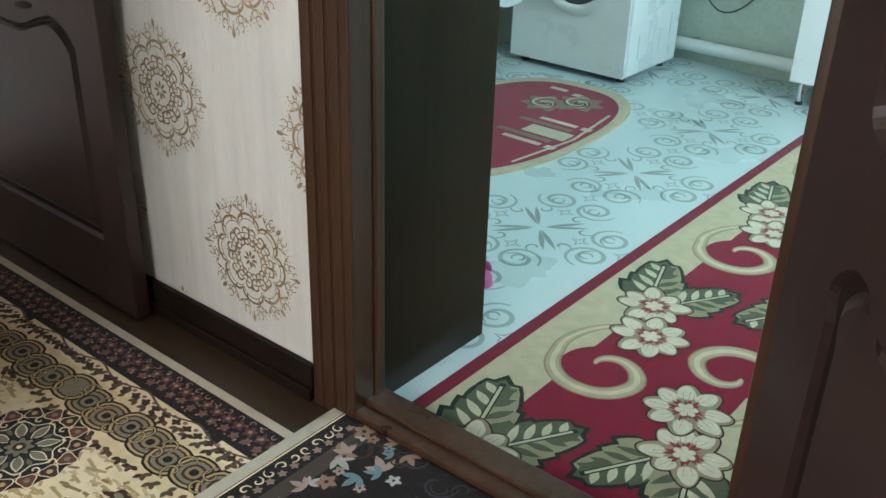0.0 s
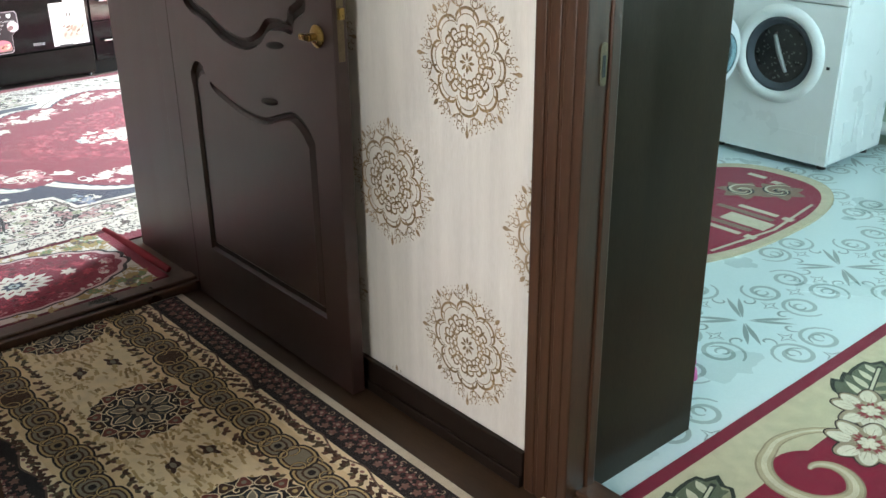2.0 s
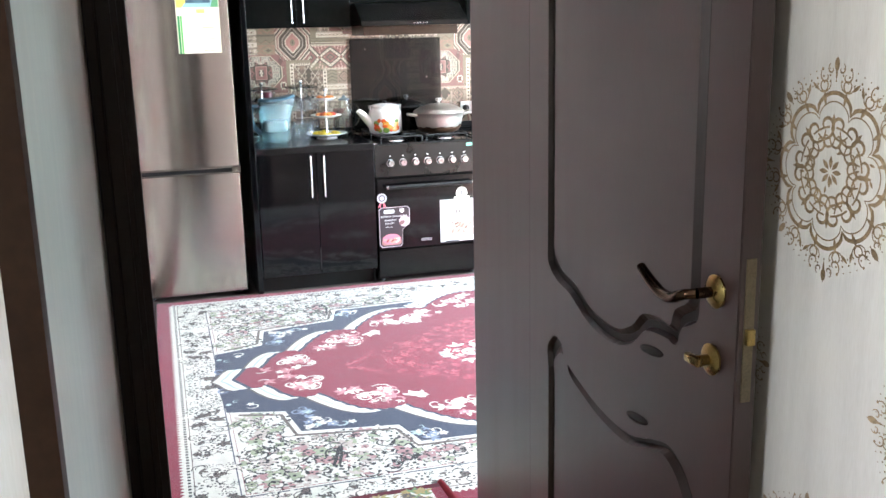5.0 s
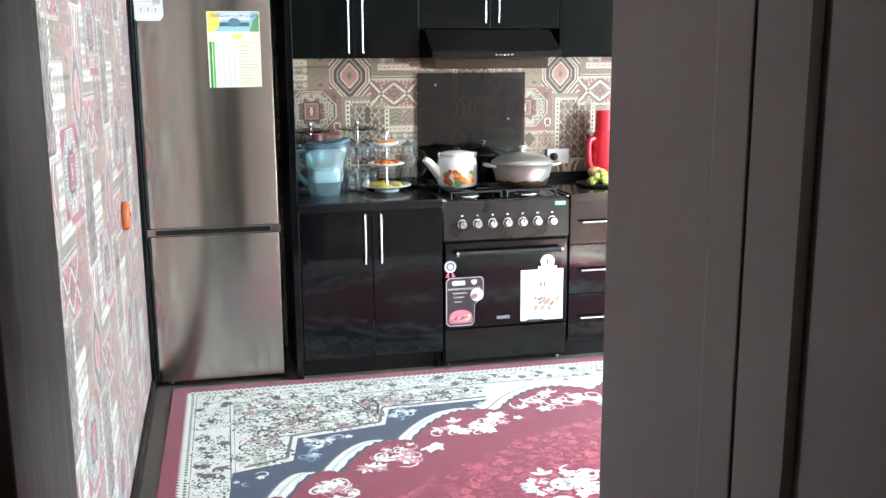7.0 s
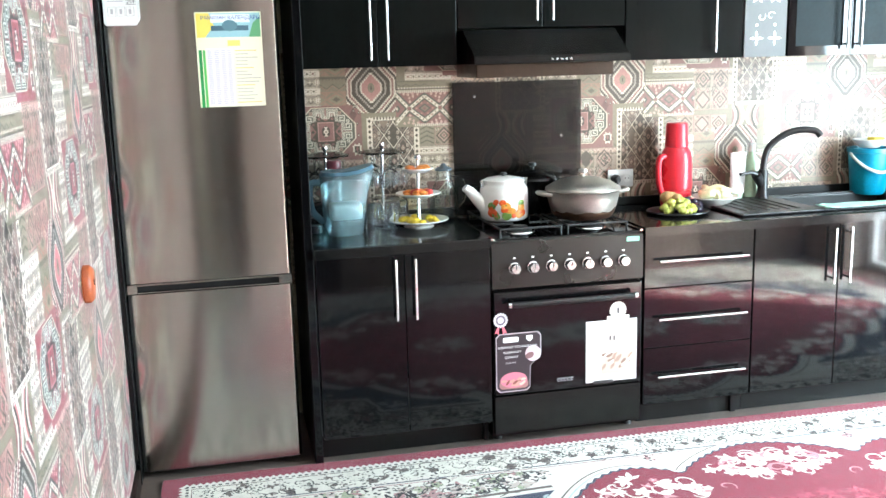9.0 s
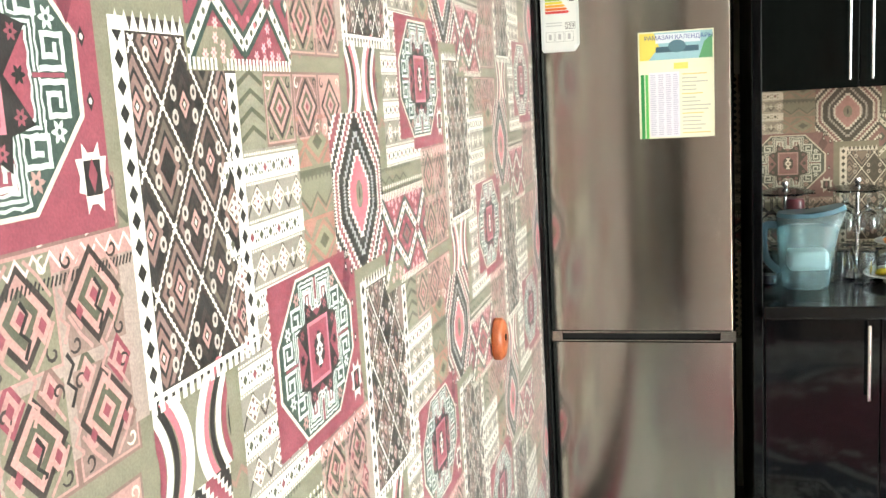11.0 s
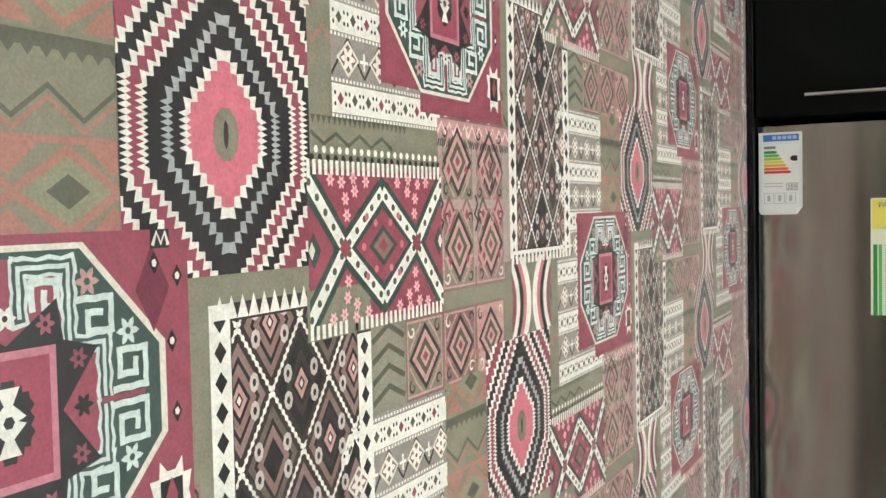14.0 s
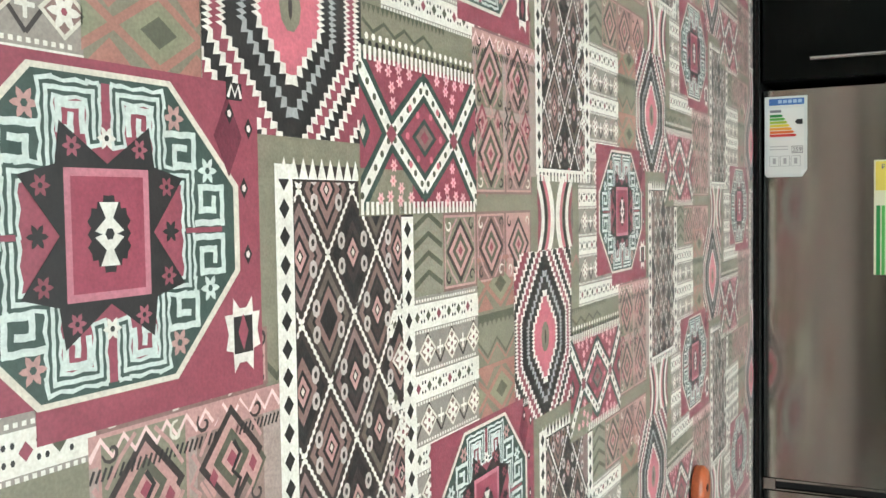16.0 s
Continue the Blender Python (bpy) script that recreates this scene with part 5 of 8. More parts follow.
def melon_bowl():
    ob = thing("fruit_bowl", (-6.0, 2.50, WORK), "white china bowl with pale melon slices", "bowl")
    ob.scale = (1.2, 1.2, 1.2)
    part("bowl", lathe([(0.0001, 0), (0.035, 0), (0.04, 0.006), (0.085, 0.035), (0.083, 0.038), (0.038, 0.01), (0.0001, 0.008)], 36), CHINA, ob, smooth=45)
    rnd = random.Random(4)
    for i in range(11):
        a, c = rnd.uniform(0, 360), (rnd.uniform(-0.035, 0.035), rnd.uniform(-0.04, 0.04), 0.034 + 0.024 * rnd.random())
        bm = tube([Vector((0.04 * math.cos(t), 0.04 * math.sin(t), 0)) for t in np.linspace(-0.9, 0.9, 7)], [0.006, 0.012, 0.015, 0.016, 0.015, 0.012, 0.006], 8)
        bmesh.ops.transform(bm, matrix=Matrix.Translation(c) @ pose(0, 0, 0, rnd.uniform(-25, 25), rnd.uniform(-25, 25), a) @ Matrix.Translation((-0.03, 0, 0)), verts=bm.verts)
        part("melon_slice", bm, MELON, ob, smooth=50)


def bucket():
    ob = thing("bucket", (-6.1, 3.31, WORK), "small blue and teal plastic bucket with a bail handle", "bucket")
    ob.scale = (1.1, 1.1, 1.45)
    part("body", lathe([(0.0001, 0), (0.062, 0), (0.066, 0.005), (0.082, 0.125), (0.087, 0.127), (0.087, 0.14), (0.08, 0.14), (0.064, 0.01), (0.0001, 0.008)], 36), BLUE_PLASTIC, ob, smooth=45)
    part("handle", tube([(0.087 * math.cos(t), 0.087 * math.sin(t), 0.125 - 0.055 * math.sin(t + 1.57)) for t in np.linspace(-1.57, 1.57, 18)], 0.005, 8), WHITE_PLASTIC, ob, "white plastic bail handle", smooth=45)
    b2 = thing("mixing_bowl", (-6.1, 3.305, WORK + 0.203), "white bowl set on the bucket with yellow sponge", "bowl")
    part("bowl", lathe([(0.0001, 0), (0.04, 0), (0.072, 0.035), (0.07, 0.037), (0.038, 0.006), (0.0001, 0.006)], 30), CHINA, b2, smooth=45)
    part("sponge", boxes((-0.02, 0.03, 0.0, 0.06, 0.02, 0.045), bevel=0.008), YELLOW_SWEET, b2, "yellow sponge")


def tap_bottles():
    ob = thing("cream_tube", (-6.12, 2.68, WORK), "white and green squeeze tube beside the tap", "tube")
    ob.scale = (1.3, 1.3, 1.3)
    bm = bmesh.new()
    lo = [bm.verts.new((0.016 * math.cos(t), 0.024 * math.sin(t), 0.025)) for t in np.linspace(0, 2 * math.pi, 16, endpoint=False)]
    hi = [bm.verts.new((0.002 * math.cos(t), 0.03 * math.sin(t), 0.16)) for t in np.linspace(0, 2 * math.pi, 16, endpoint=False)]
    for i in range(16):
        bm.faces.new((lo[i], lo[(i + 1) % 16], hi[(i + 1) % 16], hi[i]))
    bm.faces.new(lo), bm.faces.new(hi)
    part("tube", bm, WHITE_PLASTIC, ob, smooth=45)
    part("cap", lathe([(0.0001, 0), (0.016, 0), (0.017, 0.025), (0.0001, 0.025)], 16), GREEN_PLASTIC, ob, smooth=45)
    ob = thing("soap_bottle", (-6.14, 2.755, WORK), "pale green dish soap bottle behind the tap", "bottle")
    ob.scale = (1.1, 1.1, 1.2)
    part("bottle", lathe([(0.0001, 0), (0.03, 0), (0.032, 0.02), (0.03, 0.13), (0.014, 0.16), (0.012, 0.175), (0.0001, 0.175)], 24), GREEN_PLASTIC, ob, smooth=45)
    part("cap", lathe([(0.013, 0.172), (0.014, 0.2), (0.006, 0.205), (0.006, 0.215), (0.0001, 0.216)], 16), WHITE_PLASTIC, ob, smooth=45)
    ob = thing("dish_cloth", (-5.73, 3.0, WORK + 0.013), "mint green dish cloth lying on the sink rim", "cloth")
    bm = bmesh.new()
    n = 16
    grid = [[bm.verts.new(((i / n - 0.5) * 0.09, (j / n - 0.5) * 0.34, 0.008 + 0.006 * noise.noise((i * 0.35, j * 0.3, 3.0)))) for j in range(n + 1)] for i in range(n + 1)]
    for i in range(n):
        for j in range(n):
            bm.faces.new((grid[i][j], grid[i + 1][j], grid[i + 1][j + 1], grid[i][j + 1]))
    cloth = part("cloth", bm, CLOTH, ob, smooth=60)
    cloth.modifiers.new("thick", "SOLIDIFY").thickness = 0.004


thermos()
fruit_plate()
melon_bowl()
bucket()
tap_bottles()


def socket(at, label):
    ob = thing("wall_socket", at, label, "socket")
    part("plate", boxes((0.0, 0.008, -0.058, 0.058, -0.038, 0.038), bevel=0.003), WHITE_PLASTIC, ob)
    for y in (-0.028, 0.028):
        o = part("outlet", lathe([(0.0001, 0.009), (0.014, 0.009), (0.016, 0.012), (0.021, 0.012), (0.021, 0.008), (0.0001, 0.008)], 24, (0, y, 0), "x"), WHITE_PLASTIC, ob, smooth=45)
        for s in (-1, 1):
            part("pin_hole", boxes((0.0088, 0.0098, y + s * 0.007 - 0.002, y + s * 0.007 + 0.002, -0.002, 0.002)), BLACK_PLASTIC, o)
    plug = thing("power_plug", (at[0] + 0.012, at[1] - 0.028, at[2]), "black power plug in the wall socket", "plug")
    part("body", lathe([(0.0001, 0.0), (0.019, 0.0), (0.019, 0.02), (0.012, 0.035), (0.0001, 0.036)], 20, (0, 0, 0), "x"), BLACK_PLASTIC, plug, smooth=45)
    part("cable", tube(bend([(0.034, 0, 0), (0.05, -0.01, -0.015), (0.04, -0.03, -0.055), (0.02, -0.05, -0.09)], 6), 0.0035, 8), BLACK_PLASTIC, plug, smooth=45)


socket((BACK + 0.006, 2.167, 0.905), "white double wall socket above the worktop")

panel = thing("glass_splashback", (BACK + 0.006, 1.438, 0.80), "dark tinted glass splashback screwed over the patterned wallpaper", "splashback")
part("glass", boxes((0.002, 0.008, 0, 0.548, 0, 0.527), bevel=0.001), SMOKED, panel)
for y in (0.09, 0.46):
    part("screw", lathe([(0.0001, 0.008), (0.007, 0.008), (0.005, 0.012), (0.0001, 0.012)], 14, (0, y, 0.47 if y < 0.2 else 0.3), "x"), CHROME, panel, smooth=45)

disc = thing("junction_box", (-4.885, LINE + 0.004, 0.89), "round red-brown plastic junction box on the papered wall", "junction box")
part("cover", lathe([(0.0001, 0), (0.048, 0), (0.048, 0.014), (0.04, 0.022), (0.0001, 0.024)], 28, (0, 0, 0), "y"), surface("terracotta_plastic", (0.42, 0.1, 0.035), 0.4, vary=0.15, scale=20, fine=200, bump=0.05), disc, smooth=45)
part("hole", lathe([(0.0001, 0.0235), (0.008, 0.0235), (0.008, 0.025), (0.0001, 0.025)], 12, (0, 0, 0.004), "y"), BLACK_PLASTIC, disc)


# ---- printed sheets ----
def rounded(u0, v0, u1, v1, r, n=5):
    pts = []
    for cu, cv, a0 in ((u1 - r, v0 + r, -90), (u1 - r, v1 - r, 0), (u0 + r, v1 - r, 90), (u0 + r, v0 + r, 180)):
        for i in range(n + 1):
            a = radians(a0 + 90 * i / n)
            pts.append((cu + r * math.cos(a), cv + r * math.sin(a)))
    return pts


INK_W, INK_K, INK_R = (0.78, 0.78, 0.76), (0.02, 0.02, 0.022), (0.62, 0.06, 0.09)
WHITE_INK = surface("white_ink", (0.75, 0.75, 0.74), 0.5, vary=0.02, scale=30, fine=200, bump=0.0)
NAVY_INK = surface("navy_ink", (0.03, 0.05, 0.3), 0.5, vary=0.02, scale=30, fine=200, bump=0.0)
BLACK_INK = surface("black_ink", (0.03, 0.03, 0.03), 0.5, vary=0.02, scale=30, fine=200, bump=0.0)
OVEN_X = FRONT + 0.0065


def oven_stickers():
    shape = [(0.014, 0), (0.118, 0), (0.131, 0.012), (0.133, 0.095), (0.15, 0.112), (0.17, 0.122), (0.175, 0.14), (0.175, 0.212), (0.163, 0.225), (0.014, 0.225), (0, 0.212), (0, 0.014)]
    inner = [(0.0875 + (u - 0.0875) * 0.955, 0.1125 + (v - 0.1125) * 0.965) for u, v in shape]
    art = Art().poly(shape, (0.42, 0.35, 0.38), 0).poly(inner, (0.03, 0.018, 0.022), 1)
    art.poly(rounded(0.012, 0.012, 0.124, 0.045, 0.015), (0.3, 0.14, 0.13), 2).blob(0.068, 0.045, 0.052, 0.03, (0.55, 0.16, 0.22), 2, 24)
    rnd = random.Random(3)
    for i in range(14):
        art.blob(0.025 + rnd.random() * 0.085, 0.02 + rnd.random() * 0.03, 0.012, 0.005, rnd.choice(((0.6, 0.45, 0.35), (0.2, 0.06, 0.04), (0.5, 0.25, 0.2))), 3, 10, rnd.random())
    art.blob(0.143, 0.142, 0.03, 0.03, (0.62, 0.47, 0.5), 2, 24).blob(0.13, 0.135, 0.018, 0.012, (0.2, 0.1, 0.1), 3, 12, 0.4)
    art.poly(rounded(0.028, 0.19, 0.088, 0.21, 0.006), INK_W, 2).poly([(0.118, 0.212), (0.118, 0.198), (0.13, 0.188), (0.142, 0.198), (0.142, 0.212)], INK_W, 2)
    ob = sticker("oven_sticker", (OVEN_X, 1.446, 0.205), art, "black and pink promotional sticker on the oven door")
    for words, v, size, u in (("GERMANY TECHNOLOGY", 0.168, 0.0128, 0.008), ("WARRANTY", 0.148, 0.0125, 0.028), ("QUALITY", 0.13, 0.0125, 0.034)):
        text("lettering", words, size, (OVEN_X + 0.0008, 1.446 + u, 0.205 + v), WHITE_INK, ob)
    text("lettering", "SINCE 1974", 0.008, (OVEN_X + 0.0008, 1.446 + 0.036, 0.205 + 0.11), WHITE_INK, ob)
    # white recipe sheet
    art = Art().rect(0, 0, 0.205, 0.24, (0.56, 0.54, 0.52), 0).poly([(0.062, 0.03), (0.2, 0.03), (0.2, 0.135), (0.15, 0.125), (0.1, 0.105), (0.062, 0.07)], (0.42, 0.34, 0.28), 1).rect(0.03, -0.006, 0.11, 0.006, INK_K, 1)
    for i in range(26):
        art.blob(0.07 + rnd.random() * 0.12, 0.055 + rnd.random() * 0.06, 0.014, 0.006, rnd.choice(((0.3, 0.2, 0.15), (0.5, 0.42, 0.36), (0.2, 0.12, 0.09), (0.55, 0.5, 0.44))), 2, 10, rnd.random())
    for i in range(4):
        art.stroke([(0.02, 0.02 + i * 0.042), (0.055, 0.02 + i * 0.042), (0.055, 0.054 + i * 0.042), (0.02, 0.054 + i * 0.042)], 0.002, (0.35, 0.28, 0.26), 1, closed=True)
    art.poly([(0.008, 0.185), (0.068, 0.185), (0.055, 0.2), (0.02, 0.2)], (0.6, 0.55, 0.52), 1)
    for u in (0.092, 0.108):
        art.rect(u, 0.145, u + 0.01, 0.185, (0.5, 0.42, 0.38), 1).rect(u + 0.002, 0.16, u + 0.008, 0.178, INK_K, 2)
    art.rect(0.11, 0.004, 0.2, 0.012, (0.75, 0.6, 0.58), 1)
    sticker("recipe_sheet", (OVEN_X, 1.797, 0.207), art, "white printed sheet with food pictures on the oven door")
    # rosettes
    art = Art()
    for sx in (-1, 1):
        art.poly([(sx * 0.004, -0.01), (sx * 0.024, -0.05), (sx * 0.014, -0.047), (sx * 0.008, -0.058)], (0.6, 0.12, 0.16), 0)
    art.blob(0, 0, 0.027, 0.027, (0.55, 0.52, 0.54), 1, 64, 0, 16, 0.08).blob(0, 0, 0.019, 0.019, (0.12, 0.1, 0.12), 2, 24).blob(0, 0, 0.012, 0.012, (0.5, 0.47, 0.5), 3, 20)
    sticker("award_rosette", (OVEN_X, 1.466, 0.482), art, "silver and pink award rosette sticker on the oven door")
    art = Art().blob(0, 0, 0.033, 0.033, (0.72, 0.66, 0.56), 1, 80, 0, 20, 0.08).blob(0, 0, 0.024, 0.024, (0.4, 0.33, 0.22), 2, 24).blob(0, 0, 0.02, 0.02, (0.74, 0.7, 0.62), 3, 24).rect(-0.004, -0.012, 0.004, 0.012, INK_K, 4)
    art.rect(-0.045, -0.034, 0.045, -0.02, (0.72, 0.66, 0.56), 4)
    sticker("award_rosette", (OVEN_X, 1.925, 0.482), art, "cream and gold award rosette sticker on the oven door")
    mark = Art()
    for i in range(5):
        mark.stroke([(i * 0.013 + 0.005 * math.cos(t), 0.006 * math.sin(t)) for t in np.linspace(0.4, 5.4, 10)], 0.0022, (0.6, 0.6, 0.62), 1)
    sticker("maker_mark", (OVEN_X, 1.69, 0.233), mark, "small pale maker's mark on the oven door")


def fridge_sheets():
    x = -5.69 + 0.0045
    art = Art().rect(0, 0, 0.212, 0.306, (0.75, 0.73, 0.55), 0).rect(0.004, 0.225, 0.208, 0.302, (0.3, 0.5, 0.55), 1)
    art.poly([(0.004, 0.225), (0.004, 0.302), (0.045, 0.302), (0.06, 0.262), (0.03, 0.225)], (0.75, 0.62, 0.12), 2).poly([(0.17, 0.225), (0.208, 0.225), (0.208, 0.29), (0.185, 0.27)], (0.12, 0.35, 0.16), 2)
    art.rect(0.05, 0.246, 0.17, 0.262, (0.06, 0.12, 0.16), 3).blob(0.11, 0.262, 0.025, 0.018, (0.1, 0.2, 0.24), 3, 16)
    art.rect(0.05, 0.272, 0.175, 0.298, (0.7, 0.74, 0.78), 2)
    art.rect(0.006, 0.0, 0.016, 0.185, (0.02, 0.25, 0.06), 1).rect(0.019, 0.0, 0.027, 0.185, (0.1, 0.45, 0.1), 1)
    art.rect(0.03, 0.004, 0.115, 0.19, (0.72, 0.68, 0.74), 1).rect(0.118, 0.004, 0.207, 0.2, (0.76, 0.74, 0.56), 1).rect(0.1, 0.197, 0.14, 0.215, (0.78, 0.65, 0.15), 2)
    rnd = random.Random(6)
    for i in range(29):
        v = 0.01 + i * 0.0061
        for u0, u1 in ((0.033, 0.05), (0.055, 0.072), (0.077, 0.093), (0.097, 0.112)):
            art.rect(u0, v, u1 - rnd.random() * 0.004, v + 0.0024, (0.45, 0.42, 0.52), 2)
    for i in range(16):
        v = 0.012 + i * 0.0112
        art.rect(0.122, v, 0.16 + rnd.random() * 0.044, v + 0.0032, (0.45, 0.42, 0.35) if i % 5 else (0.7, 0.5, 0.2), 2)
    ob = sticker("wall_calendar", (x, 0.461, 1.285), art, "colourful printed calendar sheet stuck on the fridge door")
    text("lettering", "РАМАЗАН КАЛЕНДАРЫ", 0.0165, (x + 0.0012, 0.461 + 0.018, 1.285 + 0.282), NAVY_INK, ob)
    art = Art().poly([(0.006, 0), (0.098, 0), (0.112, 0.02), (0.112, 0.222), (0, 0.222), (0, 0.008)], (0.68, 0.7, 0.68), 0).poly([(0.012, 0.008), (0.094, 0.008), (0.104, 0.022), (0.104, 0.19), (0.008, 0.19), (0.008, 0.012)], (0.74, 0.75, 0.72), 1)
    art.rect(0.012, 0.198, 0.104, 0.216, (0.05, 0.15, 0.42), 1)
    for i in range(5):
        art.rect(0.036 + i * 0.013, 0.203, 0.046 + i * 0.013, 0.212, (0.35, 0.5, 0.7), 2)
    for i, ink in enumerate(((0.02, 0.25, 0.06), (0.1, 0.4, 0.06), (0.35, 0.5, 0.05), (0.7, 0.6, 0.05), (0.75, 0.35, 0.04), (0.7, 0.15, 0.03), (0.6, 0.04, 0.04))):
        v, w = 0.165 - i * 0.009, 0.03 + i * 0.006
        art.poly([(0.014, v), (0.014 + w, v), (0.014 + w + 0.005, v + 0.0037), (0.014 + w, v + 0.0074), (0.014, v + 0.0074)], ink, 2)
    art.poly([(0.08, 0.151), (0.086, 0.144), (0.1, 0.144), (0.1, 0.158), (0.086, 0.158)], INK_K, 2)
    art.stroke([(0.072, 0.066), (0.1, 0.066), (0.1, 0.084), (0.072, 0.084)], 0.0016, INK_K, 2, closed=True)
    for u in (0.014, 0.042, 0.07):
        art.stroke([(u, 0.03), (u + 0.024, 0.03), (u + 0.024, 0.058), (u, 0.058)], 0.0014, (0.3, 0.3, 0.3), 2, closed=True).rect(u + 0.008, 0.036, u + 0.016, 0.052, (0.4, 0.4, 0.4), 2)
    for v in (0.075, 0.083):
        art.rect(0.014, v, 0.062, v + 0.0025, (0.45, 0.45, 0.45), 2)
    art.rect(0.014, 0.178, 0.044, 0.185, (0.2, 0.2, 0.22), 2).poly([(0.098, 0.0), (0.112, 0.02), (0.096, 0.018)], (0.8, 0.8, 0.78), 3)
    ob = sticker("energy_label", (x - 0.001, 0.182, 1.552), art, "white energy label with coloured arrows on the fridge door")
    text("lettering", "259", 0.0165, (x + 0.0006, 0.182 + 0.0735, 1.552 + 0.069), BLACK_INK, ob)


oven_stickers()
fridge_sheets()


# ---- washroom ----
GREY_PADDLE = surface("grey_paddle_plastic", (0.22, 0.22, 0.22), 0.35, vary=0.1, scale=14, fine=150, bump=0.03)


def washing_machine():
    x0, w, y0, d, h = -2.43, 0.585, 3.49, 0.44, 0.83
    ob = thing("washing_machine", (x0, y0, 0.004), "white front-loading washing machine with its round door open", "washing machine")
    shell = boxes((0, w, 0.004, d, 0.03, h), bevel=0.012)
    part("cabinet", shell, WHITE_PLASTIC, ob)
    cx, cz, R = 0.315, 0.45, 0.15
    face = plate([(0.006, 0.03), (w - 0.006, 0.03), (w - 0.006, 0.665), (0.006, 0.665)], ([(cx + R * math.cos(t), cz - R * math.sin(t)) for t in np.linspace(0, 2 * math.pi, 40, endpoint=False)],), 0.003, -0.012)
    part("front_panel", face, WHITE_PLASTIC, ob)
    part("door_ring", lathe([(0.15, -0.012), (0.2, -0.012), (0.195, -0.022), (0.17, -0.03), (0.152, -0.02), (0.15, -0.012)], 48, (cx, 0, cz), "y", caps=False), WHITE_PLASTIC, ob, "raised white rim round the drum opening", smooth=50)
    part("gasket", lathe([(0.151, -0.014), (0.14, -0.018), (0.125, -0.006), (0.118, 0.002), (0.151, 0.0025)], 48, (cx, 0, cz), "y", caps=False), RUBBER, ob, "grey rubber gasket", smooth=50)
    # flat disc: the shade inside the hollow drum is put into its dark colour
    drum = part("drum", lathe([(0.119, 0.0022), (0.118, -0.001), (0.0001, -0.0012)], 40, (cx, 0, cz), "y"), surface("shaded_drum", (0.05, 0.045, 0.045), 0.3, 0.8, vary=0.3, scale=20, fine=120, bump=0.2), ob, "flat steel disc, dark for the shade inside the drum", smooth=50)
    rib = tube([(cx - 0.03, -0.006, cz + 0.075), (cx - 0.005, -0.007, cz + 0.01), (cx + 0.035, -0.006, cz - 0.07)], [0.008, 0.011, 0.007], 10)
    part("paddle", rib, GREY_PADDLE, drum, "pale drum paddle", smooth=50)
    door_part = part("door", lathe([(0.125, -0.012), (0.165, -0.016), (0.172, 0.0), (0.165, 0.014), (0.125, 0.012), (0.125, -0.012)], 40, (0, 0, 0), "x", caps=False), WHITE_PLASTIC, ob, "open round door with a white rim", smooth=50)
    door_part.matrix_basis = Matrix.Translation((cx - 0.215, -0.19, cz)) @ pose(0, 0, 0, 0, 0, -12)
    part("door_glass", lathe([(0.126, 0.006), (0.118, 0.03), (0.1, 0.062), (0.0001, 0.072), (0.0001, 0.068), (0.097, 0.057), (0.114, 0.028), (0.122, 0.004)], 36, (0, 0, 0), "x"), BLUE_CLEAR, door_part, "clear glass bowl of the door", smooth=50)
    rnd = random.Random(2)
    holes = bmesh.new()
    for i in range(60):
        a, r = rnd.uniform(0, 6.28), 0.105 * math.sqrt(rnd.random())
        box(holes, cx + r * math.cos(a) - 0.003, cx + r * math.cos(a) + 0.003, -0.003, -0.0014, cz + r * math.sin(a) - 0.003, cz + r * math.sin(a) + 0.003)
    hole_part = part("perforation", holes, DRUM_STEEL, drum)
    hole_part["kind"] = "stuff"
    part("control_fascia", boxes((0.004, w - 0.004, -0.016, 0.003, 0.67, h - 0.006), bevel=0.004), WHITE_PLASTIC, ob)
    part("detergent_drawer", boxes((0.02, 0.2, -0.02, -0.0165, 0.69, 0.8), bevel=0.004), WHITE_PLASTIC, ob)
    part("dial", lathe([(0.0001, -0.045), (0.024, -0.045), (0.03, -0.018), (0.03, -0.0165), (0.0001, -0.0165)], 28, (0.31, 0, 0.75), "y"), WHITE_PLASTIC, ob, "round white dial", smooth=40)
    part("display", boxes((0.39, 0.54, -0.0185, -0.0165, 0.725, 0.78)), BLACK_PLASTIC, ob, "black display window")
    part("latch", boxes((cx + 0.213, cx + 0.226, -0.0155, -0.0122, cz - 0.03, cz - 0.018)), BLACK_PLASTIC, ob)
    part("filter_flap", boxes((0.33, 0.53, -0.0145, -0.0122, 0.07, 0.15), bevel=0.001), WHITE_PLASTIC, ob)
    # the open round door on its hinge
    hinge = part("door", lathe([(0.13, 0.0), (0.17, 0.0), (0.172, 0.02), (0.16, 0.035), (0.13, 0.03), (0.13, 0.0)], 44, (0, 0, 0), "y", caps=False), WHITE_PLASTIC, ob, "open round white door", smooth=50)
    hinge.matrix_basis = Matrix.Translation((cx - 0.235, -0.15, cz)) @ pose(0, 0, 0, 0, 0, 100)
    part("door_glass", lathe([(0.131, 0.006), (0.12, -0.03), (0.07, -0.055), (0.0001, -0.06)], 36, (0, 0, 0), "y", caps=False), SMOKED, hinge, "domed glass", smooth=60)
    for i in range(4):
        part("side_rib", boxes((w, w + 0.004, 0.08 + i * 0.09, 0.12 + i * 0.09, 0.1, 0.2 + 0.05 * (i % 2)), bevel=0.0015), WHITE_PLASTIC, ob)
    for x in (0.05, w - 0.05):
        for y in (0.05, d - 0.05):
            part("foot", lathe([(0.0001, 0), (0.02, 0), (0.018, 0.032), (0.0001, 0.032)], 14, (x, y, 0)), BLACK_PLASTIC, ob)


washing_machine()


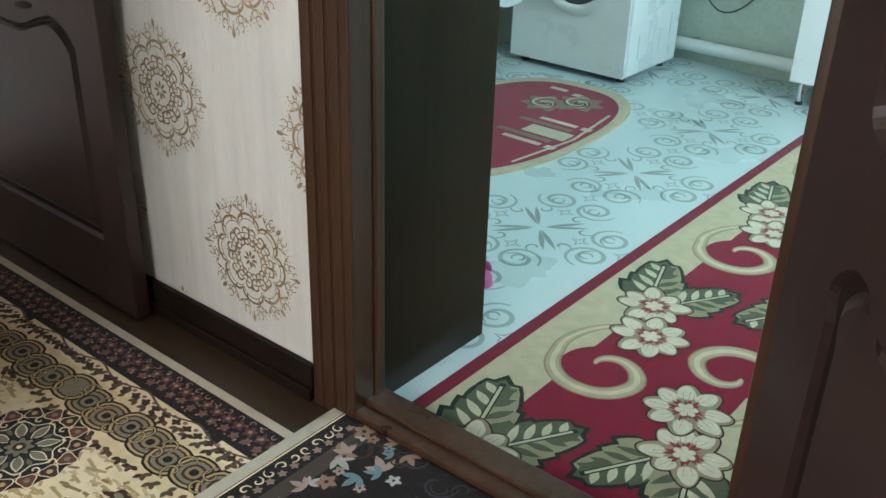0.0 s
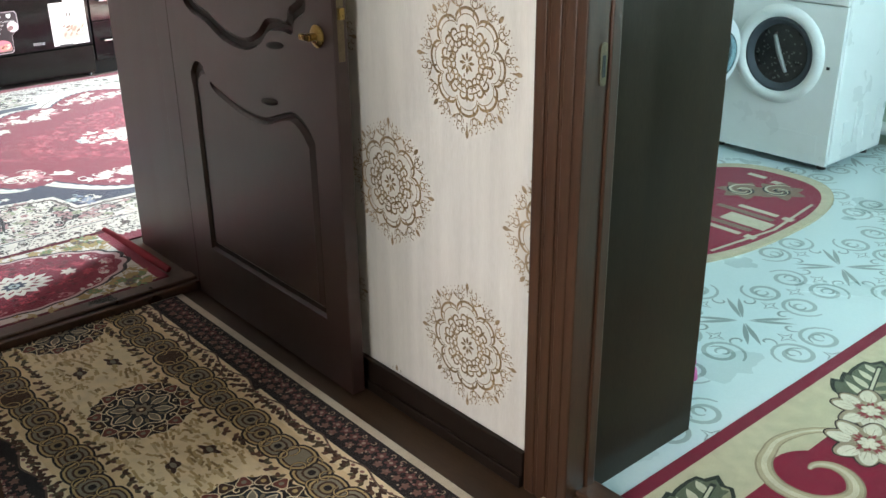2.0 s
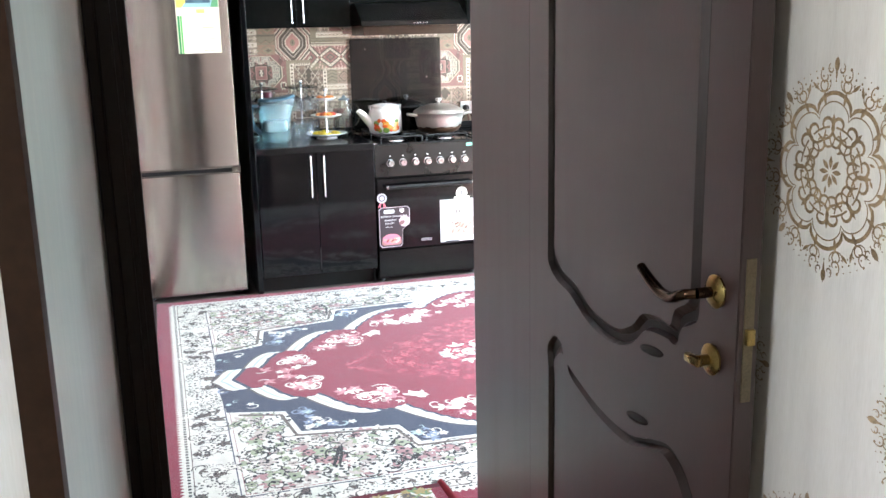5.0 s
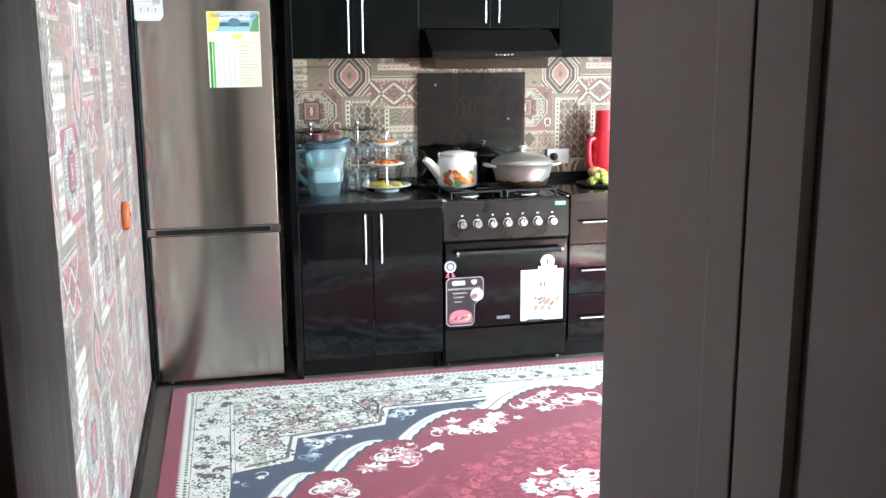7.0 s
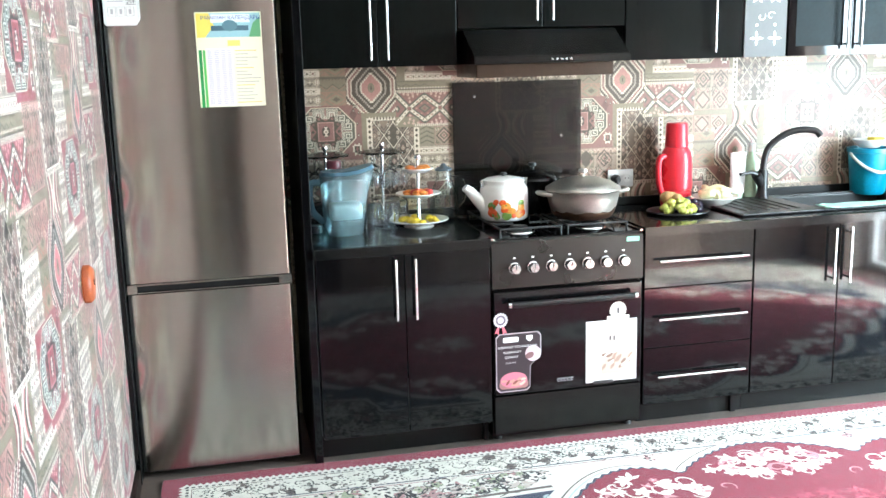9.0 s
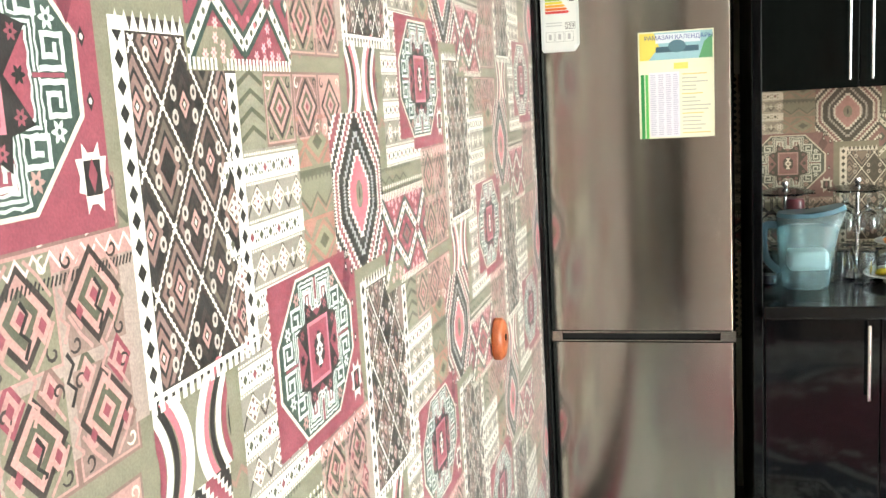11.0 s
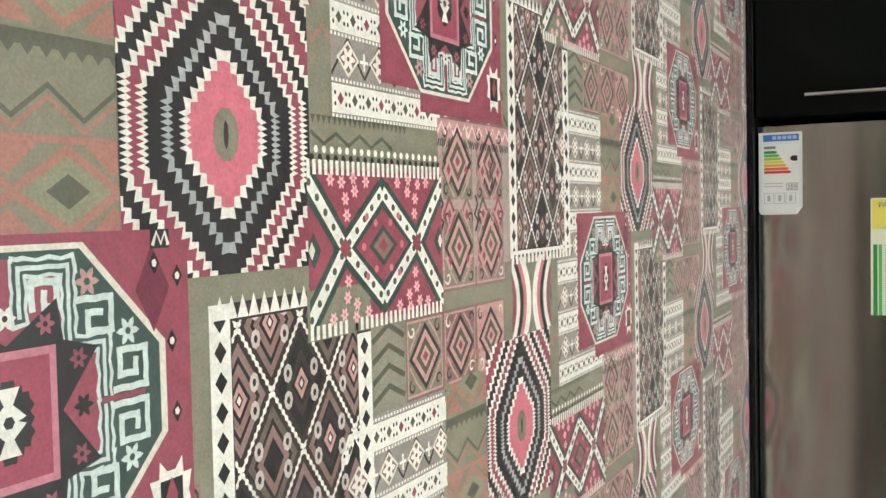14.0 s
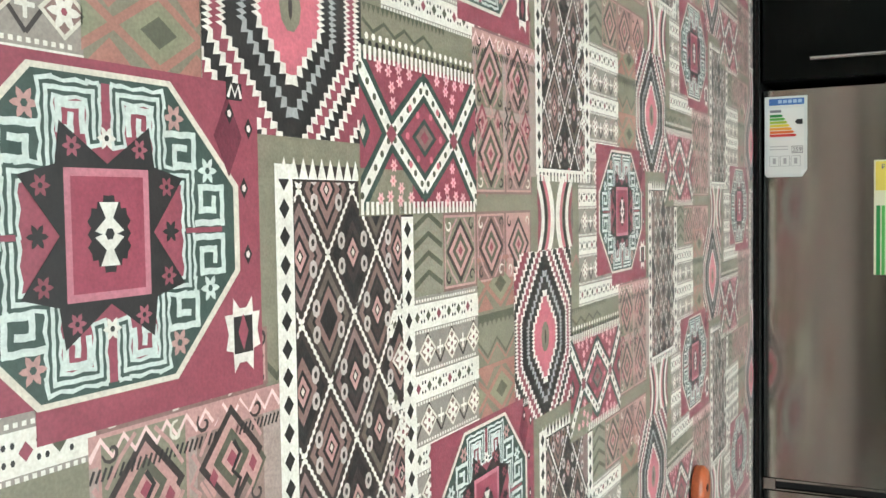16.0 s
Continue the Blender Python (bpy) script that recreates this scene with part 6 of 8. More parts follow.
def vanity():
    ob = thing("vanity_cabinet", (-1.255, 3.73, 0.004), "white vanity cabinet on chrome legs against the green wall", "cabinet")
    part("body", boxes((0, 0.5, 0.016, 0.31, 0.1, 0.8), bevel=0.003), WHITE_PLASTIC, ob)
    for a, b in ((0.002, 0.249), (0.251, 0.498)):
        d = part("door", boxes((a, b, 0, 0.015, 0.1, 0.79), bevel=0.003), WHITE_PLASTIC, ob)
        part("handle", tube([(b - 0.03 if a < 0.1 else a + 0.03, -0.012, 0.5), (b - 0.03 if a < 0.1 else a + 0.03, -0.012, 0.6)], 0.004, 8), CHROME, d, smooth=45)
    for x in (0.04, 0.46):
        for y in (0.05, 0.27):
            leg = part("leg", lathe([(0.0001, 0.014), (0.011, 0.014), (0.011, 0.1), (0.0001, 0.1)], 16, (x, y, 0)), CHROME, ob, "chrome leg", smooth=45)
            part("foot", lathe([(0.0001, 0), (0.014, 0), (0.014, 0.015), (0.0001, 0.015)], 16, (x, y, 0)), BLACK_PLASTIC, leg, smooth=45)


vanity()
pipe = thing("heating_pipe", (-2.55, 4.0, 0.09), "white painted heating pipe along the washroom wall", "pipe")
part("pipe", tube([(0, 0, 0), (2.8, 0, 0)], 0.028, 16), WHITE_PLASTIC, pipe, smooth=45)
for px in (0.75, 1.6, 2.4):
    part("bracket", boxes((px - 0.01, px + 0.01, 0.0, 0.049, -0.034, 0.03)), CHROME, pipe)
cable = thing("hanging_cable", (-1.8, 4.04, 0.0), "thin grey cable hanging in a loop on the washroom wall", "cable")
part("cable", tube(bend([(-0.03, -0.006, 0.75), (-0.03, -0.006, 0.5), (0.02, -0.008, 0.31), (0.12, -0.01, 0.25), (0.24, -0.008, 0.34), (0.3, -0.006, 0.55), (0.3, -0.006, 0.75)], 8), 0.004, 8), GREY_PLASTIC, cable, smooth=45)


def slipper():
    ob = thing("slipper", (-1.352, 1.752, 0.005), "pink rubber slipper behind the door lining", "slipper")
    bm = bmesh.new()
    n = 24
    lo, hi = [], []
    for i in range(n):
        t = 2 * math.pi * i / n
        r = 0.045 + 0.008 * math.cos(t)
        x, y = 0.115 * math.cos(t), r * math.sin(t)
        lo.append(bm.verts.new((x, y, 0)))
        hi.append(bm.verts.new((x * 0.97, y * 0.95, 0.022)))
    for i in range(n):
        bm.faces.new((lo[i], lo[(i + 1) % n], hi[(i + 1) % n], hi[i]))
    bm.faces.new(lo), bm.faces.new(hi)
    part("sole", bm, PINK_PLASTIC, ob, smooth=50)
    strap = bmesh.new()
    rows = []
    for x in (0.02, 0.05, 0.08):
        rows.append([strap.verts.new((x, 0.05 * math.cos(a), 0.016 + 0.045 * math.sin(a))) for a in np.linspace(0, math.pi, 10)])
    for a, b in zip(rows, rows[1:]):
        for i in range(9):
            strap.faces.new((a[i], a[i + 1], b[i + 1], b[i]))
    band = part("strap", strap, PINK_PLASTIC, ob, smooth=50)
    band.modifiers.new("thick", "SOLIDIFY").thickness = 0.006


slipper()

# ---- printed wallpapers ----
CREAM, WHITE = (0.52, 0.46, 0.38), (0.59, 0.54, 0.475)
RED, PINK, ROSE = (0.23, 0.045, 0.065), (0.47, 0.115, 0.145), (0.38, 0.2, 0.18)
OLIVE, MOSS, SOOT = (0.18, 0.16, 0.11), (0.085, 0.08, 0.052), (0.016, 0.012, 0.011)
FOREST, BROWN, DUSK = (0.036, 0.058, 0.046), (0.036, 0.023, 0.02), (0.19, 0.105, 0.092)


def toothed(pts, teeth, deep):
    """A closed outline with saw teeth along its edges."""
    out = []
    for a, b in zip(pts, pts[1:] + pts[:1]):
        a, b = np.array(a), np.array(b)
        d = b - a
        n = np.array((d[1], -d[0])) / max(np.linalg.norm(d), 1e-9) * deep
        for i in range(teeth):
            out += [a + d * i / teeth, a + d * (i + 0.5) / teeth + n]
    return out


def hexagon(cu, cv, a, b, k=0.3):
    return [(cu + a, cv - b * k), (cu + a, cv + b * k), (cu, cv + b), (cu - a, cv + b * k), (cu - a, cv - b * k), (cu, cv - b)]


def rosette(art, u, v, r, ink, heart, layer):
    art.blob(u, v, r, r, ink, layer, 24, 0, 6, 0.35)
    art.blob(u, v, r * 0.35, r * 0.35, heart, layer + 1, 6)


GREYED = (0.3, 0.29, 0.28)


def kilim_hexagon():
    art = Art().rect(-0.107, -0.11, 0.11, 0.112, FOREST, 1)
    rings = [(2.3, PINK), (1.86, WHITE), (1.8, SOOT), (1.62, WHITE), (1.56, RED), (1.36, WHITE), (1.3, SOOT), (1.16, WHITE), (1.1, RED), (0.98, WHITE), (0.93, SOOT), (0.71, GREYED), (0.65, SOOT), (0.5, WHITE), (0.44, PINK)]
    for i, (s, ink) in enumerate(rings):
        pts = hexagon(0, -0.005, 0.086 * s, 0.125 * s, 0.24)
        art.poly(toothed(pts, max(4, int(13 * s)), 0.0075 if ink in (WHITE, GREYED) else 0.005), ink, 2 + i)
    art.blob(0, -0.005, 0.015, 0.021, OLIVE, 18, 10).blob(0, -0.005, 0.003, 0.011, BROWN, 19, 8)
    return art.clipped(-0.107, -0.11, 0.11, 0.112)


def kilim_vase():
    """Wasp-waisted bands above the hexagon."""
    art = Art().rect(-0.022, 0.112, 0.118, 0.225, OLIVE, 1)
    for k, (ink, w) in enumerate(((WHITE, 0.016), (PINK, 0.009), (SOOT, 0.009), (WHITE, 0.011), (RED, 0.01), (SOOT, 0.007))):
        for sx in (-1, 1):
            line = [(0.046 + sx * (0.01 + k * 0.0125 + 0.03 * ((v - 0.155) / 0.06) ** 2), v) for v in np.linspace(0.108, 0.228, 12)]
            art.stroke(line, w, ink, 2 + k)
    return art.clipped(-0.022, 0.112, 0.118, 0.225)


def kilim_panel():
    """The tall dark panel with a net of dotted white diamonds; its top left is (0, 0)."""
    w, h = 0.228, 0.338
    art = Art().rect(0, -h, w, -0.0, BROWN, 1).rect(0.125, -0.044, w, 0.0, OLIVE, 7)
    for u in (0.0, w - 0.024):
        art.rect(u, -h, u + 0.024, -0.0 if u == 0 else -0.046, WHITE, 3)
        for i in range(15):
            v = -0.013 - i * 0.0228
            if u == 0 or v < -0.05:
                art.diamond(u + 0.012, v, 0.007, 0.0085, SOOT, 4)
    for i in range(9):
        u = 0.006 + i * 0.0135
        art.poly([(u, -0.012), (u + 0.0135, -0.012), (u + 0.00675, 0.006)], WHITE, 4)
    for i in range(17):
        u = 0.004 + i * 0.0135
        art.rect(u, -h - 0.008, u + 0.008, -h + 0.006, WHITE, 4)
    art.rect(0, -h + 0.004, w, -h + 0.009, WHITE, 4)
    net = Art()
    a0, a1 = 0.032, w - 0.032
    cw, rh = (a1 - a0) / 2.0, 0.056
    for r in range(-1, 6):
        for c in range(-1, 3):
            cu, cv = a0 + cw * (c + 0.5) + (cw / 2 if r % 2 else 0), -0.02 - r * rh
            tone = ((0.17, 0.1, 0.085), SOOT, (0.11, 0.08, 0.062), (0.2, 0.12, 0.11))[(r + 2 * c) % 4]
            for s, ink in ((0.8, tone), (0.62, SOOT), (0.52, (DUSK, BROWN)[(r + c) % 2]), (0.34, SOOT), (0.24, ROSE), (0.12, SOOT), (0.07, CREAM)):
                net.diamond(cu, cv, cw * 0.5 * s, rh * s, ink, 2)
            e = [(cu - cw * 0.5, cv), (cu, cv - rh), (cu + cw * 0.5, cv), (cu, cv + rh)]
            for p, q in zip(e, e[1:] + e[:1]):
                p, q = np.array(p), np.array(q)
                net.stroke([p, q], 0.0022, CREAM, 4)
                for i in range(10):
                    m = p + (q - p) * (i + 0.5) / 10
                    net.blob(m[0], m[1], 0.0026, 0.0026, WHITE, 5, 5)
            for sx, sy in ((-0.5, 0.5), (0.5, 0.5), (0.5, -0.5), (-0.5, -0.5)):
                net.blob(cu + cw * sx * 0.46, cv + rh * sy * 0.4, 0.006, 0.008, (0.4, 0.34, 0.3), 4, 8).blob(cu + cw * sx * 0.46, cv + rh * sy * 0.4, 0.0025, 0.0035, BROWN, 5, 6)
    art.add(net.clipped(0.025, -h + 0.011, w - 0.025, -0.014))
    return art.clipped(0.0, -h - 0.009, w, 0.007)


def kilim_cross():
    """Red patch with a white dotted X of diamonds; lower left is (0, 0)."""
    w, h = 0.252, 0.142
    art = Art().rect(0, 0, w, h, RED, 5)
    cu, cv = w / 2, h / 2
    for i in range(28):
        u = i * w / 28
        art.rect(u, -0.006, u + 0.005, 0.006, WHITE, 6).rect(u, h - 0.005, u + 0.005, h + 0.008, WHITE, 6)
    for sx in (-1, 1):
        art.poly([(cu, h - 0.004), (cu + sx * 0.02, h - 0.022), (cu, h - 0.034), (cu - sx * 0.02, h - 0.022)], FOREST, 6).poly([(cu, 0.004), (cu + sx * 0.02, 0.022), (cu, 0.034), (cu - sx * 0.02, 0.022)], FOREST, 6)
    for sy in (-1, 1):
        zig = [(cu - 0.13, cv + sy * 0.066), (cu - 0.068, cv), (cu, cv - sy * 0.052), (cu + 0.068, cv), (cu + 0.13, cv + sy * 0.066)]
        for p, q in zip(zig, zig[1:]):
            p, q = np.array(p), np.array(q)
            art.stroke([p, q], 0.026, FOREST, 6).stroke([p, q], 0.0125, WHITE, 7)
            for i in range(5):
                m = p + (q - p) * (i + 0.5) / 5
                art.blob(m[0], m[1], 0.0036, 0.0036, MOSS, 8, 8)
    art.diamond(cu, cv, 0.05, 0.036, RED, 8).diamond(cu, cv, 0.027, 0.02, FOREST, 9).diamond(cu, cv, 0.019, 0.014, DUSK, 10).diamond(cu, cv, 0.009, 0.007, RED, 11)
    for sx in (-1, 1):
        art.diamond(cu + sx * 0.068, cv, 0.01, 0.01, RED, 9).blob(cu + sx * 0.036, cv, 0.004, 0.004, PINK, 10, 8)
        for sy in (-1, 1):
            art.blob(cu + sx * 0.014, cv + sy * 0.022, 0.0038, 0.0038, PINK, 10, 8)
    for sx in (-1, 1):
        for sy in (-1, 1):
            a, b = np.array((cu + sx * 0.045, cv + sy * 0.008)), np.array((cu + sx * 0.128, cv + sy * 0.066))
            for du, dv in ((0.03, 0.061), (0.05, 0.052), (0.052, 0.064), (0.072, 0.06), (0.066, 0.045), (0.09, 0.062), (0.064, 0.03)):
                rosette(art, cu + sx * du, cv + sy * dv, 0.0052, (0.6, 0.3, 0.3), PINK, 7)
            art.blob(cu + sx * 0.03, cv + sy * 0.028, 0.004, 0.004, PINK, 9, 6)
        art.diamond(cu + sx * 0.118, cv, 0.011, 0.016, FOREST, 6).diamond(cu + sx * 0.121, cv, 0.005, 0.008, CREAM, 7)
    return art.clipped(0, -0.007, w, h + 0.009)


def kilim_cells(u0, v0, u1, v1, nu, nv, seed):
    """Small faded woven cells."""
    rnd = random.Random(seed)
    art = Art().rect(u0, v0, u1, v1, DUSK, 2)
    cw, ch = (u1 - u0) / nu, (v1 - v0) / nv
    for i in range(nu):
        for j in range(nv):
            a, b = u0 + i * cw, v0 + j * ch
            ink = rnd.choice((DUSK, OLIVE, ROSE, (0.22, 0.14, 0.12)))
            art.rect(a + 0.003, b + 0.003, a + cw - 0.003, b + ch - 0.003, ROSE, 3).rect(a + 0.0055, b + 0.0055, a + cw - 0.0055, b + ch - 0.0055, ink, 4)
            cu, cv = a + cw / 2, b + ch / 2
            for s, k in ((0.42, BROWN), (0.34, ROSE), (0.24, MOSS), (0.14, ROSE), (0.07, RED)):
                art.diamond(cu, cv, cw * s, ch * s, k, 5)
            for sx in (-1, 1):
                for sy in (-1, 1):
                    art.stroke([(cu + sx * cw * 0.4, cv + sy * ch * 0.1), (cu + sx * cw * 0.26, cv + sy * ch * 0.28), (cu + sx * cw * 0.1, cv + sy * ch * 0.42)], 0.0032, ROSE, 6)
                    art.curl(cu + sx * cw * 0.34, cv + sy * ch * 0.34, 0.008, 0.9, rnd.uniform(0, 6), 0.003, CREAM if rnd.random() < 0.4 else BROWN, 6, 10)
    return art


def kilim_stripes(u0, v0, u1, v1):
    """White embroidered bands between olive rows with rosettes."""
    art, v, k = Art().rect(u0, v0, u1, v1, (0.24, 0.2, 0.17), 2), v0, 0
    while v < v1:
        if k % 2 == 0:
            art.rect(u0, v + 0.004, u1, v + 0.03, WHITE, 3)
            for i in range(int((u1 - u0) / 0.006)):
                art.rect(u0 + i * 0.006, v, u0 + i * 0.006 + 0.0032, v + 0.003, WHITE, 3).rect(u0 + i * 0.006, v + 0.032, u0 + i * 0.006 + 0.0032, v + 0.035, WHITE, 3)
            for i in range(int((u1 - u0) / 0.024)):
                u = u0 + 0.014 + i * 0.024
                art.diamond(u, v + 0.017, 0.0052, 0.006, RED if (i + k // 2) % 3 == 0 else MOSS, 4)
                for su in (-1, 1):
                    art.blob(u + su * 0.009, v + 0.022, 0.0017, 0.0022, SOOT, 4, 6).blob(u + su * 0.009, v + 0.012, 0.0017, 0.0022, SOOT, 4, 6)
            v += 0.036
        else:
            for i in range(int((u1 - u0) / 0.05) + 1):
                u = u0 + 0.028 + i * 0.056
                for p, q in (((u - 0.028, v + 0.002), (u, v + 0.036)), ((u, v + 0.036), (u + 0.028, v + 0.002))):
                    art.stroke([p, q], 0.003, BROWN, 3)
                art.diamond(u, v + 0.018, 0.019, 0.017, CREAM, 4).diamond(u, v + 0.018, 0.015, 0.0135, DUSK, 5)
                art.blob(u, v + 0.018, 0.0095, 0.009, WHITE, 6, 24, 0, 6, 0.35).blob(u, v + 0.018, 0.0025, 0.0025, RED, 7, 6)
                art.rect(u + 0.0265, v + 0.01, u + 0.0295, v + 0.026, WHITE, 4).rect(u + 0.021, v + 0.0165, u + 0.035, v + 0.0195, WHITE, 4)
            v += 0.037
        k += 1
    return art.clipped(u0, v0, u1, v1)


def kilim_bands(u0, v0, u1, v1):
    """Olive bands with red diamonds and chevrons."""
    art = Art().rect(u0, v0, u1, v1, OLIVE, 2)
    faded = (0.3, 0.13, 0.1)
    w = u1 - u0
    for v, h in ((v0 + 0.003, 0.058), (v0 + 0.131, 0.058)):
        for i in range(-1, 2):
            u = u0 + w * (0.62 + i * 0.75)
            art.diamond(u, v + h / 2, w * 0.44, h * 0.5, faded, 3).diamond(u, v + h / 2, w * 0.33, h * 0.37, (0.2, 0.19, 0.12), 4).diamond(u, v + h / 2, w * 0.16, h * 0.19, MOSS, 5)
            art.poly([(u - w * 0.62, v + h), (u - w * 0.2, v + h), (u - w * 0.41, v + h * 0.66)], faded, 4).poly([(u - w * 0.62, v), (u - w * 0.2, v), (u - w * 0.41, v + h * 0.34)], faded, 4)
        art.rect(u0, v + h, u1, v + h + 0.005, faded, 5)
    art.rect(u0, v0 + 0.118, u1, v0 + 0.127, MOSS, 3)
    for i in range(9):
        art.poly([(u0 + i * w / 8 - 0.006, v0 + 0.12), (u0 + i * w / 8 + 0.006, v0 + 0.12), (u0 + i * w / 8, v0 + 0.112)], MOSS, 3)
    for ink, dv in ((MOSS, 0.0), (faded, -0.007)):
        art.stroke([(u0 + w * k / 4, v0 + 0.096 + dv - (0.02 if k % 2 else 0)) for k in range(-1, 6)], 0.004, ink, 4)
    return art.clipped(u0, v0, u1, v1)


def kilim_octagon():
    """The great octagon with Greek keys round a stepped star."""
    art = Art().rect(-0.06, -0.122, 0.153, 0.108, RED, 6).rect(-0.14, -0.10, -0.06, 0.108, RED, 6)
    a, b, c = 0.12, 0.096, 0.055
    octa = [(c, -b), (a, -0.03), (a, 0.03), (c, b), (-c, b), (-a, 0.03), (-a, -0.03), (-c, -b)]
    big = [(u * 1.02, v * 1.02) for u, v in octa]
    art.poly([(u * 1.07, v * 1.06) for u, v in octa], CREAM, 7).poly(big, FOREST, 8)
    frost = (0.47, 0.5, 0.46)
    cross = [(0.01, 0.088), (0.046, 0.088), (0.046, 0.038), (0.073, 0.038), (0.073, 0.006)]
    field = cross + [(u, -v) for u, v in cross[::-1]] + [(-u, -v) for u, v in cross] + [(-u, v) for u, v in cross[::-1]]
    art.poly(field, RED, 9)
    keys = ([(0.01, 0.06), (0.01, 0.088), (0.046, 0.088), (0.046, 0.038), (0.073, 0.038), (0.073, 0.004)],)
    hooks = ([(0.019, 0.064), (0.019, 0.079), (0.037, 0.079), (0.037, 0.064), (0.028, 0.064), (0.028, 0.072)],
             [(0.054, 0.066), (0.08, 0.066), (0.08, 0.045), (0.061, 0.045), (0.061, 0.057), (0.071, 0.057)],
             [(0.082, 0.005), (0.109, 0.005), (0.109, 0.03), (0.086, 0.03), (0.086, 0.014), (0.1, 0.014), (0.1, 0.022)])

    def ribbon(pts, wide, ink, layer):
        for p, q in zip(pts, pts[1:]):
            p, q = np.array(p), np.array(q)
            d = (q - p) / np.linalg.norm(q - p) * wide / 2
            n = max(2, int(np.linalg.norm(q - p) / 0.006))
            art.stroke([p - d + (q - p + 2 * d) * i / n + np.array((d[1], -d[0])) * 0.16 * (-1) ** i for i in range(n + 1)], wide, ink, layer)

    for su in (-1, 1):
        for sv in (-1, 1):
            for path in keys:
                pts = [(su * u, sv * v) for u, v in path]
                for wide, ink, layer in ((0.013, frost, 11), (0.0078, FOREST, 12), (0.003, frost, 13)):
                    ribbon(pts, wide, ink, layer)
            for path in hooks:
                ribbon([(su * u, sv * v) for u, v in path], 0.0046, frost, 12)
            rosette(art, su * 0.061, sv * 0.077, 0.0075, ROSE, FOREST, 11)
            rosette(art, su * 0.094, sv * 0.042, 0.0075, frost, FOREST, 11)
    for sv in (-1, 1):
        art.rect(-0.0035, min(sv * 0.06, sv * 0.094), 0.0035, max(sv * 0.06, sv * 0.094), RED, 14).rect(min(sv * 0.07, sv * 0.108), -0.0018, max(sv * 0.07, sv * 0.108), 0.0018, RED, 14)
    points = [(0.037, 0.069), (0.041, 0.043), (0.068, 0.036), (0.039, 0.0)]
    mirror = [(0.068, -0.036), (0.041, -0.043), (0.037, -0.069), (0.0, -0.044)]
    star = points + mirror
    star += [(-u, -v) for u, v in points] + [(-u, -v) for u, v in mirror]
    art.poly(star, SOOT, 14)
    for su, sv in ((0, 1), (0, -1), (1, 0), (-1, 0)):
        rosette(art, su * 0.055, sv * 0.06, 0.006, WHITE if sv else SOOT, SOOT, 15)
    art.rect(-0.035, -0.041, 0.035, 0.041, (0.4, 0.14, 0.17), 16).rect(-0.03, -0.036, 0.03, 0.036, (0.25, 0.04, 0.065), 17)
    art.poly(toothed(hexagon(0, 0, 0.015, 0.024, 0.5), 3, 0.003), SOOT, 18)
    for sv in (-1, 1):
        art.poly([(-0.008, sv * 0.02), (0.008, sv * 0.02), (0.003, sv * 0.01), (0.012, sv * 0.002), (0.006, 0), (-0.006, 0), (-0.012, sv * 0.002), (-0.003, sv * 0.01)], WHITE, 19)
    art.blob(0, 0, 0.004, 0.004, SOOT, 20, 6)
    for su in (-1, 1):
        for sv in (-1, 1):
            rosette(art, su * 0.052, sv * 0.03, 0.0055, (0.2, 0.045, 0.06), SOOT, 15)
            rosette(art, su * 0.028, sv * 0.054, 0.0055, (0.26, 0.07, 0.09), SOOT, 15)
    # corners of the red ground
    for k, (u, v) in enumerate(((0.135, 0.03), (0.138, -0.02), (0.12, 0.085), (0.142, 0.075), (0.135, -0.085))):
        art.diamond(u, v, 0.005, 0.008, SOOT, 9).blob(u, v, 0.0025, 0.003, WHITE, 10, 5)
    art.diamond(0.118, 0.068, 0.016, 0.03, (0.13, 0.02, 0.035), 8)
    art.rect(0.117, 0.095, 0.135, 0.108, SOOT, 9).stroke([(0.119, 0.097), (0.123, 0.106), (0.127, 0.098), (0.131, 0.106), (0.134, 0.097)], 0.003, WHITE, 10)
    for su in (1,):
        u, v = 0.13, -0.078
        art.poly([(u - 0.02, v - 0.012), (u - 0.017, v), (u - 0.021, v + 0.014), (u - 0.012, v + 0.014), (u - 0.011, v + 0.026), (u - 0.004, v + 0.018), (u + 0.004, v + 0.018), (u + 0.011, v + 0.026), (u + 0.012, v + 0.014), (u + 0.02, v + 0.014), (u + 0.017, v), (u + 0.02, v - 0.012), (u + 0.012, v - 0.014), (u + 0.011, v - 0.03), (u + 0.003, v - 0.023), (u - 0.005, v - 0.023), (u - 0.011, v - 0.03), (u - 0.012, v - 0.014)], WHITE, 11).rect(u - 0.011, v - 0.016, u + 0.011, v + 0.012, SOOT, 12).diamond(u, v, 0.006, 0.014, RED, 13)
    return art.clipped(-0.14, -0.125, 0.153, 0.114)


